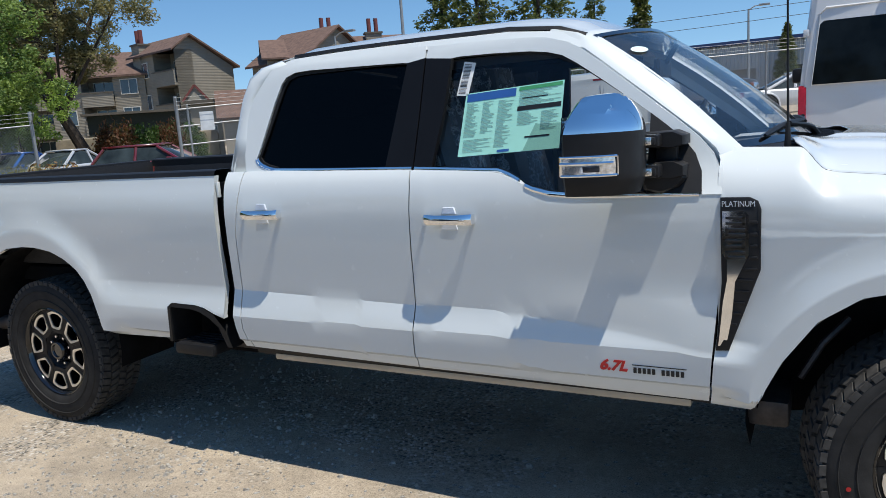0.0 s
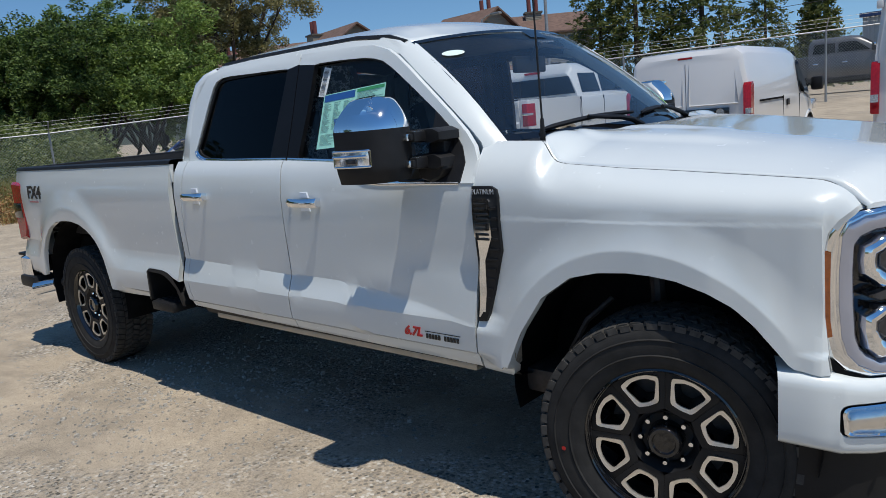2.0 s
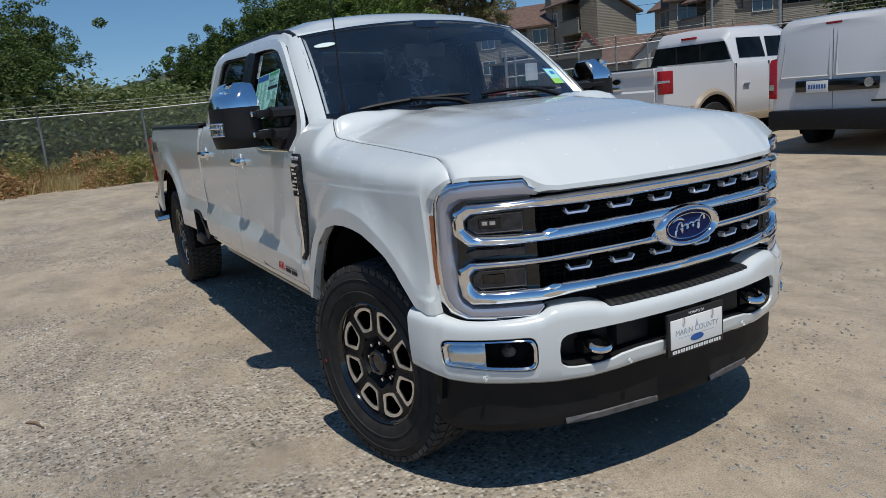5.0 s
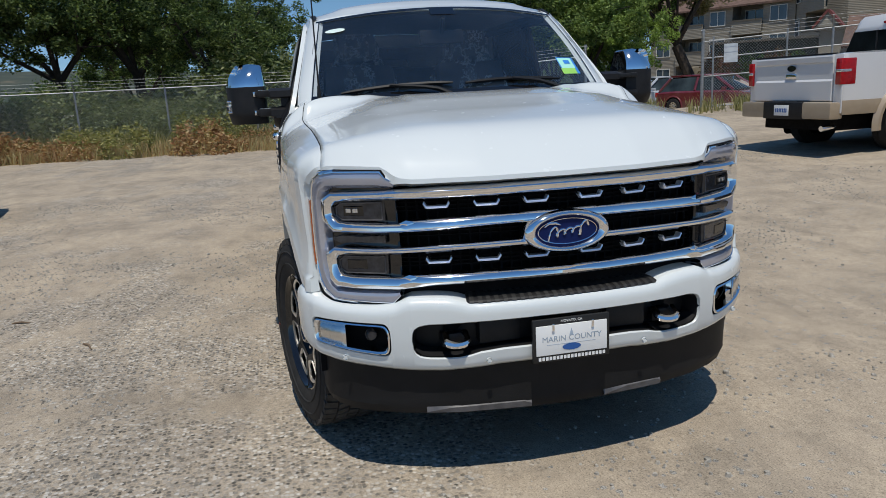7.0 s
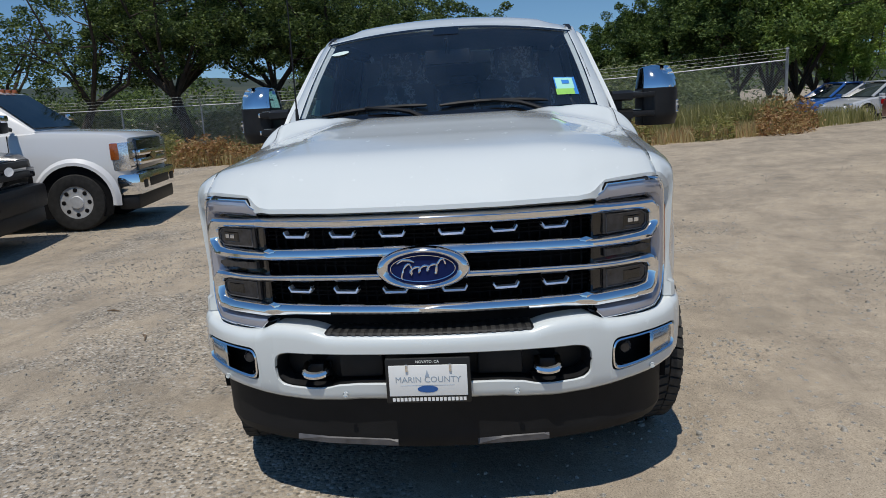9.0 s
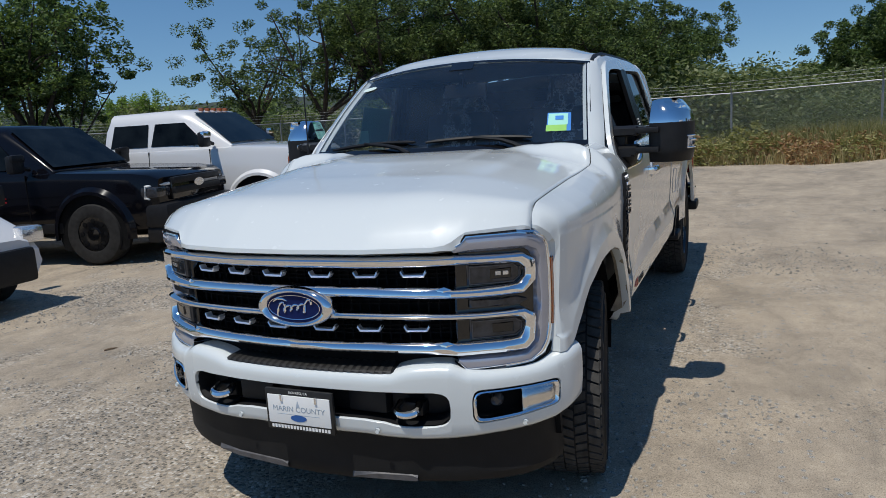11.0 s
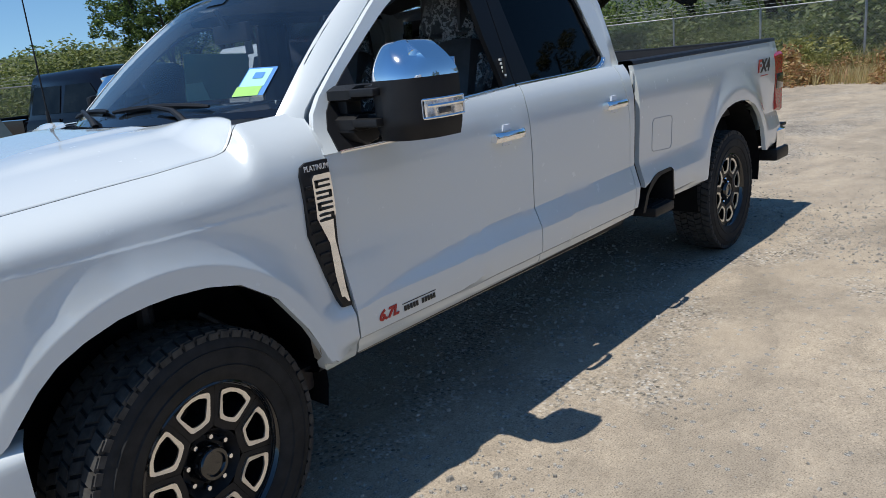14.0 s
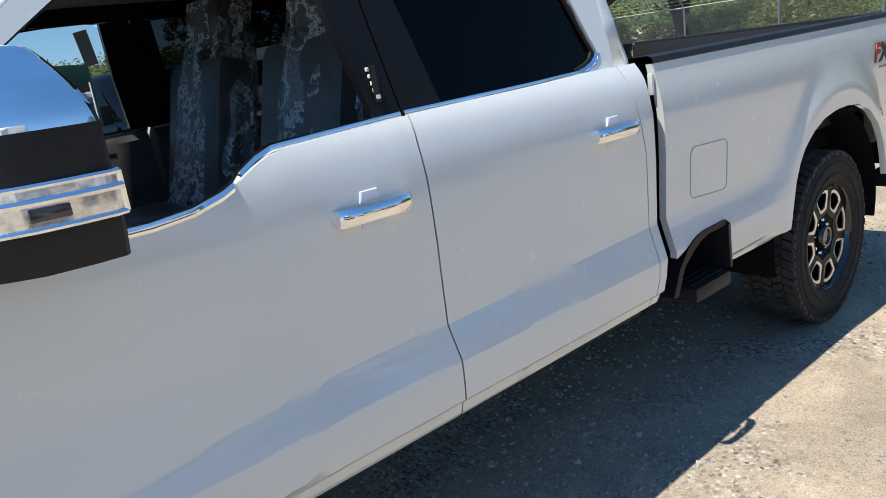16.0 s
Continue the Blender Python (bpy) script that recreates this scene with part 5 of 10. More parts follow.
for k in range(10):
    if k == 5:
        continue
    y0 = -0.445 + 0.089 * k + (0.0 if k < 5 else -0.03)
    g = Geo()
    x0, x1 = 0.700, 0.758
    w = 0.072
    bend = -0.05 * ((y0 + w / 2) / 0.45) ** 2
    strokes = ((0, 1, 0.0, 0.20), (0, 1, 0.80, 1.0), (0, 0.17, 0.20, 0.80), (0.83, 1, 0.20, 0.80))
    for q, (a, b, c, d) in enumerate(strokes):
        if k in (1, 7) and q == 0:
            continue
        us = [a + (b - a) * i / 4 for i in range(5)]
        xs = [x0 + (x1 - x0) * (c + (d - c) * i / 4) for i in range(5)]
        g.grid([[on_hood(x + bend, y0 + w * u, 0.0017) for u in us] for x in xs])
    part("raised_mark", g, PAINT, hood, solid=0.0008)

# ---- wheels ----
def window_loop(shrink=0.0):
    """One trapezoid opening of the wheel face about the x axis, rounded."""
    r0, r1 = 0.140 + shrink, 0.232 - shrink
    h0, h1 = 0.036 - shrink * 1.0, 0.067 - shrink * 1.1
    cs = [(r0, -h0), (r1 - 0.012, -h1), (r1 + 0.004, -h1 * 0.5), (r1 + 0.008, 0.0), (r1 + 0.004, h1 * 0.5), (r1 - 0.012, h1), (r0, h0), (r0 - 0.004, 0.0)]
    out = []
    n = len(cs)
    for k in range(n):
        a, b, c = Vector(cs[k - 1]), Vector(cs[k]), Vector(cs[(k + 1) % n])
        out += [tuple(b + (a - b) * 0.18), tuple(b + (a - b) * 0.05 + (c - b) * 0.05), tuple(b + (c - b) * 0.18)]
    return out


def make_wheel():
    """A black 8-window wheel with machined edges and an all-terrain tyre, facing +y, its centre at 0."""
    w = thing("wheel", "", "")
    ty = Geo().lathe([(0.262, 0.118), (0.275, 0.128), (0.300, 0.138), (0.345, 0.142), (0.380, 0.1395), (0.402, 0.133), (0.418, 0.118), (0.425, 0.06), (0.425, 0.0), (0.424, -0.06), (0.420, -0.112), (0.408, -0.128), (0.36, -0.14), (0.30, -0.135), (0.262, -0.11)], 72)
    for r in (0.318, 0.372):
        ty.lathe([(r - 0.004, 0.139), (r, 0.1445), (r + 0.004, 0.139)], 72)
    tyre = part("tyre", ty, RUBBER, w, "black all-terrain tyre")
    tread = Geo()
    n = 58
    for k in range(n):
        a = 2 * math.pi * k / n
        for j, (y0, y1, sh) in enumerate(((-0.127, -0.080, 0.0), (-0.074, -0.030, 0.5), (-0.024, 0.020, 0.15), (0.026, 0.072, 0.6), (0.079, 0.128, 0.3))):
            b = a + sh * 2 * math.pi / n
            m = Euler((0, -b, 0)).to_matrix().to_4x4()
            hw = 0.0198 if j in (0, 4) else 0.0182
            top = 0.4335 if j not in (0, 4) else 0.430
            sk = 0.008 * (1 if j % 2 else -1)
            v = [(r, y, t * hw * (1.0 if r < 0.43 else 0.92) + (sk if (y > (y0 + y1) / 2) else -sk)) for r in (0.415, top) for y in (y0, y1) for t in (-1, 1)]
            tread.add(v, [(4, 6, 7, 5), (0, 1, 5, 4), (2, 6, 7, 3), (0, 4, 6, 2), (1, 3, 7, 5)], m)
        for s in (1,):
            b = a + 0.3 * 2 * math.pi / n
            m = Euler((0, -b, 0)).to_matrix().to_4x4()
            tread.box((0.404, 0.122, -0.017), (0.4245, 0.1345 if k % 2 else 0.1325, 0.017), m)
    part("tread_block", tread, TREAD, tyre, smooth=0, kind="stuff")
    rim = Geo().lathe([(0.262, 0.120), (0.268, 0.124), (0.262, 0.127), (0.254, 0.118), (0.250, 0.085), (0.235, 0.02), (0.232, -0.10)], 64)
    rm = part("rim", rim, GLOSSB, w, "black wheel with machined window edges")
    face = Geo()
    outer_loop = window_loop(-0.004)
    cx = sum(p[0] for p in outer_loop) / len(outer_loop)
    half = math.pi / 8
    for s in range(8):
        rot = Euler((0, -2 * math.pi * s / 8, 0)).to_matrix().to_4x4()
        edge, inn = [], []
        for (x, z) in outer_loop:
            a = math.atan2(z, x - cx)
            best = None
            for t in np.linspace(0.01, 0.25, 120):
                px, pz = cx + t * math.cos(a), t * math.sin(a)
                r, th = math.hypot(px, pz), math.atan2(pz, px)
                if r > 0.252 or r < 0.108 or abs(th) > half:
                    break
                best = (px, pz)
            edge.append(best)
            inn.append((x, z))
        rows = [[rot @ Vector((x, 0.098 - 0.0 * x, z)) for x, z in edge], [rot @ Vector((x, 0.100, z)) for x, z in inn]]
        face.grid(rows, close_v=True)
        # fill to the rim and towards the hub
        for k in range(6):
            a0, a1 = -half + 2 * half * k / 6, -half + 2 * half * (k + 1) / 6
            face.add([rot @ Vector((r * math.cos(a), y, r * math.sin(a))) for r, y in ((0.256, 0.104), (0.249, 0.096)) for a in (a0, a1)], [(0, 1, 3, 2)])
            face.add([rot @ Vector((r * math.cos(a), y, r * math.sin(a))) for r, y in ((0.112, 0.097), (0.09, 0.06)) for a in (a0, a1)], [(0, 1, 3, 2)])
        for sg in (1, -1):
            face.add([rot @ Vector((r * math.cos(sg * half), y, r * math.sin(sg * half))) for r, y in ((0.11, 0.096), (0.252, 0.096), (0.252, 0.06), (0.11, 0.06))], [(0, 1, 2, 3)])
    face.lathe([(0.09, 0.062), (0.088, 0.05), (0.0, 0.05)], 32)
    part("wheel_face", face, BLACKP, rm, "satin black wheel face")
    lo, li = window_loop(-0.002), window_loop(0.0105)
    back = window_loop(0.016)
    for s in range(8):
        rot = Euler((0, -2 * math.pi * s / 8, 0)).to_matrix().to_4x4()
        g = Geo().grid([[rot @ Vector((x, 0.098, z)) for x, z in lo], [rot @ Vector((x, 0.1045, z)) for x, z in lo], [rot @ Vector((x, 0.102, z)) for x, z in li], [rot @ Vector((x, 0.094, z)) for x, z in li]], close_v=True)
        part("machined_edge", g, MACHINED, rm, "bright machined edge", smooth=20)
        g = Geo().grid([[rot @ Vector((x, 0.096, z)) for x, z in li], [rot @ Vector((x, 0.02, z)) for x, z in back]], close_v=True)
        part("spoke_wall", g, GLOSSB, rm)
    disc = Geo().lathe([(0.20, -0.02), (0.20, 0.0), (0.11, 0.004), (0.10, 0.03), (0.05, 0.035)], 40)
    part("brake_disc", disc, STEEL, rm, "dull brake disc")
    part("wheel_back", Geo().lathe([(0.25, -0.05), (0.02, -0.05)], 40), DARK, rm)
    hub = Geo().lathe([(0.062, 0.05), (0.060, 0.085), (0.054, 0.108), (0.050, 0.112), (0.040, 0.112), (0.036, 0.104), (0.0, 0.104)], 32)
    part("hub_cap", hub, GLOSSB, rm, "gloss black hub cap")
    for s in range(8):
        a = 2 * math.pi * (s + 0.5) / 8
        g = Geo().lathe([(0.0115, 0.0), (0.0115, 0.030), (0.008, 0.038), (0.0, 0.039)], 6, m=Matrix.Translation((0.083 * math.cos(a), 0.05, 0.083 * math.sin(a))))
        part("lug_nut", g, CHROME, rm, smooth=0)
    return w


wheel = make_wheel()
wheel["label"] = "black wheel with machined window edges and all-terrain tyre"
wheel.parent = truck
AXLE_Y, FRONT_L, FRONT_R = 0.825, 0.82, 0.850
spots = [(0.0, -1, 13.0, 20), (REAR_X, 1, 0.0, 11), (REAR_X, -1, 0.0, 37)]
wheel.matrix_basis = pose(-0.10, FRONT_L, 0.433, 0, 0, 9) @ pose(0, 0, 0, 0, 8, 0)
for x, s, steer, spin in spots:
    m = pose(x, (FRONT_R if x == 0 else AXLE_Y) * s, 0.433, 0, 0, steer + (180 if s < 0 else 0)) @ pose(0, 0, 0, 0, spin, 0)
    copy_thing(wheel, m)
dot = Geo().lathe([(0.0, 0.1445), (0.008, 0.144)], 12, m=pose(0.0, -FRONT_R, 0.433, 0, 0, 193) @ Matrix.Translation((0.345 * math.cos(0.15), 0, 0.345 * math.sin(-0.15))))
part("balance_dot", dot, REDV, truck, "red paint dot on the tyre wall")


# ---- mirrors ----
def mirror_head(z0, z1):
    """The shell of the mirror head between two heights: rounded outward corners and top."""
    rows = []
    for k in range(15):
        z = z0 + (z1 - z0) * k / 14
        t = (z - 1.345) / 0.315
        top = max(0.0, (t - 0.62) / 0.38)
        botm = max(0.0, (0.16 - t) / 0.16)
        xf = -0.905 - 0.06 * top ** 2 - 0.02 * botm
        xb = -1.140 + 0.055 * top ** 1.6
        yi, yo = 1.032 + 0.01 * top, 1.248 - 0.060 * top ** 1.8 - 0.014 * botm
        ring = [(xb, yi), (xb, (yi + yo) / 2), (xb, yo - 0.012), (xb + 0.008, yo - 0.002), (xb + 0.05, yo), (xb + 0.12, yo - 0.006), (xf - 0.06, yo - 0.026), (xf - 0.025, yo - 0.05), (xf - 0.006, yo - 0.085), (xf, (yi + yo) / 2 - 0.01), (xf - 0.004, yi + 0.03), (xf - 0.02, yi + 0.006), (xf - 0.05, yi)]
        rows.append([(x, y, z) for x, y in ring])
    return rows


for k, (_, s) in enumerate(SIDES):
    # the left mirror is swung a little further forward
    swing = Vector((0.075, 0.035, -0.008)) if s > 0 else Vector((0.0, 0.0, 0.0))
    def side(g):
        return g if s > 0 else g.moved(MIR)
    def head(g):
        return side(g.moved(Matrix.Translation(swing)))
    lower = mirror_head(1.345, 1.546)
    g = Geo().grid(lower, close_v=True)
    n = len(lower[0])
    g.f.append(tuple(range(n))[::-1])
    mir = part("mirror", head(g), BLACKP, doors_f[k], "large towing mirror with a chrome cap")
    cap = mirror_head(1.546, 1.656)
    top = cap[-1]
    mid = sum((Vector(p) for p in top), Vector()) / len(top)
    for f, dz in ((0.85, 0.006), (0.5, 0.011), (0.15, 0.013)):
        cap.append([tuple(mid + (Vector(p) - mid) * f + Vector((0, 0, dz))) for p in top])
    part("mirror_cap", head(Geo().grid(cap, close_v=True)), CHROME, mir, "chrome mirror cap")
    part("mirror_glass", head(Geo().box((-1.1425, 1.055, 1.375), (-1.1405, 1.225, 1.60))), CHROME, mir)
    edge = [(-1.145, 1.242), (-1.128, 1.250), (-1.08, 1.2515), (-1.02, 1.2455), (-0.975, 1.229), (-0.966, 1.217)]
    bz = Geo().grid([[(x, y - 0.006, 1.413), (x, y, 1.417), (x, y + 0.0015, 1.444), (x, y, 1.469), (x, y - 0.006, 1.473)] for x, y in edge])
    lens = part("turn_lens", head(bz), CLEARLENS, mir, "clear side turn lamp")
    fr = Geo()
    for z in (1.413, 1.473):
        fr.tube([(x, y + 0.001, z) for x, y in edge], 0.0045, 6)
    for x, y in (edge[0], edge[-1]):
        fr.tube([(x, y + 0.001, 1.413), (x, y + 0.001, 1.473)], 0.0045, 6)
    part("lens_frame", head(fr), CHROME, mir)
    part("lens_strip", head(Geo().tube([(x, y + 0.003, 1.452) for x, y in edge[:-1]], 0.006, 6)), CHROME, lens)
    part("lens_cell", head(Geo().box((-1.07, 1.246, 1.424), (-1.015, 1.2525, 1.444), r=0.003)), SMOKE, lens)
    # two telescoping arms from the sail on the door
    for z0, h, xo in ((1.505, 0.024, 0.0), (1.405, 0.026, 0.0)):
        g = Geo().box((-0.945 + xo, 1.0, z0 - h * 0.8), (-0.868 + xo, 1.075, z0 + h * 0.8), r=0.008)
        g.prism([(-0.958, z0 - h), (-0.958, z0 + h), (-0.83, z0 + h * 1.15), (-0.795, z0 + h * 0.5), (-0.795, z0 - h * 0.8), (-0.83, z0 - h * 1.2)], 0.90, 1.012, "y", 0.012)
        g.box((-0.925 + swing.x, 1.0, z0 - h * 0.55), (-0.875 + swing.x, 1.09 + swing.y, z0 + h * 0.55), r=0.008)
        arm = part("mirror_arm", side(g), BLACKP, mir, "black telescoping arm")
        part("arm_rod", side(Geo().box((-0.932, 1.06, z0 - 0.013), (-0.885, 1.10, z0 + 0.014), r=0.006).box((-0.935, 1.005, z0 + h * 0.80), (-0.875, 1.07, z0 + h * 0.86))), SATIN, arm, "satin extension rod")
    part("arm_base", side(Geo().prism([(-0.95, 1.372), (-0.935, 1.335), (-0.88, 1.322), (-0.82, 1.345), (-0.795, 1.375), (-0.80, 1.42), (-0.90, 1.42)], 0.90, 1.0, "y", 0.015)), BLACKP, mir)
    part("arm_core", side(Geo().box((-0.90, 0.90, 1.40), (-0.83, 0.955, 1.51), r=0.01)), BLACKP, mir)
    sail = [(-0.932, 1.594), (-0.82, 1.503), (-0.778, 1.45), (-0.755, 1.39), (-0.749, 1.322), (-0.932, 1.322)]
    g = Geo()
    g.grid([[(x, flat_y(x, z) - 0.02, z) for x, z in sail], [(x, flat_y(x, z) + 0.008, z) for x, z in sail]], close_v=True)
    g.f.append(tuple(range(6, 12)))
    part("mirror_sail", side(g), BLACKP, doors_f[k], "black triangular mirror patch")

# ---- door handles ----
for doors, x0, x1, zc in ((doors_f, -1.808, -1.588, 1.235), (doors_r, -2.770, -2.550, 1.256)):
    for k, (_, s) in enumerate(SIDES):
        g = Geo()
        y0 = side_y(x0, zc)
        rows = []
        for x, d, h in ((x0, 0.0, 0.016), (x0 + 0.004, 0.030, 0.021), (x0 + 0.02, 0.043, 0.022), (x0 + 0.06, 0.050, 0.020), (x1 - 0.06, 0.050, 0.020), (x1 - 0.02, 0.043, 0.022), (x1 - 0.004, 0.030, 0.022), (x1, 0.0, 0.018)):
            rows.append([(x, y0 + d - 0.03, zc - h * 0.8), (x, y0 + d - 0.006, zc - h), (x, y0 + d, zc - h * 0.4), (x, y0 + d, zc + h * 0.35), (x, y0 + d - 0.008, zc + h * 0.9), (x, y0 + d - 0.03, zc + h * 0.8)])
        g.grid(rows, close_v=True)
        part("door_handle", g if s > 0 else g.moved(MIR), CHROME, doors[k], "chrome pull handle")
        cup = Geo()
        xm = (x0 + x1) / 2
        for (xa, xb, za, zb, d) in ((xm - 0.035, xm + 0.030, zc + 0.018, zc + 0.045, 0.005), (xm - 0.04, xm + 0.035, zc - 0.045, zc - 0.018, 0.003)):
            cup.prism([(xa, za), (xa + 0.008, zb), (xb - 0.008, zb), (xb, za)], y0 - 0.003, y0 + d, "y", 0.003)
        part("handle_patch", cup if s > 0 else cup.moved(MIR), simple("pale_patch", (0.62, 0.66, 0.72), 0.25, coat=0.5), doors[k], "pale flat pieces above and below the handle")

# keypad on the driver's pillar cover
part("keypad", Geo().prism([(-1.835, 1.47), (-1.828, 1.56), (-1.812, 1.56), (-1.819, 1.47)], 0.90, 0.904, "y"), BLACKINK, doors_f[0])
for k in range(5):
    z = 1.478 + 0.017 * k
    part("keypad_button", Geo().box((-1.832 + 0.0013 * k, 0.898 - 0.0046 * k, z), (-1.820 + 0.0013 * k, 0.9075 - 0.0046 * k, z + 0.010), r=0.002), WHITEP, doors_f[0])


# ---- fender vent with badge ----
def letters(name, text, size, m, mat, parent, label="", depth=0.002, shear=0.0, flat=1.0, bold=0.0):
    cu = bpy.data.curves.new(name, "FONT")
    cu.body, cu.size, cu.extrude, cu.shear = text, size, depth, shear
    cu.align_x, cu.align_y = "CENTER", "CENTER"
    cu.resolution_u, cu.offset = 3, bold
    tmp = bpy.data.objects.new(name, cu)
    me = bpy.data.meshes.new_from_object(tmp)
    bpy.data.objects.remove(tmp)
    me.transform(m @ Matrix.Diagonal((flat, 1, 1, 1)))
    me.materials.clear()
    me.materials.append(mat)
    ob = new(name, me)
    ob.parent = parent
    if label:
        ob["label"] = label
    return ob


def facing(x, y, z, s):
    """A pose for lettering on a body side that reads from outside."""
    return pose(x, y * s, z, 90, 0, 180 if s > 0 else 0)


V_OUT = [(-0.690, 1.305), (-0.60, 1.305), (-0.575, 1.293), (-0.565, 1.265), (-0.566, 1.065), (-0.662, 0.784), (-0.706, 0.780), (-0.686, 1.02)]
V_CHR = [(-0.682, 1.262), (-0.612, 1.262), (-0.602, 1.250), (-0.601, 1.118), (-0.643, 1.025), (-0.654, 0.90), (-0.672, 0.800), (-0.697, 0.798), (-0.682, 0.95), (-0.668, 1.03), (-0.668, 1.10), (-0.682, 1.12)]
for k, (_, s) in enumerate(SIDES):
    def side(g):
        return g if s > 0 else g.moved(MIR)
    loop = densify(V_OUT, 0.05)
    g = Geo().grid([[(x, fender_y(x, z) - 0.02, z) for x, z in loop], [(x, fender_y(x, z) + 0.010, z) for x, z in loop], [(x * 0.96 - 0.025, fender_y(x, z) + 0.013, (z - 1.04) * 0.97 + 1.04) for x, z in loop]], close_v=True)
    n = len(loop)
    g.f.append(tuple(range(2 * n, 3 * n)))
    vent = part("fender_vent", side(g), BLACKP, fenders[k], "black fender vent with a chrome blade")
    for q in range(11):
        z = 0.83 + 0.039 * q
        xr = lerp_list([0.784, 1.065, 1.3], [-0.668, -0.575, -0.575], z)
        xl = lerp_list([0.78, 0.90, 1.02, 1.10, 1.3], [-0.668, -0.650, -0.640, -0.600, -0.597], z)
        if xr - xl < 0.012:
            continue
        yv = fender_y(xl, z)
        part("vent_slat", side(Geo().box((xl, yv - 0.01, z), (xr, yv + 0.018, z + 0.010), r=0.003)), BLACKP, vent)
    lp = densify(V_CHR, 0.04)
    g = Geo().grid([[(x, fender_y(x, z), z) for x, z in lp], [(x, fender_y(x, z) + 0.020, z) for x, z in lp]], close_v=True)
    g.f.append(tuple(range(len(lp), 2 * len(lp))))
    part("vent_blade", side(g), CHROME, vent, "chrome blade with black marks")
    for q in range(4):
        z = 1.232 - 0.038 * q
        mk = Geo()
        yv = fender_y(-0.64, z) + 0.020
        mk.box((-0.672, yv - 0.002, z - 0.014), (-0.612, yv + 0.003, z - 0.006), r=0.001)
        mk.box((-0.672, yv - 0.002, z + 0.004), (-0.612, yv + 0.003, z + 0.012), r=0.001)
        mk.box((-0.674 if q % 2 else -0.622, yv - 0.002, z - 0.014), (-0.664 if q % 2 else -0.612, yv + 0.003, z + 0.012), r=0.001)
        part("badge_mark", side(mk), BLACKINK, vent)
    letters("badge_word", "PLATINUM", 0.027, facing(-0.634, fender_y(-0.63, 1.285) + 0.014, 1.284, s), BRACKET, vent, depth=0.001, flat=0.80)
    # lower door badge
    xc, zc = -0.965, 0.688
    yv = side_y(-1.0, 0.69) + 0.0015
    bd = letters("engine_badge", "6.7L", 0.054, facing(-1.06 if s < 0 else -0.865, yv + 0.001, zc + 0.006, s), REDV, doors_f[k], "red and black engine badge", 0.0015, 0.30, 1.10, 0.0022)
    xb0 = -0.985 if s < 0 else -1.125
    for q in range(11):
        if q == 5:
            continue
        x = xb0 + 0.0165 * q
        part("badge_bar", side(Geo().box((x, yv - 0.001, zc - 0.014), (x + 0.011, yv + 0.002, zc + 0.006))), BLACKINK, bd)
    part("badge_line", side(Geo().box((xb0 - 0.005, yv - 0.001, zc + 0.014), (xb0 + 0.185, yv + 0.0015, zc + 0.017))), BLACKINK, bd)
    # bed decal
    yb_ = max(bed_y(x, z) for x in (-5.14, -4.98, -4.84) for z in (1.22, 1.27, 1.31)) + 0.0015
    dc = letters("bed_decal", "FX4", 0.128, facing(-4.985, yb_, 1.268, s), BLACKINK, bed_sides[k], "black and red off-road decal", 0.001, 0.15, 1.22, 0.005)
    part("decal_line", side(Geo().box((-5.08, yb_ - 0.001, 1.196), (-4.92, yb_ + 0.001, 1.203))), REDV, dc)
letters("decal_letter", "F", 0.130, facing(-4.888, yb_ + 0.002, 1.268, 1), REDV, bed_sides[0], depth=0.001, shear=0.15, flat=1.22, bold=0.003)

# fuel door on the left bed side
fl2 = []
for cx_, cz_, a0 in ((-3.285, 1.086, 0.0), (-3.490, 1.078, 90.0), (-3.490, 0.940, 180.0), (-3.285, 0.955, 270.0)):
    fl2 += [(cx_ + 0.030 * math.cos(radians(a0 + 15 * k)), cz_ + 0.030 * math.sin(radians(a0 + 15 * k))) for k in range(7)]
grv = Geo().tube([(x + 0.14, side_y(x, z) + 0.0005, z) for x, z in fl2 + fl2[:1]], 0.0020, 5, caps=False)
part("fuel_door", grv, simple("panel_gap", (0.38, 0.39, 0.40), 0.6), bed_sides[0], "rounded fuel door outline")

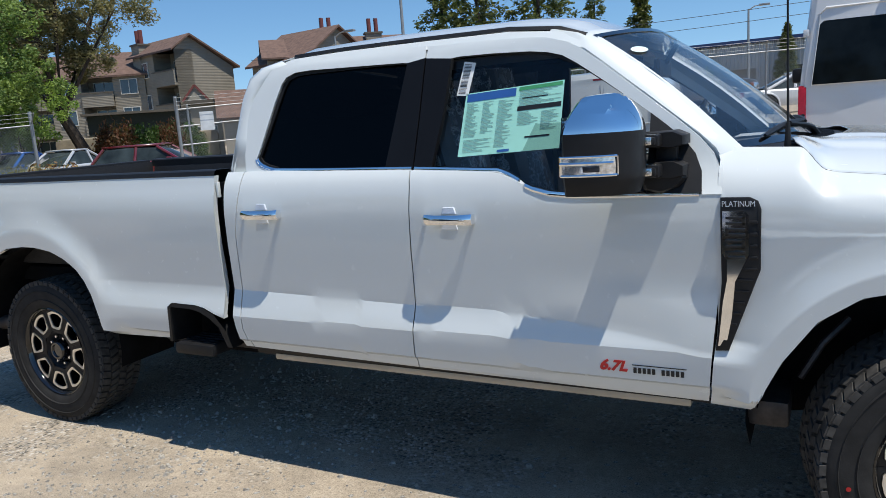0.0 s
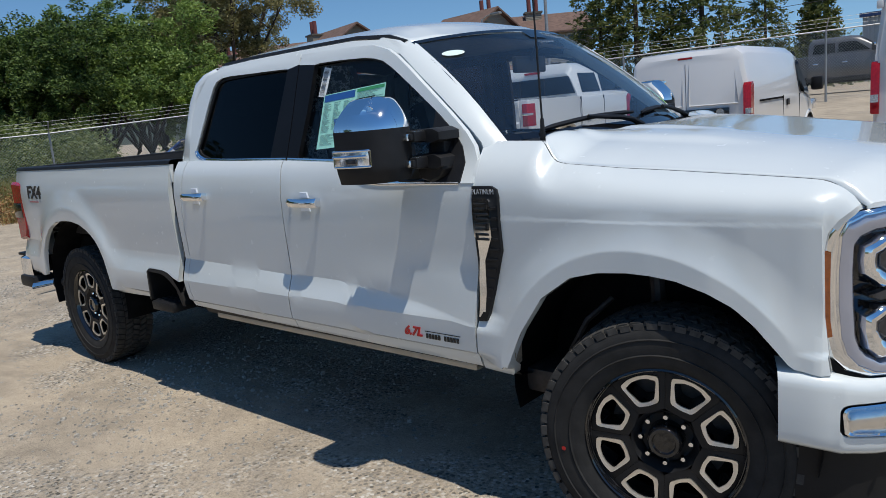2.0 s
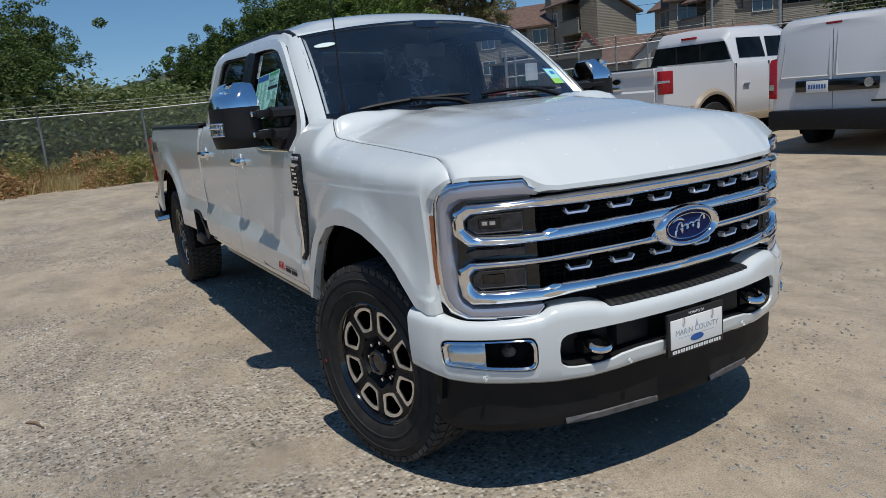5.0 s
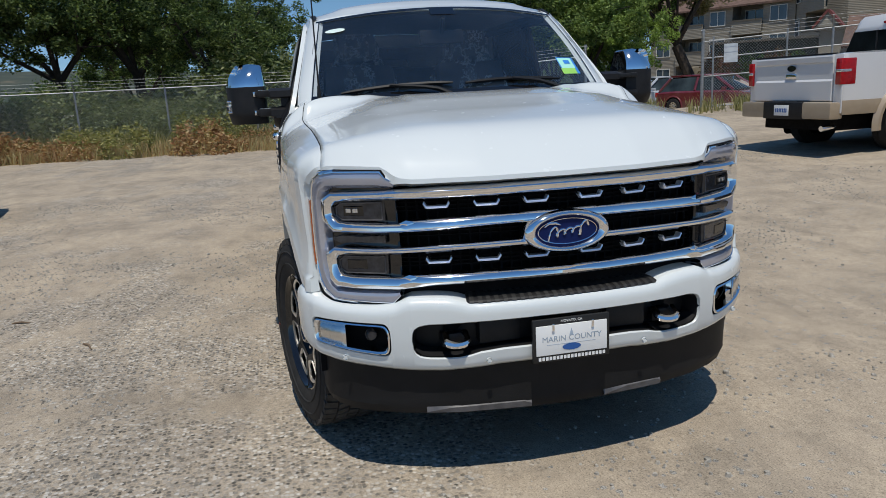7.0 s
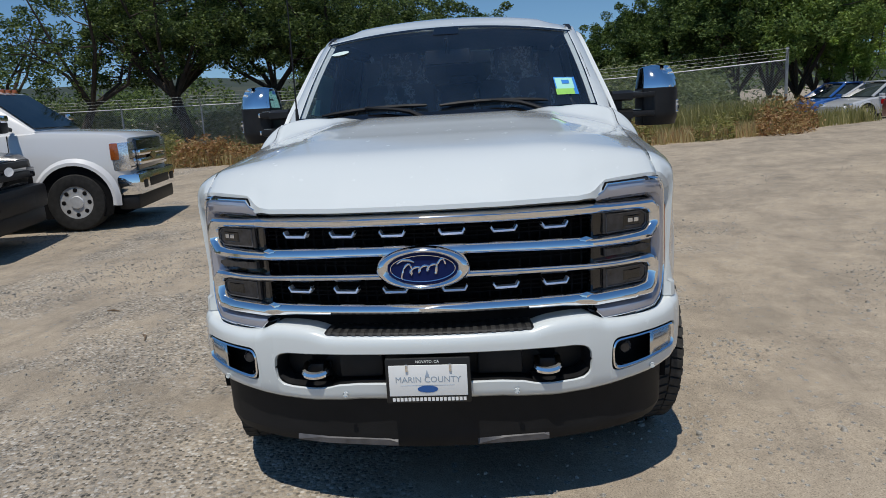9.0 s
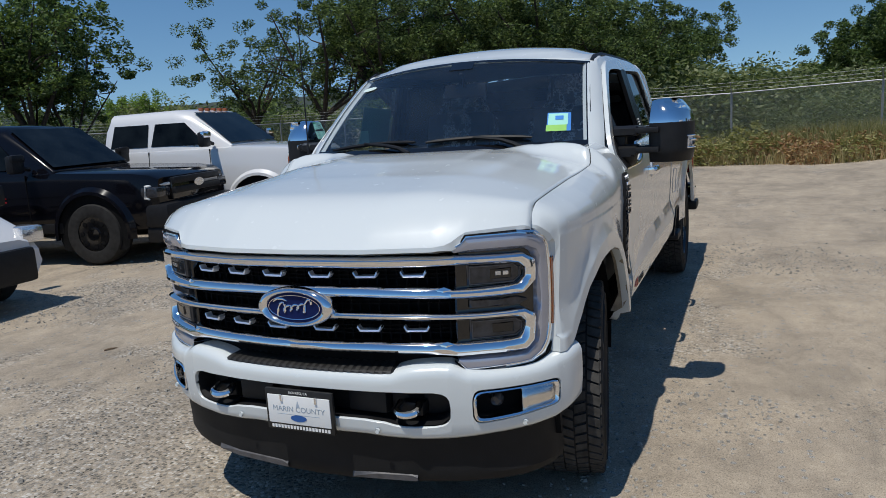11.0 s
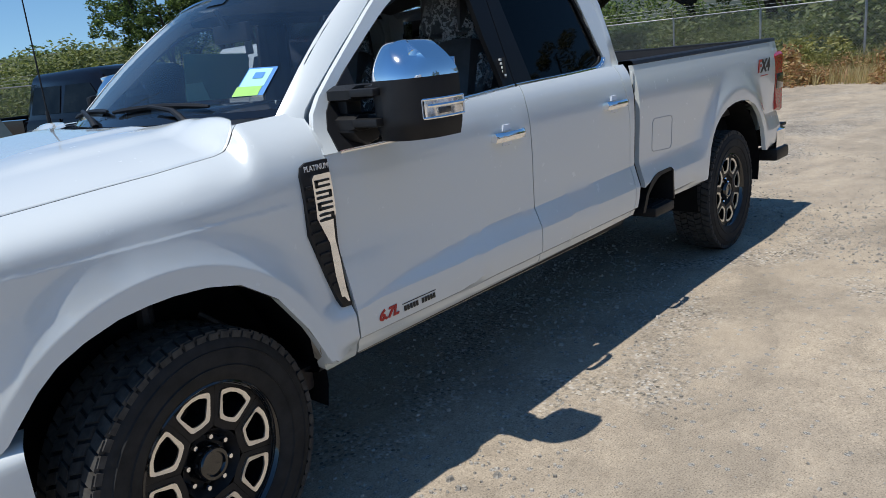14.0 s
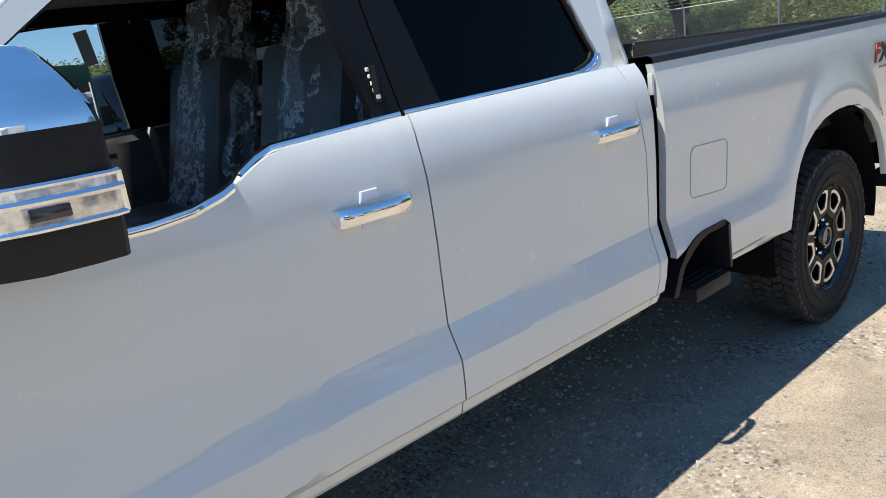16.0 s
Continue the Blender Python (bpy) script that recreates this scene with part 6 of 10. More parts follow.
# side step in its notch
for k, (_, s) in enumerate(SIDES):
    def side(g):
        return g if s > 0 else g.moved(MIR)
    nt_ = Geo()
    path = [(-3.352, 0.60), (-3.335, 0.78), (-3.31, 0.803), (-3.15, 0.80), (-3.09, 0.79), (-3.02, 0.765), (-2.965, 0.70), (-2.925, 0.60)]
    nt_.grid([[(x, bed_y(x, max(z, 0.65)) + 0.006, z), (x + (0.02 if i in (0, 1) else -0.03), bed_y(x, max(z, 0.65)) + 0.008, z - (0.02 if 1 < i < 6 else 0.0)), (x + (0.02 if i in (0, 1) else -0.03), 0.80, z - 0.02)] for i, (x, z) in enumerate(path)])
    part("step_surround", side(nt_), BLACKP, bed_sides[k], "black plastic step surround")
    part("recess_back", side(Geo().box((-3.36, 0.74, 0.56), (-2.93, 0.80, 0.82))), DARK, bed_sides[k])
    stp = part("side_step", side(Geo().box((-3.30, 0.80, 0.545), (-3.04, 1.02, 0.605), r=0.018)), BLACKP, truck, "black folding bed step")
    for q in range(5):
        part("step_rib", side(Geo().box((-3.285, 0.84 + 0.033 * q, 0.603), (-3.055, 0.855 + 0.033 * q, 0.610), r=0.002)), BLACKP, stp)
    part("running_board", side(Geo().box((-2.74, 0.80, 0.530), (-0.80, 0.908 if s < 0 else 0.872, 0.560), r=0.008)), simple("tan_alloy", (0.46, 0.41, 0.33), 0.45, 0.3), truck, "retracted tan running board")
    part("sill_cover", side(Geo().grid([[(x, 0.92, sill(x) - 0.005), (x, 0.90, 0.55), (x, 0.80, 0.53)] for x in (-2.85, -1.9, -0.72, -0.58)])), BLACKP, truck)
    part("cab_gap", side(Geo().box((-2.96, 0.50, 0.62), (-2.90, 0.915, 1.40))), DARK, truck)
    part("gap_clip", side(Geo().box((-2.953, 0.93, 1.33), (-2.940, 0.950, 1.405), r=0.005)), PAINT, truck)

# ---- below the body ----
def wheel_house(cx, y0, y1, r, xs0, xs1, zb):
    rows = []
    for t in np.linspace(-0.25, math.pi + 0.25, 22):
        x, z = cx + r * 1.12 * math.cos(t), 0.53 + r * math.sin(t)
        rows.append([(x, y0, z), (x, y1, z)])
    g = Geo().grid(rows)
    n = len(rows)
    base = len(g.v)
    g.add([p[0] for p in rows] + [(cx, y0, 0.50)], [(k, k + 1, n) for k in range(n - 1)])
    return g


for k, (_, s) in enumerate(SIDES):
    for cx, yo, rr in ((-0.06, 0.90, 0.50), (REAR_X, 0.95, 0.535)):
        g = wheel_house(cx, 0.58, yo, rr, 0, 0, 0)
        part("wheel_liner", g if s > 0 else g.moved(MIR), DARK, truck, "black wheel well liner")
    part("frame_rail", Geo().box((-5.45, 0.40 * s - 0.05, 0.52), (0.75, 0.40 * s + 0.05, 0.70), r=0.01), DARK, truck)
    g = Geo().tube([(-0.13, 0.60, 0.45), (-0.16, 0.57, 1.0)], [0.035, 0.03], 10)
    part("shock_absorber", g if s > 0 else g.moved(MIR), STEEL, truck, "grey front shock absorber")
    g = Geo().tube([(0.03 + 0.055 * math.cos(t), 0.53 + 0.055 * math.sin(t), 0.52 + 0.055 * t / 2.1) for t in [0.4 * q for q in range(48)]], 0.012, 6)
    part("coil_spring", g if s > 0 else g.moved(MIR), DARK, truck, "black coil spring")
    g = Geo().tube([(REAR_X - 0.75, 0.52, 0.55), (REAR_X - 0.3, 0.52, 0.44), (REAR_X, 0.52, 0.40), (REAR_X + 0.4, 0.52, 0.45), (REAR_X + 0.8, 0.52, 0.56)], 0.03, 6)
    part("leaf_spring", g if s > 0 else g.moved(MIR), STEEL, truck)
    g = Geo().box((-0.62, 0.55, 0.45), (-0.48, 0.82, 0.55), r=0.02).tube([(-0.45, 0.74, 0.62), (-0.38, 0.72, 0.75), (-0.30, 0.66, 0.83)], 0.012, 6)
    part("body_mount", g if s > 0 else g.moved(MIR), STEEL, truck)
    part("mud_edge", (Geo().grid([[(x, fender_y(x, arch_front(x)) - 0.002, arch_front(x)), (x, fender_y(x, arch_front(x)) - 0.05, arch_front(x) + 0.012)] for x in [-0.57 + 0.04 * q for q in range(26)]]) if s > 0 else Geo().grid([[(x, fender_y(x, arch_front(x)) - 0.002, arch_front(x)), (x, fender_y(x, arch_front(x)) - 0.05, arch_front(x) + 0.012)] for x in [-0.57 + 0.04 * q for q in range(26)]]).moved(MIR)), DUSTEDGE, fenders[k], "dusty rolled arch edge")
part("front_axle", Geo().tube([(0.0, -0.72, 0.433), (0.0, -0.2, 0.41), (0.0, 0.2, 0.41), (0.0, 0.72, 0.433)], 0.055, 10).lathe([(0.0, -0.14), (0.12, -0.10), (0.15, 0.0), (0.12, 0.10), (0.0, 0.14)], 16, m=pose(0.0, -0.25, 0.40)), STEEL, truck)
part("rear_axle", Geo().tube([(REAR_X, -0.72, 0.433), (REAR_X, 0.72, 0.433)], 0.06, 10).lathe([(0.0, -0.18), (0.14, -0.13), (0.19, 0.0), (0.14, 0.13), (0.0, 0.18)], 16, m=pose(REAR_X, 0.0, 0.42)), STEEL, truck)
part("engine_block", Geo().box((-0.60, -0.42, 0.48), (0.62, 0.42, 1.20), r=0.05), DARK, truck)
part("floor_pan", Geo().box((-2.90, -0.88, 0.60), (-0.62, 0.88, 0.68), r=0.02), DARK, truck)
part("bed_underside", Geo().box((-5.42, -0.74, 0.80), (-2.96, 0.74, 0.90), r=0.02), DARK, truck)
part("spare_wheel", Geo().lathe([(0.2, -0.1), (0.40, -0.12), (0.41, 0.10), (0.2, 0.1)], 28, "z", m=pose(-5.05, 0, 0.60)), RUBBER, truck)
part("fuel_tank", Geo().box((-3.8, -0.62, 0.42), (-2.2, -0.38, 0.66), r=0.05), DARK, truck)
part("hitch", Geo().box((-5.70, -0.05, 0.46), (-5.35, 0.05, 0.54), r=0.01), DARK, truck)
part("exhaust_pipe", Geo().tube([(-2.0, -0.55, 0.45), (-4.0, -0.60, 0.50), (-4.8, -0.80, 0.58), (-5.15, -0.90, 0.52)], 0.045, 12), STEEL, truck)
part("exhaust_tip", Geo().tube([(-5.05, -0.90, 0.535), (-5.25, -0.985, 0.50)], [0.052, 0.058], 14, caps=False), CHROME, truck, "chrome exhaust tip")

letters("plate_words", "NOVATO, CA", 0.0135, pose(0.8942, -0.002, 0.640, 90, 0, 90), WHITEP, pl, depth=0.0006)
letters("plate_words", "MARIN COUNTY", 0.030, pose(0.8972, -0.002, 0.575, 90, 0, 90), simple("pale_grey_ink", (0.30, 0.36, 0.42), 0.5), pl, depth=0.0006, flat=1.02)

# ---- inside the cab ----
def seat_geo(w, back_h, base=(0.0, 0.0, 0.0), depth=0.50):
    cush, bk, hd = Geo(), Geo(), Geo()
    cush.box((-depth / 2, -w / 2, 0.0), (depth / 2, w / 2, 0.16), r=0.05)
    bk.box((-0.08, -w / 2, 0.0), (0.07, w / 2, back_h), m=pose(-depth / 2 + 0.02, 0, 0.10, 0, -14, 0), r=0.06)
    hd.box((-0.06, -0.14, 0.0), (0.06, 0.14, 0.20), m=pose(-depth / 2 - 0.02 - 0.24 * back_h, 0, 0.10 + back_h * 0.97 + 0.02, 0, -8, 0), r=0.05)
    return cush, bk, hd


for y in (0.40, -0.40):
    c, b, h = seat_geo(0.50, 0.60)
    m = Matrix.Translation((-1.62, y, 0.98))
    seat = part("front_seat", c.moved(m), LEATHER, truck, "black leather front seat under clear plastic")
    part("backrest", b.moved(m), LEATHER, seat)
    part("headrest", h.moved(m), LEATHER, seat)
    # loose plastic cover with folds
    rows = []
    for k in range(20):
        u = k / 19
        row = []
        for j in range(26):
            v = j / 25 * 2 * math.pi
            wob = 0.014 * noise.noise((u * 9 + y, math.cos(v) * 3, math.sin(v) * 3)) + 0.012 * math.sin(9 * v + 5 * noise.noise((u * 3, y, 2)))
            rx, ry = 0.105 + 0.03 * (1 - u) + wob, 0.275 - 0.125 * smooth01((u - 0.60) / 0.22) + wob * 1.6
            xx = -0.25 - 0.22 * u
            row.append((-1.62 + xx + rx * math.cos(v), y + ry * math.sin(v), 1.05 + 0.83 * u))
        rows.append(row)
    g = Geo().grid(rows, close_v=True)
    n = len(rows[0])
    g.f.append(tuple((len(rows) - 1) * n + j for j in range(n)))
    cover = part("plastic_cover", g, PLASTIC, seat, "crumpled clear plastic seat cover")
    cover.visible_shadow = False
c, b, h = seat_geo(1.5, 0.60)
m = Matrix.Translation((-2.50, 0, 0.98))
bench = part("rear_bench", c.moved(m), LEATHER, truck, "black leather rear bench")
part("backrest", b.moved(m), LEATHER, bench)
for y in (-0.5, 0.0, 0.5):
    part("headrest", h.moved(m @ Matrix.Translation((0, y, -0.02))), LEATHER, bench)
part("cab_floor", Geo().box((-2.9, -0.86, 0.68), (-0.62, 0.86, 0.72)), DARK, truck)
part("firewall", Geo().box((-0.66, -0.86, 0.70), (-0.60, 0.86, 1.38)), DARK, truck)
dash = Geo().grid([[(-0.52, y, 1.40), (-0.62, y, 1.435), (-0.80, y, 1.425), (-0.93, y, 1.40), (-0.965, y, 1.36), (-0.95, y, 1.20), (-0.90, y, 1.02)] for y in np.linspace(-0.84, 0.84, 13)])
db = part("dashboard", dash, LEATHER, truck, "dark dashboard")
part("screen", Geo().box((-0.985, -0.17, 1.22), (-0.97, 0.13, 1.40), r=0.006), GLOSSB, db)
part("dash_sheet", Geo().add([(-0.66, 0.30, 1.442), (-0.66, 0.62, 1.442), (-0.78, 0.62, 1.438), (-0.78, 0.30, 1.438)], [(0, 1, 2, 3)]), simple("grey_paper", (0.35, 0.37, 0.38), 0.7), db)
for y0 in (-0.66, -0.25, 0.12, 0.55):
    part("air_vent", Geo().box((-0.98, y0, 1.29), (-0.955, y0 + 0.12, 1.36), r=0.006), GLOSSB, db)
tilt = pose(-1.10, 0.40, 1.27, 0, -62, 0)
sw_ = Geo().tube([tilt @ Vector((0.19 * math.cos(t), 0.19 * math.sin(t), 0)) for t in (2 * math.pi * k / 40 for k in range(41))], 0.016, 8, caps=False)
stw = part("steering_wheel", sw_, LEATHER, truck, "black leather steering wheel")
part("wheel_boss", Geo().box((-0.06, -0.08, -0.02), (0.06, 0.08, 0.02), m=tilt, r=0.015), BLACKP, stw)
for a in (0, 2.2, -2.2):
    part("wheel_spoke", Geo().tube([tilt @ Vector((0.04 * math.cos(a + math.pi), 0.04 * math.sin(a + math.pi), 0)), tilt @ Vector((0.185 * math.cos(a + math.pi), 0.185 * math.sin(a + math.pi), 0))], 0.014, 6), SATIN, stw)
part("console", Geo().box((-1.75, -0.13, 0.74), (-0.95, 0.13, 1.10), r=0.03), LEATHER, truck)
part("headliner", Geo().grid([[(x, y, roof_z(x, min(0.7, abs(y))) - 0.035) for y in np.linspace(-0.70, 0.70, 9)] for x in np.linspace(-2.76, -1.22, 9)]), HEADLINER, truck)
part("rear_view_mirror", Geo().box((-1.07, -0.13, 1.74), (-1.04, 0.13, 1.82), r=0.012).tube([(-1.04, 0, 1.80), (-0.99, 0, 1.88)], 0.012, 6), BLACKP, truck)
for k, (_, s) in enumerate(SIDES):
    for x0, x1, dd in ((-1.87, -0.72, doors_f), (-2.78, -1.90, doors_r)):
        top = [(x, belt(x) - 0.01) for x in np.linspace(x0, x1, 16)]
        g = Geo().grid([[(x, 0.86, 0.70), (x, 0.855, 1.0), (x, 0.875, min(z, 1.44) - 0.03), (x, 0.90, min(z, 1.44) + 0.002)] for x, z in top])
        part("door_trim", g if s > 0 else g.moved(MIR), LEATHER, dd[k], "black inner door trim")
    g = Geo().grid([[(x, 0.86, 1.43), (x + 0.045, 0.80, 1.66), (x + 0.075, 0.755, 1.86)] for x in (-1.93, -1.85)])
    part("b_pillar_trim", g if s > 0 else g.moved(MIR), DARK, truck)
    g = Geo().grid([[(x, 0.72, 1.86), (x, 0.74, 1.90), (x, 0.70, 1.935)] for x in np.linspace(-2.7, -1.3, 8)])
    part("roof_side_trim", g if s > 0 else g.moved(MIR), DARK, truck)

# window sheet and label on the passenger glass
def on_pane(x, z, d):
    return (x, -(flat_y(x, z) - 0.022 + d), z)


def sheet(name, c, d, mat, parent, label=""):
    return part(name, Geo().add([on_pane(x, z, d) for x, z in c], [(0, 1, 2, 3)]), mat, parent, label)


S = [(-1.697, 1.468), (-1.272, 1.486), (-1.262, 1.737), (-1.672, 1.715)]


def s_at(u, v):
    a = Vector(S[0]) * (1 - u) + Vector(S[1]) * u
    b = Vector(S[3]) * (1 - u) + Vector(S[2]) * u
    return tuple(a * (1 - v) + b * v)


price = sheet("price_sheet", S, 0.002, TEALP, doors_f[1], "pale green printed price sheet on the glass")
blocks = [(0.02, 0.53, 0.86, 0.985, BLUEP), (0.56, 0.985, 0.93, 0.985, GREENP), (0.56, 0.985, 0.62, 0.69, BLACKINK), (0.40, 0.52, 0.02, 0.06, BLUEP), (0.60, 0.85, 0.80, 0.815, BLACKINK), (0.66, 0.90, 0.20, 0.225, BLACKINK)]
for u0, u1, v0, v1, mt in blocks:
    sheet("print_block", [s_at(u0, v0), s_at(u1, v0), s_at(u1, v1), s_at(u0, v1)], 0.0032, mt, price)
rnd = random.Random(5)
lines = Geo()
for col0, col1, r0, r1 in ((0.03, 0.17, 0.30, 0.83), (0.20, 0.33, 0.34, 0.83), (0.36, 0.52, 0.10, 0.83), (0.57, 0.78, 0.40, 0.60), (0.57, 0.98, 0.70, 0.92), (0.04, 0.34, 0.06, 0.26), (0.80, 0.97, 0.30, 0.58)):
    v = r0
    while v < r1:
        u1 = col0 + (col1 - col0) * rnd.uniform(0.45, 1.0)
        lines.add([on_pane(*s_at(a, b), 0.003) for a, b in ((col0, v), (u1, v), (u1, v + 0.007), (col0, v + 0.007))], [(0, 1, 2, 3)])
        v += 0.021
part("print_line", lines, INKP, price, kind="stuff")
lab = sheet("bar_code_label", [(-1.716, 1.712), (-1.664, 1.706), (-1.636, 1.835), (-1.688, 1.845)], 0.002, WHITEP, doors_f[1], "white bar code label on the glass")
bc = Geo()
for k in range(22):
    v = 0.06 + 0.04 * k
    a, b = Vector((-1.716, 1.712)), Vector((-1.688, 1.845))
    c, d = Vector((-1.664, 1.706)), Vector((-1.636, 1.835))
    w = rnd.uniform(0.008, 0.024)
    q = [a + (b - a) * v + (c - a) * 0.12, a + (b - a) * v + (c - a) * 0.72, a + (b - a) * (v + w) + (c - a) * 0.72, a + (b - a) * (v + w) + (c - a) * 0.12]
    bc.add([on_pane(p.x, p.y, 0.003) for p in q], [(0, 1, 2, 3)])
part("bar_code", bc, BLACKINK, lab, kind="stuff")

# ---- ground ----
GRAVEL, nt, b = nodes_of("dusty_gravel")
n_big = tex_noise(nt, 0.22, 4, 0.6)
n_mid = tex_noise(nt, 1.1, 6, 0.65)
n_fine = tex_noise(nt, 26, 5, 0.7)
n_grit = tex_noise(nt, 140, 3, 0.6)


def cells(scale):
    """Pebbles: a random shade for each cell, and the cell's dome as height."""
    tcv = nt.nodes.new("ShaderNodeTexCoord")
    v = nt.nodes.new("ShaderNodeTexVoronoi")
    v.inputs["Scale"].default_value = scale
    v.inputs["Randomness"].default_value = 1.0
    nt.links.new(tcv.outputs["Object"], v.inputs["Vector"])
    bw = nt.nodes.new("ShaderNodeRGBToBW")
    nt.links.new(v.outputs["Color"], bw.inputs[0])
    return bw.outputs[0], v.outputs["Distance"]


peb_c, peb_d = cells(52.0)
peb2_c, peb2_d = cells(24.0)
dust0 = ramp(nt, n_fine.outputs[0], [(0.30, (0.385, 0.318, 0.243)), (0.70, (0.462, 0.388, 0.300))])
grit = ramp(nt, n_grit.outputs[0], [(0.36, (0.62, 0.62, 0.61)), (0.45, (0.95, 0.95, 0.95)), (0.58, (1.04, 1.04, 1.04)), (0.68, (1.30, 1.30, 1.29))])
blot = ramp(nt, tex_noise(nt, 4.5, 5, 0.7).outputs[0], [(0.32, (0.86, 0.86, 0.86)), (0.65, (1.06, 1.06, 1.05))])
dust1 = mixc(nt, 1.0, mixc(nt, 1.0, dust0.outputs[0], blot.outputs[0], "MULTIPLY"), grit.outputs[0], "MULTIPLY")
# single stones lying on the dust
few = ramp(nt, peb2_c, [(0.70, (0, 0, 0)), (0.72, (1, 1, 1))])
near = ramp(nt, peb2_d, [(0.28, (1, 1, 1)), (0.35, (0, 0, 0))])
lone = mixc(nt, 1.0, few.outputs[0], near.outputs[0], "MULTIPLY")
stone_tint = ramp(nt, n_grit.outputs[0], [(0.40, (0.16, 0.15, 0.135)), (0.60, (0.46, 0.44, 0.40))])
dust2 = mixc(nt, lone, dust1, stone_tint.outputs[0])


class Dust:
    outputs = [dust2]


dust = Dust
stone = ramp(nt, peb_c, [(0.12, (0.09, 0.083, 0.072)), (0.42, (0.26, 0.235, 0.20)), (0.62, (0.39, 0.345, 0.288)), (0.88, (0.60, 0.56, 0.50))])
wear = nt.nodes.new("ShaderNodeMath")
wear.operation = "ADD"
nt.links.new(n_big.outputs[0], wear.inputs[0])
nt.links.new(n_mid.outputs[0], wear.inputs[1])
# tyre tracks: long soft bands that bend across the lot
tc = nt.nodes.new("ShaderNodeTexCoord")
mp = nt.nodes.new("ShaderNodeMapping")
mp.inputs["Rotation"].default_value = (0, 0, radians(62))
mp.inputs["Scale"].default_value = (0.06, 0.75, 1)
nt.links.new(tc.outputs["Object"], mp.inputs["Vector"])
trk = nt.nodes.new("ShaderNodeTexNoise")
trk.inputs["Scale"].default_value, trk.inputs["Detail"].default_value = 1.0, 4
nt.links.new(mp.outputs[0], trk.inputs["Vector"])
w2 = nt.nodes.new("ShaderNodeMath")
w2.operation = "ADD"
nt.links.new(wear.outputs[0], w2.inputs[0])
nt.links.new(trk.outputs[0], w2.inputs[1])
w3 = ramp(nt, w2.outputs[0], [(0.0, (0, 0, 0)), (1.0, (1, 1, 1))])
w3.color_ramp.elements[0].position, w3.color_ramp.elements[1].position = 0.752, 0.815
sc = nt.nodes.new("ShaderNodeMath")
sc.operation = "MULTIPLY"
sc.inputs[1].default_value = 0.5
# the dust lies deeper on the drive beside the lot
sep = nt.nodes.new("ShaderNodeSeparateXYZ")
nt.links.new(tc.outputs["Object"], sep.inputs[0])
deep = nt.nodes.new("ShaderNodeMapRange")
for i, v in enumerate((0.3, 1.6, 0.0, -0.20)):
    deep.inputs[i + 1].default_value = v
nt.links.new(sep.outputs[1], deep.inputs[0])
w4 = nt.nodes.new("ShaderNodeMath")
w4.operation = "ADD"
nt.links.new(w2.outputs[0], w4.inputs[0])
nt.links.new(deep.outputs[0], w4.inputs[1])
nt.links.new(w4.outputs[0], sc.inputs[0])
nt.links.new(sc.outputs[0], w3.inputs[0])
mp2 = nt.nodes.new("ShaderNodeMapping")
mp2.inputs["Rotation"].default_value = (0, 0, radians(68))
mp2.inputs["Scale"].default_value = (1.1, 2.6, 1)
nt.links.new(tc.outputs["Object"], mp2.inputs["Vector"])
rut = nt.nodes.new("ShaderNodeTexNoise")
rut.inputs["Scale"].default_value, rut.inputs["Detail"].default_value, rut.inputs["Roughness"].default_value = 1.0, 7, 0.68
rut.inputs["Distortion"].default_value = 0.6
nt.links.new(mp2.outputs[0], rut.inputs["Vector"])
streak = ramp(nt, rut.outputs[0], [(0.38, (0.82, 0.825, 0.83)), (0.48, (0.95, 0.95, 0.95)), (0.56, (1.0, 1.0, 0.995)), (0.66, (1.06, 1.055, 1.04))])
whole = ramp(nt, peb_d, [(0.40, (1, 1, 1)), (0.58, (0.2, 0.2, 0.2))])
lie = mixc(nt, 1.0, w3.outputs[0], whole.outputs[0], "MULTIPLY")
base0 = mixc(nt, lie, dust.outputs[0], stone.outputs[0])
patch = ramp(nt, tex_noise(nt, 0.75, 7, 0.68).outputs[0], [(0.40, (0.80, 0.805, 0.81)), (0.49, (0.94, 0.94, 0.94)), (0.60, (1.03, 1.025, 1.01))])
base = mixc(nt, 1.0, mixc(nt, 1.0, base0, patch.outputs[0], "MULTIPLY"), streak.outputs[0], "MULTIPLY")
nt.links.new(base, b.inputs["Base Color"])
b.inputs["Roughness"].default_value = 0.95
b.inputs["Specular IOR Level"].default_value = 0.15
hsum = nt.nodes.new("ShaderNodeMath")
hsum.operation = "MULTIPLY_ADD"
nt.links.new(lie, hsum.inputs[0])
hsum.inputs[1].default_value = 0.7
nt.links.new(n_fine.outputs[0], hsum.inputs[2])
bump(nt, b, hsum.outputs[0], 0.5, 0.010)


def ground_h(x, y):
    n = noise.noise((x * 0.35, y * 0.35, 0.3)) * 0.018 + noise.noise((x * 1.3, y * 1.3, 1.7)) * 0.006
    return ground_z(x, y) + n * min(1.0, (abs(x + 2) + abs(y)) / 3.0) - 0.004


def spaced(near, far, step, grow=1.16):
    v, out = 0.0, [0.0]
    while v < far:
        step = step if v < near else step * grow
        v += step
        out.append(v)
    return out


half = spaced(9, 900, 0.22)
gx = sorted(set([round(-1.5 - v, 3) for v in half] + [round(-1.5 + v, 3) for v in half]))
gy = sorted(set([round(-v, 3) for v in half] + [round(v, 3) for v in half]))
ground = structure("ground", Geo().grid([[(x, y, ground_h(x, y)) for y in gy] for x in gx]), GRAVEL, "dusty tan gravel lot with tyre tracks", "ground")

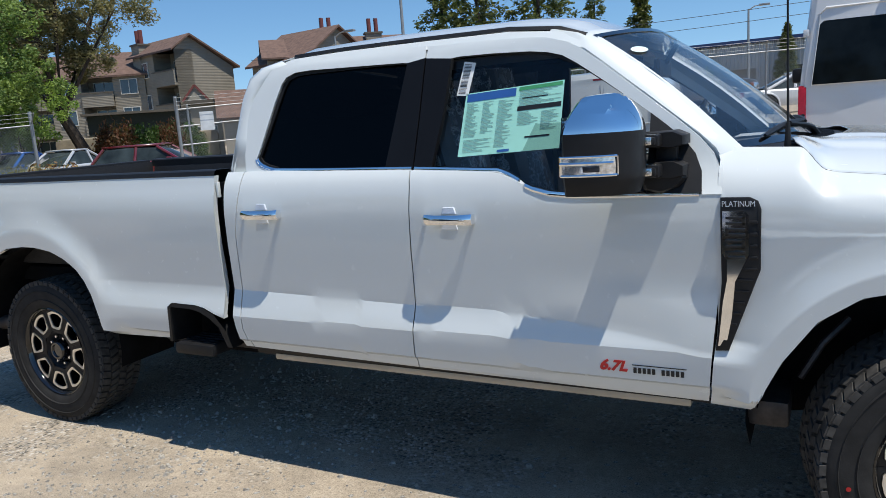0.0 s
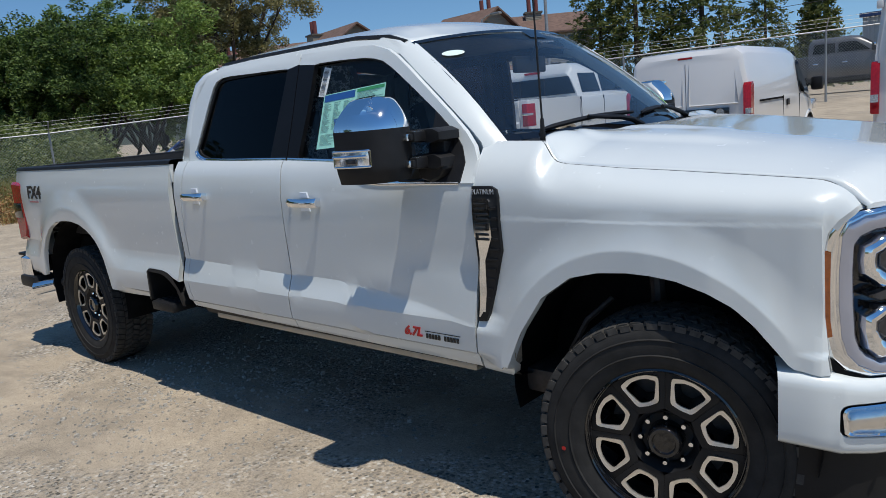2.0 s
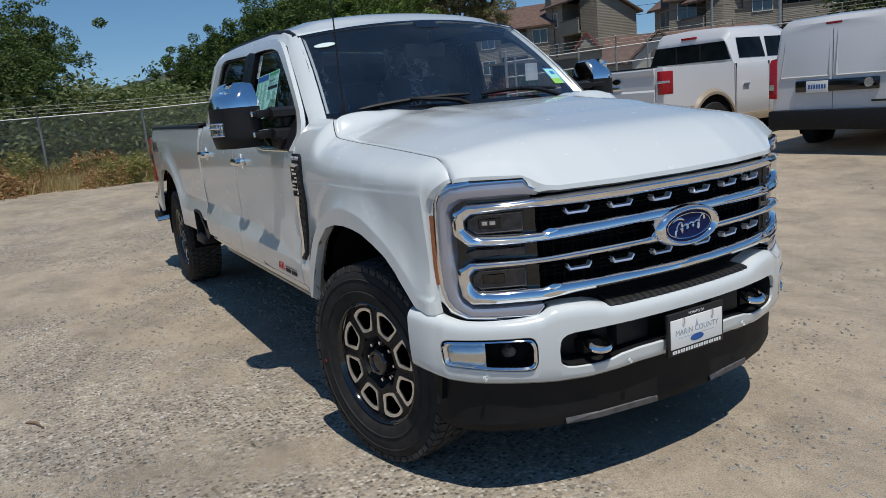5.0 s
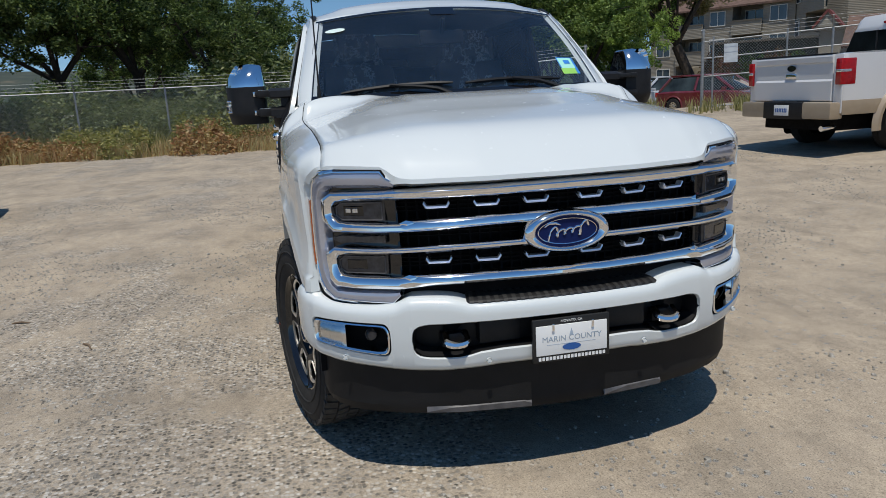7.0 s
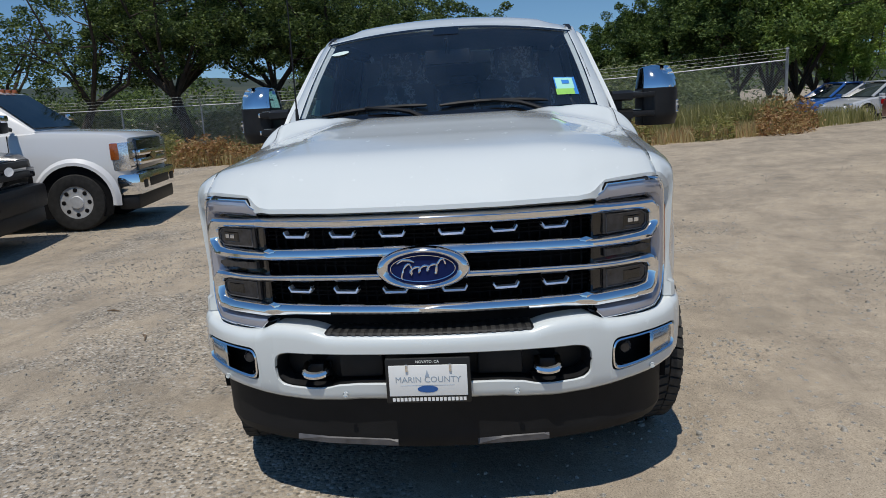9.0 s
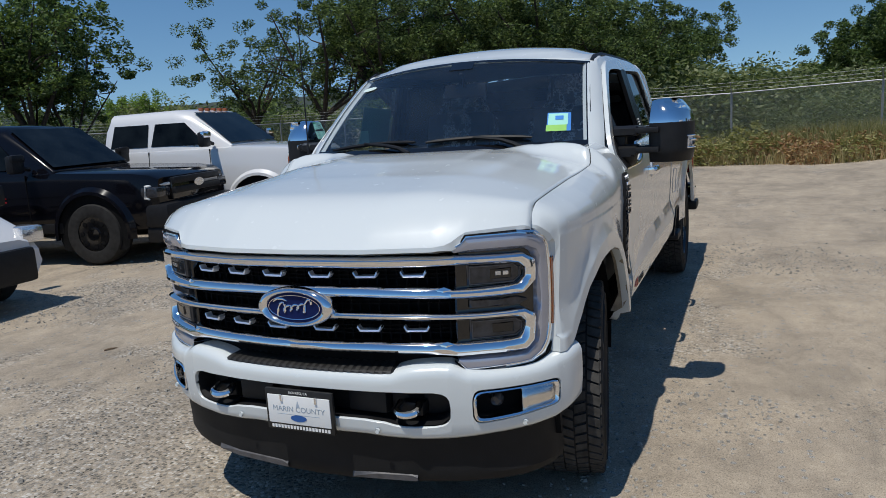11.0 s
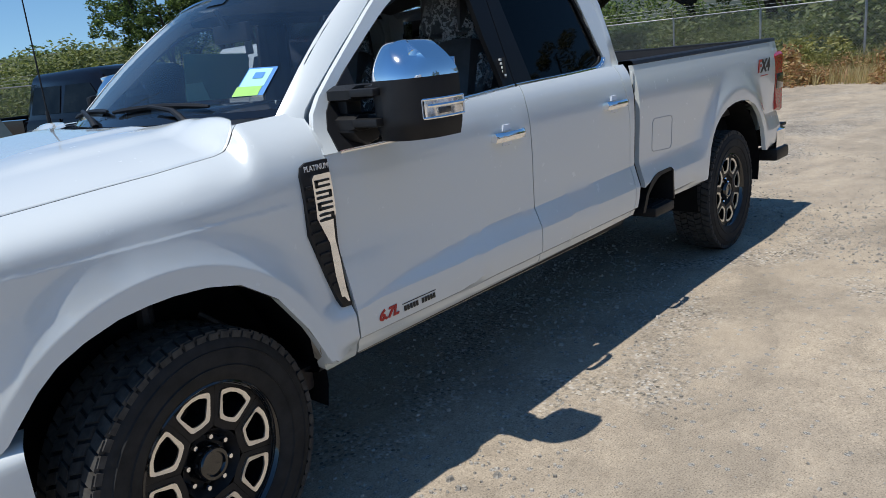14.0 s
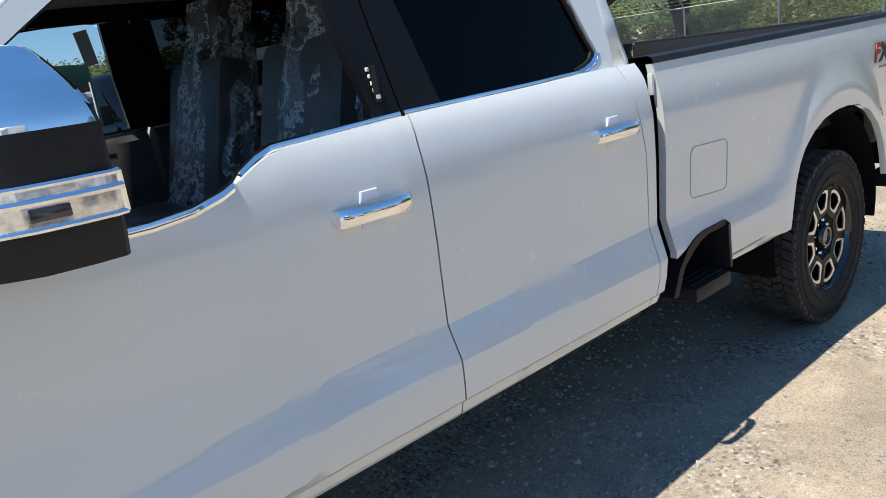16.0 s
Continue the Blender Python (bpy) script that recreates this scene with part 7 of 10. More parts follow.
# loose stones near the camera's way
STONE = simple("gravel_stone", (0.31, 0.285, 0.245), 0.85, var=0.55, scale=30)
rnd = random.Random(11)
peb = Geo()
def pebble(x, y, r):
    z = ground_h(x, y)
    a = rnd.uniform(0, 6.28)
    v = []
    for k in range(5):
        t = a + 2 * math.pi * k / 5
        q = r * rnd.uniform(0.7, 1.15)
        v.append((x + q * math.cos(t), y + q * math.sin(t), z - 0.002))
    for k in range(5):
        t = a + 0.3 + 2 * math.pi * k / 5
        q = r * rnd.uniform(0.4, 0.75)
        v.append((x + q * math.cos(t), y + q * math.sin(t), z + r * rnd.uniform(0.45, 0.8)))
    peb.add(v, [(k, (k + 1) % 5, 5 + (k + 1) % 5, 5 + k) for k in range(5)] + [(5, 6, 7, 8, 9)])


for k in range(95000):
    x, y = rnd.uniform(-9, 5.5), rnd.uniform(-6.5, 6.5)
    p = noise.noise((x * 0.5 + 3, y * 0.5, 4.0)) + 0.5 * noise.noise((x * 1.7, y * 1.7, 9.0))
    if p < rnd.uniform(-0.20, 0.38) + (0.22 if y > 1.2 else 0.0):
        continue
    pebble(x, y, rnd.uniform(0.004, 0.0125) if rnd.random() < 0.95 else rnd.uniform(0.0125, 0.024))
tagged(part("gravel", peb, STONE, None, smooth=0), "loose grey pebbles strewn on the dust", "gravel", kind="stuff")
TWIG = simple("dry_twig", (0.16, 0.11, 0.07), 0.9, var=0.3)
for x, y, l, a in ((-1.5, -2.3, 0.16, 30), (-2.2, -2.9, 0.12, 80), (-1.0, -3.1, 0.10, 150), (0.9, -2.4, 0.13, 10), (1.1, -1.9, 0.09, 120), (0.4, 3.2, 0.08, 60)):
    c, s = math.cos(radians(a)) * l / 2, math.sin(radians(a)) * l / 2
    z = ground_h(x, y)
    tagged(part("twig", Geo().tube([(x - c, y - s, z + 0.006), (x - 0.2 * c, y - 0.1 * s + 0.01, z + 0.012), (x + c, y + s, z + 0.005)], [0.006, 0.008, 0.003], 6), TWIG), "small dry twig lying on the gravel", "twig", "twigs")

# ---- chain-link fences ----
GALV = simple("galvanised_steel", (0.30, 0.31, 0.315), 0.55, 0.6, var=0.12, scale=12)
WIRE = simple("chain_wire", (0.34, 0.35, 0.35), 0.5, 0.7, var=0.15, scale=20)


def fence_line(pts, name, height=1.85, barbed=True, arms=1.0, skip=()):
    """Posts, rail, diamond mesh and barbed wire along a line of corners."""
    th = thing(name, "galvanised chain-link fence with barbed wire on angled arms", "fence")
    tops, mesh, wires = [], Geo(), Geo()
    for (x0, y0), (x1, y1) in zip(pts, pts[1:]):
        L = math.hypot(x1 - x0, y1 - y0)
        n = max(1, round(L / 3.05))
        d = Vector(((x1 - x0) / L, (y1 - y0) / L, 0))
        side = Vector((-d.y, d.x, 0)) * arms
        for k in range(n + (1 if (x1, y1) == pts[-1] else 0)):
            p = Vector((x0, y0, 0)) + d * (L * k / n)
            g = ground_z(p.x, p.y)
            end = k == 0 and (x0, y0) == pts[0] or k == n
            r = 0.045 if end else 0.030
            top = height + (0.35 if end else 0.02)
            g1 = Geo().tube([(p.x, p.y, g - 0.1), (p.x, p.y, g + top)], r, 8)
            post = part("post", g1, GALV, th)
            a = Vector((p.x, p.y, g + height))
            tops.append(a)
            if barbed:
                part("barb_arm", Geo().tube([a, a + side * 0.26 + Vector((0, 0, 0.30))], 0.016, 6), GALV, post)
        # mesh diamonds as two families of flat wires
        m = int(L / 0.075)
        cell = L / m
        zlo, zhi = 0.05, height
        rise = int((zhi - zlo) / cell)
        w = 0.0021
        for k in range(-rise, m):
            for sgn in (1, -1):
                a0, a1 = (k, k + rise) if sgn > 0 else (k + rise, k)
                lo = max(0.0, min(float(m), a0))
                # straight wire clipped to the panel
                def at(c):
                    t = (c - a0) / (a1 - a0)
                    p = Vector((x0, y0, 0)) + d * (c * cell)
                    return Vector((p.x, p.y, ground_z(p.x, p.y) + zlo + (zhi - zlo) * t))
                c0, c1 = max(0, min(k, m)), max(0, min(k + rise, m))
                if c1 - c0 < 1:
                    continue
                p, q = at(c0), at(c1)
                u = (q - p).normalized()
                nn = u.cross(Vector((d.y, -d.x, 0))).normalized() * w
                mesh.add([p - nn, p + nn, q + nn, q - nn], [(0, 1, 2, 3)])
    for a, b_ in zip(tops, tops[1:]):
        part("top_rail", Geo().tube([a, b_], 0.021, 6), GALV, th)
        if barbed:
            dd = (b_ - a).normalized()
            sd = Vector((-dd.y, dd.x, 0)) * arms
            for f in (0.35, 0.68, 1.0):
                o = sd * 0.26 * f + Vector((0, 0, 0.30 * f))
                mid = (a + b_) / 2 + o - Vector((0, 0, 0.015))
                wires.tube([a + o, mid, b_ + o], 0.0035, 4, caps=False)
                for q in range(18):
                    c = a + o + (b_ - a) * ((q + 0.5) / 18)
                    wires.tube([c + Vector((0, 0, 0.014)) - dd * 0.01, c - Vector((0, 0, 0.014)) + dd * 0.01], 0.003, 3, caps=False)
    part("chain_mesh", mesh, WIRE, th, "diamond wire mesh", smooth=0, kind="stuff")
    if barbed:
        part("barbed_wire", wires, WIRE, th, kind="stuff")
    return th


fence_line([(-18.4, 8.4), (-20.2, 1.0), (-21.2, -7.0), (-20.5, -15.0), (-9.0, -22.5), (6.0, -24.0)], "fence", 1.9)
yard = fence_line([(-15.8, 10.8), (-11.5, 15.6), (-2.0, 20.5), (16.0, 23.5)], "fence", 1.9, arms=-1.0)
GATE0, GATE1 = Vector((-15.8, 10.8, 0.0)), Vector((-11.5, 15.6, 0.0))
for zr in (0.12, 0.95, 1.45):
    a, b_ = GATE0 + Vector((0, 0, ground_z(GATE0.x, GATE0.y) + zr)), GATE1 + Vector((0, 0, ground_z(GATE1.x, GATE1.y) + zr))
    part("gate_rail", Geo().tube([a, b_], 0.021, 6), GALV, yard)
way = (GATE1 - GATE0).normalized()
for d0 in (0.28, 2.15, 4.1):
    p = GATE0 + way * d0
    g0 = ground_z(p.x, p.y)
    part("gate_post", Geo().tube([(p.x, p.y, g0 + 0.08), (p.x, p.y, g0 + 2.02)], 0.026, 8), GALV, yard)
across = Vector((way.y, -way.x, 0.0))
p = GATE0 + way * 0.75 + across * 0.03
part("notice", Geo().add([p + way * u + Vector((0, 0, ground_z(p.x, p.y) + z)) + across * w for w in (0.0, 0.006) for u, z in ((-0.18, 1.28), (0.18, 1.28), (0.18, 1.78), (-0.18, 1.78))], [(0, 1, 2, 3), (4, 5, 6, 7), (0, 1, 5, 4), (1, 2, 6, 5), (2, 3, 7, 6), (3, 0, 4, 7)]), simple("faded_notice", (0.55, 0.58, 0.60), 0.7), yard, "faded white notice board", smooth=0)

# ---- plants ----
def leaf_mat(name, c0, c1, c2):
    m, nt, b = nodes_of(name)
    geo = nt.nodes.new("ShaderNodeNewGeometry")
    r = ramp(nt, geo.outputs["Random Per Island"], [(0.0, c0), (0.5, c1), (1.0, c2)])
    nt.links.new(r.outputs[0], b.inputs["Base Color"])
    b.inputs["Roughness"].default_value = 0.55
    b.inputs["Specular IOR Level"].default_value = 0.25
    thin = nt.nodes.new("ShaderNodeBsdfTranslucent")
    mx = nt.nodes.new("ShaderNodeMixShader")
    mx.inputs[0].default_value = 0.35
    nt.links.new(mixc(nt, 1.0, r.outputs[0], (1.25, 1.3, 0.8), "MULTIPLY"), thin.inputs[0])
    nt.links.new(b.outputs[0], mx.inputs[1])
    nt.links.new(thin.outputs[0], mx.inputs[2])
    nt.links.new(mx.outputs[0], nt.nodes["Material Output"].inputs[0])
    return m


OAK = leaf_mat("oak_leaves", (0.022, 0.038, 0.013), (0.062, 0.098, 0.030), (0.20, 0.26, 0.088))
BRIGHT = leaf_mat("spring_leaves", (0.13, 0.20, 0.042), (0.21, 0.32, 0.065), (0.33, 0.43, 0.12))
EUCA = leaf_mat("olive_leaves", (0.13, 0.125, 0.062), (0.21, 0.195, 0.10), (0.32, 0.28, 0.15))
GREEN = leaf_mat("broad_green_leaves", (0.022, 0.040, 0.013), (0.062, 0.105, 0.030), (0.19, 0.26, 0.080))
MIDGREEN = leaf_mat("mid_green_leaves", (0.075, 0.12, 0.032), (0.15, 0.225, 0.06), (0.30, 0.39, 0.13))
PALEBUSH = leaf_mat("pale_bush_leaves", (0.11, 0.135, 0.055), (0.19, 0.22, 0.095), (0.30, 0.32, 0.17))
CONIF = leaf_mat("conifer_needles", (0.045, 0.066, 0.020), (0.095, 0.118, 0.036), (0.19, 0.19, 0.070))
BRAMBLE = leaf_mat("bramble_leaves", (0.075, 0.105, 0.038), (0.14, 0.175, 0.065), (0.30, 0.32, 0.17))
REDBUSH = leaf_mat("reddish_leaves", (0.06, 0.055, 0.02), (0.12, 0.06, 0.03), (0.18, 0.07, 0.04))
HEDGE = leaf_mat("hedge_leaves", (0.025, 0.055, 0.012), (0.045, 0.09, 0.02), (0.08, 0.13, 0.03))
DRYGRASS = leaf_mat("dry_grass", (0.34, 0.27, 0.13), (0.52, 0.44, 0.24), (0.44, 0.27, 0.16))
GREENGRASS = leaf_mat("green_grass", (0.15, 0.155, 0.055), (0.27, 0.26, 0.11), (0.44, 0.38, 0.20))
BARK = simple("dark_bark", (0.045, 0.034, 0.026), 0.95, var=0.4, scale=9, bmp=0.8, bscale=30)


def leaf(g, rnd, p, s, stretch=1.5):
    """One leaf: a bent pair of triangles turned at random."""
    u = Vector((rnd.gauss(0, 1), rnd.gauss(0, 1), rnd.gauss(0, 0.6))).normalized()
    w = u.cross(Vector((rnd.gauss(0, 1), rnd.gauss(0, 1), rnd.gauss(0, 1)))).normalized()
    a, b2 = u * s * stretch, w * s * 0.6
    g.add([p - a, p + b2, p + a, p - b2], [(0, 1, 2, 3)])


def clump(g, rnd, c, r, n, s, flat=0.75):
    for _ in range(n):
        d = Vector((rnd.gauss(0, 1), rnd.gauss(0, 1), rnd.gauss(0, 1))).normalized() * r * rnd.uniform(0.45, 1.0)
        leaf(g, rnd, Vector(c) + Vector((d.x, d.y, d.z * flat)), s * rnd.uniform(0.7, 1.3))


def tree_mesh(seed, h, crown_r, trunk_r, leafmat, clumps, per, s, base=0.32, lean=0.5, flat=0.7):
    """A forked trunk with limbs that end in leaf clumps."""
    rnd = random.Random(seed)
    wood, crown = Geo(), Geo()
    fork = h * base
    tip = Vector((rnd.uniform(-lean, lean) * 0.5, rnd.uniform(-lean, lean) * 0.5, fork))
    wood.tube([(0, 0, -0.3), (0.02, 0.0, fork * 0.4), tip], [trunk_r * 1.3, trunk_r, trunk_r * 0.85], 9)
    ends = []
    limbs = 7
    for k in range(limbs):
        a = 2 * math.pi * (k + rnd.uniform(-0.3, 0.3)) / limbs
        out = crown_r * rnd.uniform(0.45, 0.85)
        top = Vector((tip.x + out * math.cos(a), tip.y + out * math.sin(a), h * rnd.uniform(0.58, 0.88)))
        mid = tip.lerp(top, 0.5) + Vector((rnd.uniform(-0.4, 0.4), rnd.uniform(-0.4, 0.4), -0.05 * h + rnd.uniform(-0.2, 0.4)))
        r0 = trunk_r * rnd.uniform(0.4, 0.6)
        wood.tube([tip, mid, top], [r0, r0 * 0.65, r0 * 0.25], 6)
        for j in range(3):
            q = mid.lerp(top, rnd.uniform(0.0, 0.8))
            e = q + Vector((rnd.gauss(0, 1), rnd.gauss(0, 1), rnd.uniform(-0.1, 0.7))).normalized() * crown_r * rnd.uniform(0.3, 0.55)
            wood.tube([q, q.lerp(e, 0.5) + Vector((0, 0, rnd.uniform(-0.15, 0.2))), e], [r0 * 0.35, r0 * 0.22, r0 * 0.1], 5)
            ends.append(e)
        ends.append(top)
    for k in range(clumps):
        e = rnd.choice(ends)
        j = crown_r * 0.22
        c = e + Vector((rnd.gauss(0, j), rnd.gauss(0, j), rnd.gauss(0, j * 0.8)))
        c.z = max(c.z, fork * 0.8)
        clump(crown, rnd, c, crown_r * rnd.uniform(0.08, 0.17), per, s, flat)
    return wood.mesh("trunk", BARK), crown.mesh("crown", leafmat, 0)


def tree(meshes, x, y, rot, scale, label, group="", name="tree"):
    t = thing(name, label, "tree", Matrix.LocRotScale((x, y, ground_z(x, y)), Euler((0, 0, rot)), (scale, scale, scale)), group)
    for nm, me in zip(("trunk", "crown"), meshes):
        o = new(nm, me)
        o.parent = t
    return t


def conifer_mesh(seed, h, r, leafmat, layers=42, per=42):
    rnd = random.Random(seed)
    wood, crown = Geo(), Geo()
    wood.tube([(0, 0, -0.3), (0, 0, h * 0.5), (0, 0, h)], [0.22, 0.13, 0.02], 7)
    for k in range(layers):
        u = k / (layers - 1)
        z = h * (0.08 + 0.92 * u)
        rr = r * (1 - u) ** 0.75 * rnd.uniform(0.8, 1.1) + 0.12
        nb = max(4, int(9 * (1 - u)) + 3)
        for j in range(nb):
            a = rnd.uniform(0, 6.283)
            end = Vector((rr * math.cos(a), rr * math.sin(a), z - 0.25 * rr + rnd.uniform(-0.2, 0.2)))
            for q in range(per // 5):
                c = Vector((0, 0, z)).lerp(end, rnd.uniform(0.35, 1.0))
                for _ in range(5):
                    leaf(crown, rnd, c + Vector((rnd.gauss(0, 0.12), rnd.gauss(0, 0.12), rnd.gauss(0, 0.12))), 0.095 * rnd.uniform(0.7, 1.4), 1.6)
    return wood.mesh("trunk", BARK), crown.mesh("crown", leafmat, 0)


OAKS = [tree_mesh(s, 7.0, 3.3, 0.20, OAK, 190, 150, 0.046, 0.32, 1.2) for s in (1, 2, 3)] + [tree_mesh(4, 7.0, 3.3, 0.17, OAK, 85, 120, 0.046, 0.30, 1.2)]
rnd = random.Random(3)
oak_at = [(-24.8, -2.6, 0.90), (-26.0, -8.0, 1.05), (-24.0, -11.5, 1.02), (-27.5, -6.0, 1.1), (-23.5, -15.5, 1.0), (-26.5, -13.0, 1.1), (-24.6, -18.8, 0.95), (-5.6, -31.0, 1.0), (-1.0, -31.0, 0.95)]
for k, (x, y, s) in enumerate(oak_at):
    tree(OAKS[3] if k in (4, 6) else OAKS[k % 3], x, y, rnd.uniform(0, 6.28), s, "dark green spreading oak behind the fence", "oaks along the fence", "oak_tree")
DENSE = [tree_mesh(s, 8.0, 3.4, 0.18, GREEN, 300, 190, 0.052, 0.15, 0.8, 0.85) for s in (21, 22)] + [tree_mesh(23, 8.0, 3.4, 0.18, MIDGREEN, 300, 170, 0.055, 0.12, 0.8, 0.9)]
dense_at = [(-33.5, 9.2, 0.88), (-32.4, 11.6, 1.0), (-31.4, 14.2, 1.02), (-34.5, 7.2, 0.72), (-39, 19, 1.12), (-37, 15, 1.1), (-46, 20, 1.0), (-36, -2.5, 0.85), (-36, -8, 0.9)]
for k, (x, y, s) in enumerate(dense_at):
    mid = y > 14 and x < -30
    tree(DENSE[2] if mid else DENSE[k % 2], x, y, rnd.uniform(0, 6.28), s, "leafy mid-green tree beyond the fence" if mid else "dense dark green tree beyond the fence", "trees beyond the gate", "broadleaf_tree")
EUC = tree_mesh(31, 15.0, 5.2, 0.36, EUCA, 300, 180, 0.072, 0.24, 1.5, 0.8)
tree(EUC, -33.8, 21.2, 0.6, 0.85, "tall olive-brown eucalyptus in front of the flats", name="eucalyptus_tree")
WIL = tree_mesh(33, 8.5, 3.4, 0.14, BRIGHT, 170, 110, 0.07, 0.12, 1.2, 1.2)
tree(WIL, -30.6, 16.0, 2.0, 0.58, "bright green drooping tree", name="willow_tree")
tree(WIL, -22.8, -24.0, 0.5, 0.46, "bright green tree between the oaks", name="willow_tree")
FULL = [tree_mesh(s, 8.6, 3.1, 0.19, GREEN, 170, 110, 0.06, 0.20, 1.6, 0.8) for s in (71, 72)]
for k, (x, y, s) in enumerate(((-14.6, -24.0, 0.78), (-16.2, -23.2, 0.98), (-17.8, -22.6, 0.76))):
    tree(FULL[k % 2], x, y, rnd.uniform(0, 6.28), s, "full leafy oak behind the parked pickups", "oaks behind the pickups", "oak_tree")
CON = [conifer_mesh(41, 13.5, 3.6, CONIF), conifer_mesh(42, 9.5, 2.0, CONIF)]
for k, x, y, s in ((0, -20, 40, 1.0), (0, -16.5, 41.5, 0.96), (0, -23.0, 41, 0.9), (1, -11.2, 46, 0.86), (0, -13.5, 43.5, 0.62), (1, -3.2, 60, 0.62)):
    tree(CON[k], x, y, rnd.uniform(0, 6), s, "tall dark green conifer", "row of conifers", "conifer_tree")


def shrub_mesh(seed, r, h, mat, n, s):
    rnd = random.Random(seed)
    g = Geo()
    for _ in range(n):
        a, u = rnd.uniform(0, 6.283), rnd.random()
        q = rnd.uniform(0.75, 1.05) * r * math.sqrt(max(0.05, 1 - (u - 0.25) ** 2 * 1.3))
        c = Vector((q * math.cos(a), q * math.sin(a), h * u * rnd.uniform(0.85, 1.1)))
        for _ in range(6):
            leaf(g, rnd, c + Vector((rnd.gauss(0, 0.10), rnd.gauss(0, 0.10), rnd.gauss(0, 0.10))) * (r / 1.2), s * rnd.uniform(0.7, 1.4))
    return g.mesh("shrub", mat, 0)


BUSH = [shrub_mesh(k, 1.5, 1.9, BRAMBLE, 1300, 0.040) for k in (51, 52)]
rnd = random.Random(8)
bush_at = [(-22.5 - rnd.uniform(0, 3.5) + 0.15 * y, y + rnd.uniform(-0.7, 0.7)) for y in range(-20, 8, 2)] + [(-24.5 - 4 * rnd.random(), -6 + 1.3 * k) for k in range(12)] + [(-28.5 - 3 * rnd.random(), -1 + 1.5 * k) for k in range(8)] + [(-19 + 3.0 * k, -20.5 - 0.9 * k - 2.5) for k in range(8)] + [(-16 + 3.0 * k, -26.0 - rnd.random()) for k in range(9)]
for k, (x, y) in enumerate(bush_at):
    s = rnd.uniform(0.7, 1.15) * (1.35 if -29 < x < -24 and -4 < y < 7.5 else 1.0)
    o = tagged(new("bramble_bush", BUSH[k % 2]), "tangled grey-green bramble bush behind the fence", "bush", "brambles")
    o.matrix_world = Matrix.LocRotScale((x, y, ground_z(x, y)), Euler((0, 0, rnd.uniform(0, 6))), (s * 1.2, s * 1.2, s))

PALE = [shrub_mesh(k, 1.6, 2.2, PALEBUSH, 1300, 0.042) for k in (54, 55)]
for k, (x, y, s) in enumerate(((-16.6, -31.0, 1.35), (-14.2, -30.0, 1.5), (-12.4, -30.6, 1.45), (-10.6, -30.2, 1.3), (-8.2, -31.4, 1.4), (-20.8, -20.4, 0.9), (-21.8, -22.6, 1.25), (-23.8, -24.5, 1.4), (-13.2, -20.6, 0.75), (-16.0, -19.6, 0.7))):
    o = tagged(new("willow_bush", PALE[k % 2]), "pale grey-green bush beyond the fence", "bush", "pale bushes")
    o.matrix_world = Matrix.LocRotScale((x, y, ground_z(x, y)), Euler((0, 0, 1.3 * k)), (s * 1.2, s * 1.2, s))

# grass strips along the fence
def grass(name, spots, mat, hmin, hmax, label):
    g = Geo()
    for x, y in spots:
        z = ground_z(x, y)
        for _ in range(7):
            a, h = rnd.uniform(0, 6.28), rnd.uniform(hmin, hmax)
            bx, by = x + rnd.gauss(0, 0.05), y + rnd.gauss(0, 0.05)
            lx, ly = rnd.gauss(0, 0.25) * h, rnd.gauss(0, 0.25) * h
            w = rnd.uniform(0.006, 0.014)
            c, s = w * math.cos(a), w * math.sin(a)
            g.add([(bx - c, by - s, z - 0.02), (bx + c, by + s, z - 0.02), (bx + lx * 0.4 + c * 0.8, by + ly * 0.4 + s * 0.8, z + h * 0.6), (bx + lx * 0.4 - c * 0.8, by + ly * 0.4 - s * 0.8, z + h * 0.6), (bx + lx, by + ly, z + h)], [(0, 1, 2, 3), (3, 2, 4)])
    return tagged(part(name, g, mat, None, smooth=0), label, "grass", kind="stuff")


def fence_x(y):
    return lerp_list([-20, -15, -7, 1, 8.4], [-17.0, -20.5, -21.2, -20.2, -18.4], y)


strip = []
for _ in range(5200):
    y = rnd.uniform(-19, 8.6)
    x = fence_x(y) + 0.9 - abs(rnd.gauss(0, 1.0)) * 1.2 + rnd.uniform(-0.5, 0.9)
    strip.append((x, y))
dry2 = [(fence_x(y) + 0.3 + 2.2 * rnd.random() ** 1.3, y) for y in [rnd.uniform(-19, 8.0) for _ in range(4200)]]
grass("dry_grass", strip[:2600] + dry2, DRYGRASS, 0.10, 0.46, "dry reddish-straw grass along the fence")
grass("green_grass", strip[2600:4300], GREENGRASS, 0.25, 0.85, "tall green and straw grass behind the fence")
tall = [(fence_x(y) + 0.2 + rnd.gauss(0, 0.55), y) for y in [rnd.uniform(2.2, 8.3) for _ in range(1500)]]
grass("tall_grass", tall, GREENGRASS, 0.35, 1.05, "tall green and straw grass along the fence end")
side2 = [(-17.2 - rnd.uniform(0, 3.0), 9.2 + rnd.uniform(-0.8, 1.4)) for _ in range(260)] + [(-15.6 + 5.0 * t + rnd.gauss(0, 0.4), 10.6 + 5.6 * t + rnd.gauss(0, 0.4)) for t in [rnd.random() for _ in range(240)]] + [(-27 - rnd.uniform(0, 6), 19 + rnd.uniform(-2, 6)) for _ in range(500)] + [(x, -19 + rnd.gauss(0, 1.2) - 0.12 * x) for x in [rnd.uniform(-17, 6) for _ in range(1200)]]
grass("weeds", side2, GREENGRASS, 0.15, 0.55, "mixed weeds beside the drive and the gate")
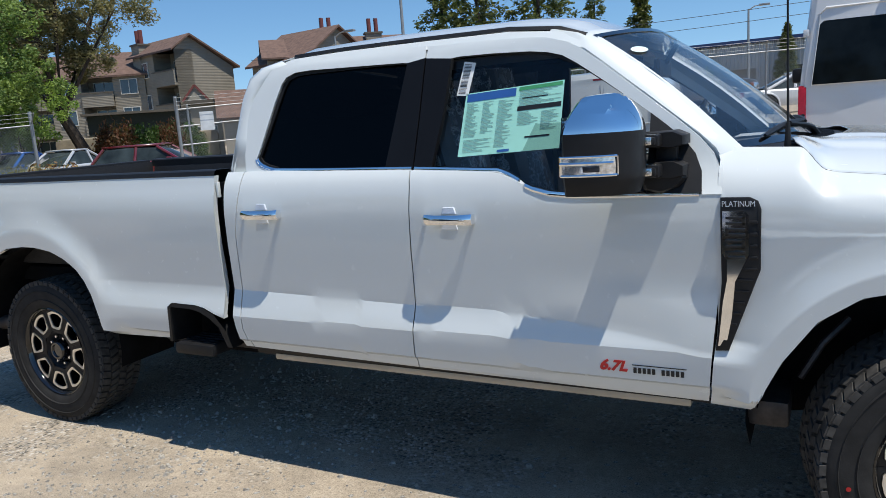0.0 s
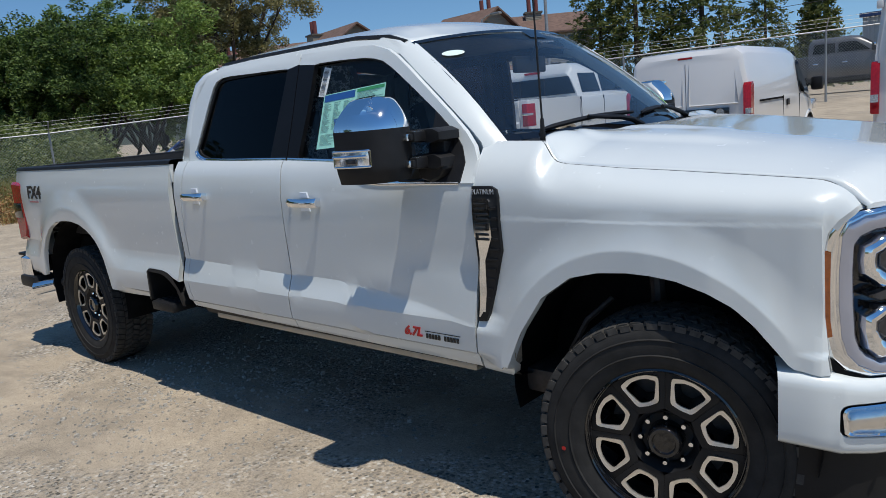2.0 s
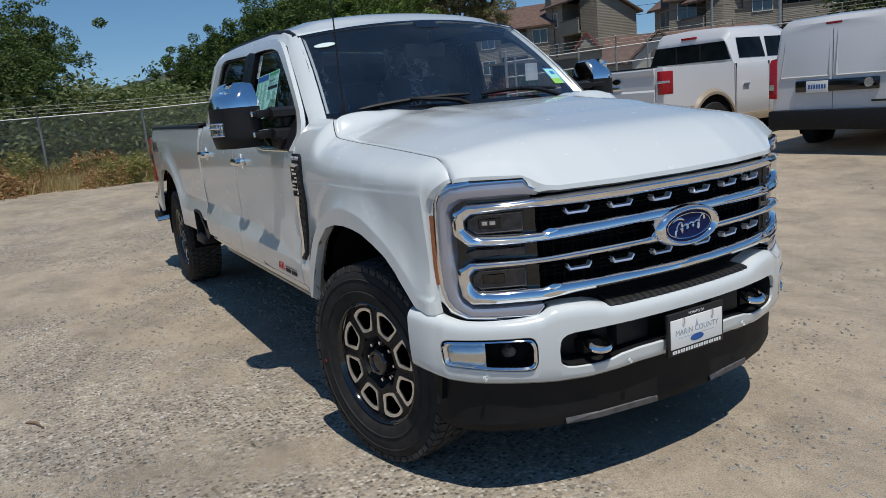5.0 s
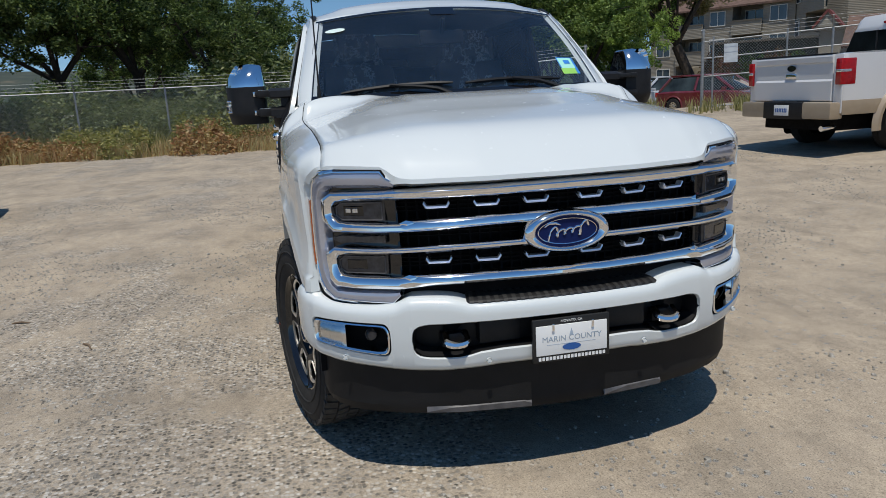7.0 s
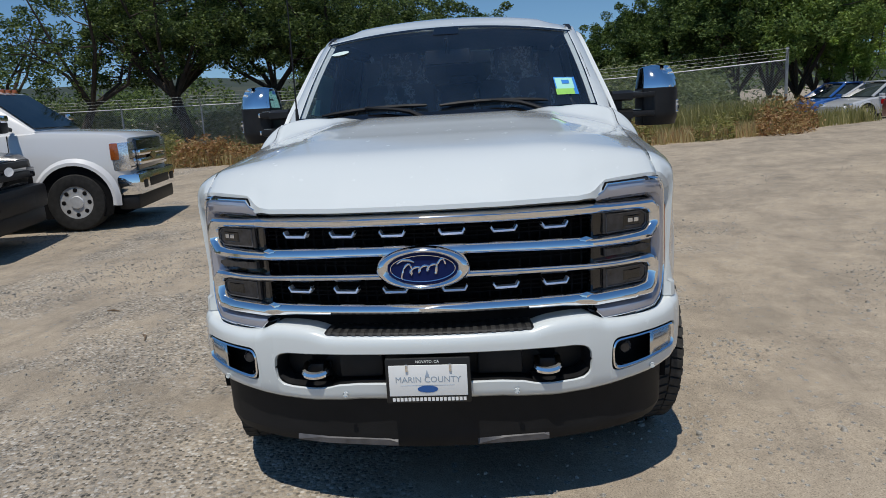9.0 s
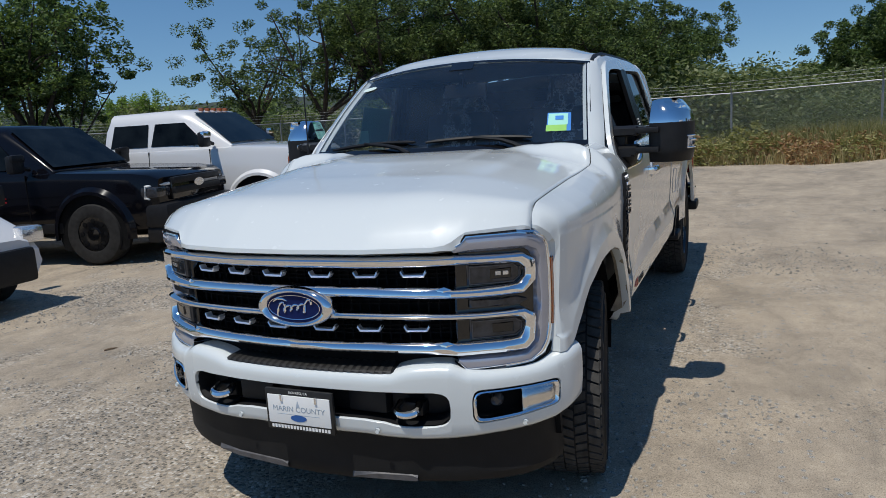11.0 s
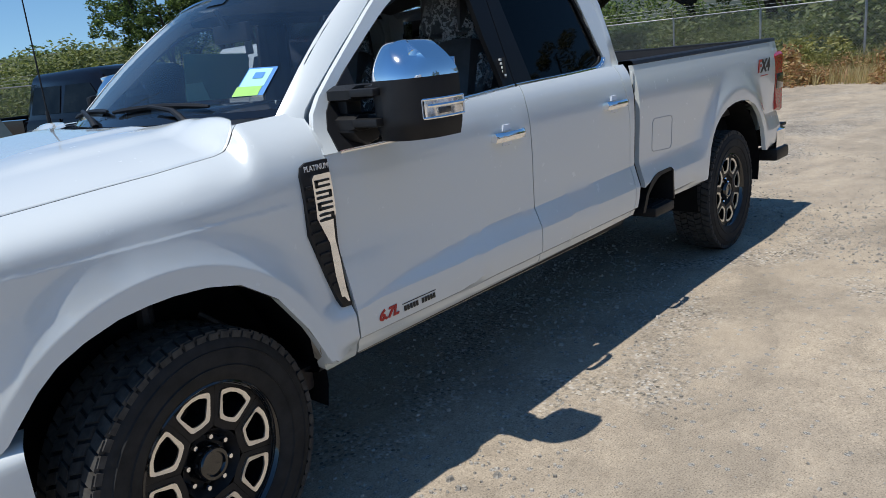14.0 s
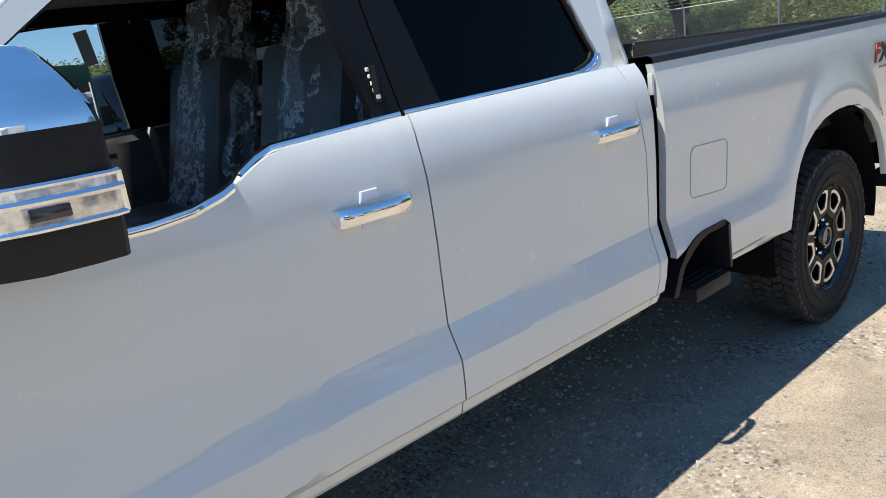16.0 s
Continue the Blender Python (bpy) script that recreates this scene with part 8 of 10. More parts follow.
RUSTY = leaf_mat("rusty_weed", (0.20, 0.10, 0.05), (0.36, 0.20, 0.10), (0.50, 0.38, 0.20))
OLIVE = leaf_mat("olive_weed", (0.14, 0.15, 0.05), (0.25, 0.25, 0.09), (0.40, 0.36, 0.17))
WEED = [shrub_mesh(91, 0.55, 0.62, RUSTY, 170, 0.030), shrub_mesh(92, 0.50, 0.75, OLIVE, 170, 0.028), shrub_mesh(93, 0.70, 0.50, RUSTY, 200, 0.028)]
for k in range(66):
    y = rnd.uniform(-15, 8.2)
    x = fence_x(y) + rnd.uniform(0.2, 2.3)
    s = rnd.uniform(0.55, 1.15)
    o = tagged(new("weed_clump", WEED[k % 3]), "olive-green dry weed clump by the fence" if k % 3 == 1 else "rust-brown dry weed clump by the fence", "weed", "weed clumps")
    o.matrix_world = Matrix.LocRotScale((x, y, ground_z(x, y) - 0.03), Euler((0, 0, rnd.uniform(0, 6))), (s * 1.3, s * 1.3, s * rnd.uniform(0.8, 1.3)))
CARWIN = simple("car_window", (0.030, 0.040, 0.042), 0.05, var=0.6, scale=1.3, spec=0.25)

# ---- other parked vehicles (x forward from the rear end, y left, z up) ----
def section(hw, z0, zb, zr, hb, hr, soft=0.07):
    """Half cross-section of a body from below to the roof's middle."""
    return [(0, z0), (hw * 0.92, z0), (hw, z0 + 0.10), (hw, (z0 + zb) * 0.5), (hb + (hw - hb) * 0.3, zb - 0.06), (hb, zb), (hr + (hb - hr) * 0.12, zr - 0.13), (hr, zr - soft), (hr - 0.10, zr - 0.012), (0, zr)]


def loft_sections(secs):
    rows = []
    for x, sec in secs:
        r = [(x, y, z) for y, z in sec]
        rows.append(r + [(px, -py, pz) for px, py, pz in r[-2:0:-1]])
    g = Geo().grid(rows, close_v=True)
    n = len(rows[0])
    g.f += [tuple(range(n))[::-1], tuple((len(rows) - 1) * n + j for j in range(n))]
    return g


def wheels_for(car, xs, track, r, rimmat, w=0.22):
    for x in xs:
        for s in (1, -1):
            m = pose(x, track * s, r, 0, 0, 0 if s > 0 else 180)
            wl = part("wheel", Geo().lathe([(0.55 * r, 0.5 * w), (0.68 * r, 0.56 * w), (0.92 * r, 0.5 * w), (r, 0.3 * w), (r, -0.4 * w), (0.6 * r, -0.5 * w)], 30, m=m), RUBBER, car, "black tyre")
            rim = Geo().lathe([(0.68 * r, 0.50 * w), (0.64 * r, 0.54 * w), (0.60 * r, 0.46 * w), (0.22 * r, 0.44 * w), (0.20 * r, 0.53 * w), (0.0, 0.54 * w)], 30, m=m)
            rm = part("rim", rim, rimmat, wl)
            for k in range(8):
                a = 2 * math.pi * k / 8
                part("rim_hole", Geo().lathe([(0.075 * r, 0.0), (0.0, 0.004)], 10, m=m @ Matrix.Translation((0.42 * r * math.cos(a), 0.466 * w, 0.42 * r * math.sin(a)))), DARK, rm)


def arch_for(car, xs, hw, r, paint, flare=0.0):
    """A flat dark sheet for the shaded well, and a painted lip, over each wheel."""
    for x in xs:
        for s in (1, -1):
            rows = []
            for t in np.linspace(-0.15, math.pi + 0.15, 18):
                c, q = math.cos(t), math.sin(t)
                k = 1.0 + 1.6 * flare
                rows.append([(x + c * r * 1.16 * k, s * (hw + 0.004), r + q * r * 1.16 * k), (x + c * r * 1.14 * k, s * (hw + 0.022 + flare), r + q * r * 1.14 * k), (x + c * r * 1.24 * k, s * (hw + 0.020 + flare), r + q * r * 1.24 * k), (x + c * r * (1.34 + flare) * k, s * (hw - 0.01), r + q * r * (1.34 + flare) * k)])
            part("arch_lip", Geo().grid(rows), paint, car)
            v = [(x + r * 1.155 * (1 + 1.6 * flare) * math.cos(t), s * (hw + 0.0045), max(0.2, r + r * 1.155 * (1 + 1.6 * flare) * math.sin(t))) for t in np.linspace(-0.6, math.pi + 0.6, 22)]
            part("well_shade", Geo().add(v, [tuple(range(22))]), DARK, car)


def quad_on(car, name, pts, mat, label=""):
    return part(name, Geo().add(pts, [tuple(range(len(pts)))]), mat, car, label)


def plate_bars(car, x, y, z, front):
    p = part("number_plate", Geo().box((x - 0.006, y - 0.155, z - 0.078), (x + 0.006, y + 0.155, z + 0.078), r=0.004), WHITEP, car, "white number plate with blank bars")
    for k in range(7):
        xx = x + 0.0075 * front
        part("plate_bar", Geo().box((min(xx, x), y - 0.125 + 0.037 * k, z - 0.03), (max(xx, x), y - 0.10 + 0.037 * k, z + 0.03)), BLUEP, p)


def placed(car, x, y, deg):
    car.matrix_world = pose(x, y, ground_z(x, y), 0, 0, deg)
    return car


def cargo_van(name, label, L, hw, H, paint, roof_in, glass_rear, x, y, deg, nose="dark"):
    """A panel van; the rear doors face -x."""
    car = thing(name, label, "van")
    zb = 0.58 * H
    hr = hw - roof_in
    hoodx = 0.78 * L
    secs = [(0.0, section(hw - 0.05, 0.42, zb, H - 0.10, hw - 0.06, hr - 0.06, 0.12)), (0.05, section(hw - 0.01, 0.40, zb, H - 0.03, hw - 0.02, hr - 0.015, 0.10)), (0.18, section(hw, 0.38, zb, H, hw - 0.01, hr, 0.10)), (0.62 * L, section(hw, 0.36, zb, H, hw - 0.01, hr, 0.10)), (0.70 * L, section(hw, 0.36, zb, H - 0.05, hw - 0.01, hr - 0.02, 0.12)), (0.80 * L, section(hw, 0.36, 0.55 * H, 0.78 * H if H < 2.3 else 0.72 * H, hw - 0.03, hr - 0.10, 0.10)), (0.875 * L, section(hw - 0.01, 0.36, 0.52 * H, 0.60 * H, hw - 0.05, hw - 0.16, 0.05)), (0.96 * L, section(hw - 0.06, 0.36, 0.42 * H, 0.52 * H, hw - 0.10, hw - 0.20, 0.05)), (L, section(hw - 0.14, 0.38, 0.36 * H, 0.44 * H, hw - 0.16, hw - 0.26, 0.05))]
    part("body", loft_sections(secs), paint, car, "white panel body")
    r = 0.34
    wx = (0.24 * L, 0.80 * L)
    arch_for(car, wx, hw - 0.004, r, paint)
    wheels_for(car, wx, hw - 0.088, r, SATIN)
    # rear doors: seam, panels, lamps, bumper
    part("rear_bumper", Geo().box((-0.07, -hw + 0.02, 0.34), (0.30, hw + 0.006, 0.62), r=0.045), BLACKP, car, "dark grey rear bumper")
    part("door_seam", Geo().box((-0.003, -0.003, 0.60), (0.004, 0.003, H - 0.20)), LIPGREY, car)
    zt, zl = H - (0.40 if H > 2.3 else 0.20), zb - (0.06 if H > 2.3 else 0.02)
    for s in (1, -1):
        a, b_ = 0.05, hw - (0.13 if glass_rear else 0.17)
        panel = [(-0.004, s * a, zl), (-0.004, s * b_, zl), (0.012, s * (b_ - roof_in * 0.5), zt - 0.06), (0.012, s * (b_ - roof_in * 0.5 - 0.06), zt), (0.012, s * a, zt)]
        if glass_rear:
            quad_on(car, "rear_window", [(p[0] - 0.006 - (0.02 if p[2] < zb else 0.0), p[1], p[2]) for p in panel], DARKWIN, "dark tinted rear window")
            ring = panel + panel[:1]
            part("window_surround", Geo().tube([(p[0] - 0.012, p[1], p[2]) for p in ring], 0.014, 6, caps=False), paint, car)
        else:
            ring = panel + panel[:1]
            part("panel_edge", Geo().tube([(p[0], p[1], p[2]) for p in ring], 0.012, 6, caps=False), paint, car, "pressed panel edge")
        la, lb = (0.36 * H, 0.56 * H) if H > 2.3 else (0.42 * H, 0.72 * H)
        part("tail_lamp", Geo().prism([(-0.03, la), (0.10, la), (0.13, lb - 0.06), (0.10, lb), (0.01, lb - 0.01), (-0.02, lb - 0.06)], s * (hw - (0.075 if H > 2.3 else 0.10)), s * (hw + 0.006), "y", 0.012), REDLENS, car, "tall red tail lamp")
        part("lamp_white", Geo().prism([(-0.035, la + 0.12), (0.06, la + 0.12), (0.06, la + 0.20), (-0.035, la + 0.20)], s * (hw - 0.07), s * (hw + 0.008), "y", 0.006), CLEARLENS, car)
        part("side_trim", Geo().box((0.34 * L, min(s * hw, s * (hw + 0.02)), 0.50), (0.70 * L, max(s * hw, s * (hw + 0.02)), 0.58), r=0.008), BLACKP, car)
        part("slide_rail", Geo().box((0.10 * L, min(s * (hw - 0.01), s * (hw + 0.006)), 0.56 * H), (0.40 * L, max(s * (hw - 0.01), s * (hw + 0.006)), 0.575 * H)), DARK, car)
        for fx_ in (0.40, 0.64):
            part("door_line", Geo().box((fx_ * L - 0.004, min(s * (hw - 0.02), s * (hw + 0.002)), 0.45), (fx_ * L + 0.004, max(s * (hw - 0.02), s * (hw + 0.002)), zb)), DARK, car)
        part("door_handle", Geo().box((0.44 * L, min(s * hw, s * (hw + 0.02)), zb - 0.16), (0.47 * L, max(s * hw, s * (hw + 0.02)), zb - 0.06), r=0.006), BLACKP, car)
        gl = [(0.645 * L, s * (hw - 0.002), zb + 0.03), (0.80 * L, s * (hw - 0.006), 0.56 * H), (0.785 * L, s * (hw - 0.05), 0.66 * H), (0.70 * L, s * (hr + 0.02), H - 0.25), (0.645 * L, s * (hr + 0.025), H - 0.22)]
        quad_on(car, "side_window", [(p[0], p[1] + s * 0.012, p[2]) for p in gl], DARKWIN, "dark side window")
        mx = 0.80 * L
        part("mirror", Geo().box((mx - 0.10, min(s * (hw + 0.04), s * (hw + 0.24)), zb + 0.02), (mx + 0.02, max(s * (hw + 0.04), s * (hw + 0.24)), zb + 0.26), r=0.05), BLACKP, car, "black door mirror")
        part("head_lamp", Geo().box((0.93 * L, min(s * (hw - 0.30), s * (hw - 0.05)), 0.40 * H), (L - 0.02, max(s * (hw - 0.30), s * (hw - 0.05)), 0.50 * H), r=0.04), CLEARLENS, car)
    part("high_stop_lamp", Geo().box((-0.002, -0.11, H - 0.135), (0.03, 0.11, H - 0.105), r=0.006), REDLENS, car, "red high stop lamp")
    ws_ = [(0.705 * L, s * (hr - 0.04), H - 0.10) for s in (1, -1)] + [(0.868 * L, s * (hw - 0.15), 0.612 * H) for s in (-1, 1)]
    quad_on(car, "windscreen", [(p[0] + 0.03, p[1], p[2] + 0.03) for p in ws_], CARWIN, "dark tinted windscreen")
    if nose == "dark":
        part("front_grille", Geo().box((L - 0.07, -hw + 0.22, 0.30), (L + 0.04, hw - 0.22, 0.385 * H), r=0.05), BLACKP, car, "black grille and bumper")
    return car


v1 = cargo_van("high_roof_van", "tall white passenger van with dark rear windows", 5.6, 1.03, 2.74, PAINT_W2, 0.13, True, 0.36, 5.75, 90)
for k in range(9):
    part("badge_mark", Geo().box((-0.012, -0.10 - 0.045 * k, 1.22), (-0.004, -0.065 - 0.045 * k, 1.255)), CHROME, v1)
part("rear_step", Geo().box((-0.10, -0.5, 0.52), (0.0, 0.5, 0.56), r=0.01), BLACKP, v1)
part("camera_pod", Geo().box((-0.05, -0.18, 2.52), (0.06, 0.18, 2.62), r=0.02), PAINT_W2, v1)
for s in (1, -1):
    part("door_hinge", Geo().box((-0.02, s * 0.965 - 0.03, 2.05), (0.03, s * 0.965 + 0.03, 2.13), r=0.01), PAINT_W2, v1)
placed(v1, 0.36, 5.75, 90)
v2 = cargo_van("compact_van", "white compact cargo van with blank rear doors", 4.70, 0.915, 1.88, PAINT_W2, 0.12, False, 0, 0, 90)
part("handle_bar", Geo().box((-0.035, -0.62, 0.86), (0.0, 0.52, 1.02), r=0.03), GLOSSB, v2, "black handle bar with plate recess")
plate_bars(v2, -0.036, 0.20, 0.93, -1)
part("round_badge", Geo().lathe([(0.0, 0.0), (0.055, 0.0), (0.06, 0.01)], 20, "z", m=pose(-0.04, -0.50, 0.95, 0, -90, 0)), SATIN, v2)
part("model_mark", Geo().box((-0.012, -0.75, 0.70), (-0.003, -0.52, 0.725)), BLACKINK, v2)
placed(v2, -3.42, 7.55, 93.5)
v3 = cargo_van("compact_van", "white compact van with a black grille facing the lot", 4.45, 0.915, 1.68, PAINT_W2, 0.14, True, 0, 0, 90)
plate_bars(v3, 4.492, 0.0, 0.50, 1)
part("oval_badge", Geo().add([(4.494, 0.065 * math.cos(t), 0.66 + 0.028 * math.sin(t)) for t in (2 * math.pi * k / 24 for k in range(24))], [tuple(range(24))]), CHROME, v3)
for k in range(9):
    part("web_mark", Geo().box((4.30, -0.40 + 0.09 * k, 0.790), (4.315, -0.34 + 0.09 * k, 0.812)), BLUEP, v3)
for k in range(4):
    part("hood_mark", Geo().add([(4.0, -0.16 * k - 0.12, 0.965), (4.0, -0.16 * k, 0.965), (4.10, -0.16 * k, 0.94), (4.10, -0.16 * k - 0.12, 0.94)], [(0, 1, 2, 3)]), BLUEP if k < 3 else LIMEP, v3, "blue and green printed mark")
placed(v3, -1.15, -9.45, 91)


def pickup(name, label, paint, lower, x, y, deg, L=5.9, bed=1.9, tan=None, rims=SATIN, front="chrome", zb=1.34, H=1.95, nose=1.02):
    """A crew-cab pickup; the tailgate faces -x."""
    car = thing(name, label, "pickup truck")
    hw = 0.98
    # cargo bed as an open tub
    tub = Geo()
    tub.grid([[(x0, -hw, 0.62), (x0, -hw + 0.0, 0.90), (x0, -hw + 0.01, zb), (x0, -hw + 0.09, zb + 0.01), (x0, -hw + 0.10, 0.85), (x0, hw - 0.10, 0.85), (x0, hw - 0.09, zb + 0.01), (x0, hw - 0.01, zb), (x0, hw, 0.90), (x0, hw, 0.62)] for x0 in (0.03, 0.5, 1.2, bed)])
    part("cargo_bed", tub, paint, car, "open cargo bed")
    tg_ = part("tailgate", Geo().prism([(0.05, zb - 0.65), (0.05, zb), (-0.025, zb), (-0.035, zb - 0.03), (-0.03, zb - 0.10), (-0.012, zb - 0.12), (-0.012, zb - 0.34), (-0.032, zb - 0.37), (-0.03, zb - 0.63), (-0.02, zb - 0.65)], -hw + 0.17, hw - 0.17, "y"), paint, car, "closed tailgate with pressed ledges", smooth=20)
    part("gate_handle", Geo().box((-0.040, -0.11, zb - 0.32), (-0.008, 0.11, zb - 0.25), r=0.02), CHROME, tg_)
    part("gate_badge", Geo().lathe([(0.0, 0.0), (0.085, 0.0), (0.09, 0.012)], 20, "z", m=pose(-0.022, 0, zb - 0.17, 0, -90, 0) @ Matrix.Diagonal((0.5, 1, 1, 1))), GLOSSB, tg_)
    part("rail_cap", Geo().box((-0.03, -hw + 0.17, zb - 0.005), (0.06, hw - 0.17, zb + 0.02), r=0.006), BLACKP, tg_)
    cab0 = bed + 0.03
    hr = 0.72
    cabL = 2.25
    lowsec = lambda q, z1: [(0, 0.45), (q * 0.93, 0.45), (q, 0.55), (q, 0.85), (q - 0.005, z1 - 0.10), (q - 0.03, z1 - 0.02), (q - 0.10, z1), (0, z1 + 0.0)]
    hood0 = cab0 + cabL
    secs = [(cab0, lowsec(hw, zb)), (cab0 + 0.4, lowsec(hw, zb)), (hood0, lowsec(hw, zb)), (hood0 + 0.2, lowsec(hw, zb + 0.01)), (L - 0.45, lowsec(hw - 0.01, zb - 0.04)), (L - 0.18, lowsec(hw - 0.05, zb - 0.08)), (L - 0.08, lowsec(hw - 0.10, zb - 0.14))]
    part("body", loft_sections(secs), paint, car, "lower cab, fenders and hood")
    green = [(cab0 + 0.02, [(0, zb - 0.02), (hw - 0.06, zb - 0.02), (hw - 0.08, zb + 0.03), (hr + 0.06, H - 0.30), (hr, H - 0.22), (hr - 0.08, H - 0.18), (0, H - 0.17)]), (cab0 + 0.12, [(0, zb - 0.02), (hw - 0.04, zb - 0.02), (hw - 0.05, zb + 0.03), (hr + 0.08, H - 0.18), (hr + 0.03, H - 0.08), (hr - 0.06, H - 0.02), (0, H)]), (cab0 + 1.3, [(0, zb - 0.02), (hw - 0.04, zb - 0.02), (hw - 0.05, zb + 0.03), (hr + 0.08, H - 0.16), (hr + 0.03, H - 0.06), (hr - 0.06, H), (0, H + 0.02)]), (cab0 + 1.62, [(0, zb - 0.02), (hw - 0.04, zb - 0.02), (hw - 0.06, zb + 0.03), (hr + 0.08, H - 0.20), (hr + 0.02, H - 0.10), (hr - 0.07, H - 0.04), (0, H - 0.02)]), (hood0 + 0.10, [(0, zb - 0.02), (hw - 0.06, zb - 0.02), (hw - 0.09, zb), (hw - 0.12, zb + 0.012), (hw - 0.16, zb + 0.02), (hw - 0.2, zb + 0.022), (0, zb + 0.03)])]
    part("cab", loft_sections(green), paint, car, "crew cab")
    for s in (1, -1):
        a = lambda f, z: s * ((hw - 0.05) * (1 - f) + (hr + 0.08) * f + 0.008)
        for x0, x1, x2 in ((cab0 + 0.16, cab0 + 0.86, 0.0), (cab0 + 0.93, cab0 + 1.95, 0.42)):
            pts = [(x0, a(0.08, 0), zb + 0.06), (x1, a(0.06, 0), zb + 0.06), (x1 - x2, a(0.92, 0), H - 0.21), (x0 + 0.05, a(0.92, 0), H - 0.21)]
            quad_on(car, "side_window", pts, DARKWIN, "dark side window")
        for f in (0.02, 0.90, 2.02):
            part("door_line", Geo().box((cab0 + f - 0.004, min(s * (hw - 0.02), s * (hw + 0.003)), 0.56), (cab0 + f + 0.004, max(s * (hw - 0.02), s * (hw + 0.003)), zb - 0.02)), DARK, car)
        for f in (0.18, 1.10):
            part("door_handle", Geo().box((cab0 + f, min(s * hw, s * (hw + 0.03)), 1.04), (cab0 + f + 0.16, max(s * hw, s * (hw + 0.03)), 1.08), r=0.01), paint if paint is PAINT_BLACK else CHROME, car)
        part("tail_lamp", Geo().box((-0.035, min(s * (hw - 0.10), s * (hw + 0.004)), zb - 0.42), (0.22, max(s * (hw - 0.10), s * (hw + 0.004)), zb - 0.06), r=0.015), REDLENS, car, "red tail lamp")
        part("corner_post", Geo().box((0.0, min(s * (hw - 0.168), s * (hw - 0.003)), 0.62), (0.10, max(s * (hw - 0.168), s * (hw - 0.003)), zb + 0.002), r=0.02), paint, car, "bed corner")
        part("lamp_band", Geo().box((-0.038, min(s * (hw - 0.098), s * (hw + 0.006)), zb - 0.25), (0.14, max(s * (hw - 0.098), s * (hw + 0.006)), zb - 0.21), r=0.008), CLEARLENS, car)
        if tan:
            part("tan_band", Geo().box((0.02, min(s * (hw - 0.01), s * (hw + 0.006)), 0.60), (0.68, max(s * (hw - 0.01), s * (hw + 0.006)), zb - 0.64), r=0.004), tan, car, "tan lower body band")
        part("mirror", Geo().box((hood0 - 0.26, min(s * (hw + 0.06), s * (hw + 0.28)), zb + 0.02), (hood0 - 0.14, max(s * (hw + 0.06), s * (hw + 0.28)), zb + 0.26), r=0.04), BLACKP, car, "black door mirror")
        part("mirror_cap", Geo().box((hood0 - 0.20, min(s * (hw + 0.05), s * (hw + 0.285)), zb + 0.16), (hood0 - 0.13, max(s * (hw + 0.05), s * (hw + 0.285)), zb + 0.268), r=0.035), CHROME if front == "chrome" else BLACKP, car)
        part("mirror_arm", Geo().tube([(hood0 - 0.18, s * (hw - 0.05), zb + 0.06), (hood0 - 0.2, s * (hw + 0.1), zb + 0.10)], 0.03, 6), BLACKP, car)
        part("rocker", Geo().box((cab0, min(s * (hw - 0.04), s * (hw + 0.012)), 0.44), (hood0 + 0.25, max(s * (hw - 0.04), s * (hw + 0.012)), 0.58), r=0.02), lower, car)
        if front == "chrome":
            part("head_lamp", Geo().box((L - 0.30, min(s * (hw - 0.36), s * (hw - 0.030)), 0.82), (L - 0.050, max(s * (hw - 0.36), s * (hw - 0.030)), zb - 0.19), r=0.03), CLEARLENS, car, "clear head lamp")
            part("turn_lamp", Geo().box((L - 0.31, min(s * (hw - 0.10), s * (hw - 0.022)), 0.98), (L - 0.19, max(s * (hw - 0.10), s * (hw - 0.022)), zb - 0.20), r=0.02), AMBER, car)
            for zz in (0.86, 0.98, 1.10):
                part("lamp_divider", Geo().box((L - 0.18, min(s * (hw - 0.34), s * (hw - 0.06)), zz), (L - 0.046, max(s * (hw - 0.34), s * (hw - 0.06)), zz + 0.018), r=0.004), SMOKE, car)
        else:
            part("head_lamp", Geo().box((L - 0.30, min(s * (hw - 0.36), s * (hw - 0.03)), 0.86), (L - 0.06, max(s * (hw - 0.36), s * (hw - 0.03)), 1.00), r=0.03), SMOKE, car)
            dr = Geo().tube([(L - 0.06, s * (hw - 0.62), 1.02), (L - 0.10, s * (hw - 0.14), 1.02), (L - 0.22, s * (hw - 0.03), 1.01), (L - 0.24, s * (hw - 0.03), 0.86), (L - 0.12, s * (hw - 0.12), 0.82)], 0.022, 6)
            part("light_bar", dr, WHITEP, car, "white bracket light bar")
    rw = [(cab0 - 0.008, s * (hw - 0.10), zb + 0.05) for s in (-1, 1)] + [(cab0 + 0.012, s * (hr + 0.03), H - 0.25) for s in (1, -1)]
    quad_on(car, "back_window", rw, DARKWIN, "dark back window")
    for q in (-0.26, 0.26):
        part("slider_bar", Geo().box((cab0 - 0.016, q - 0.012, zb + 0.06), (cab0 + 0.0, q + 0.012, H - 0.27)), BLACKP, car)
    part("cab_stop_lamp", Geo().box((cab0 + 0.0, -0.16, H - 0.16), (cab0 + 0.05, 0.16, H - 0.12), r=0.008), REDLENS, car)
    wsn = [(cab0 + 1.64, s * (hr - 0.02), H - 0.075) for s in (1, -1)] + [(hood0 + 0.07, s * (hw - 0.17), zb + 0.05) for s in (-1, 1)]
    quad_on(car, "windscreen", [(p[0] + 0.02, p[1], p[2] + 0.022) for p in wsn], DARKWIN, "dark windscreen")
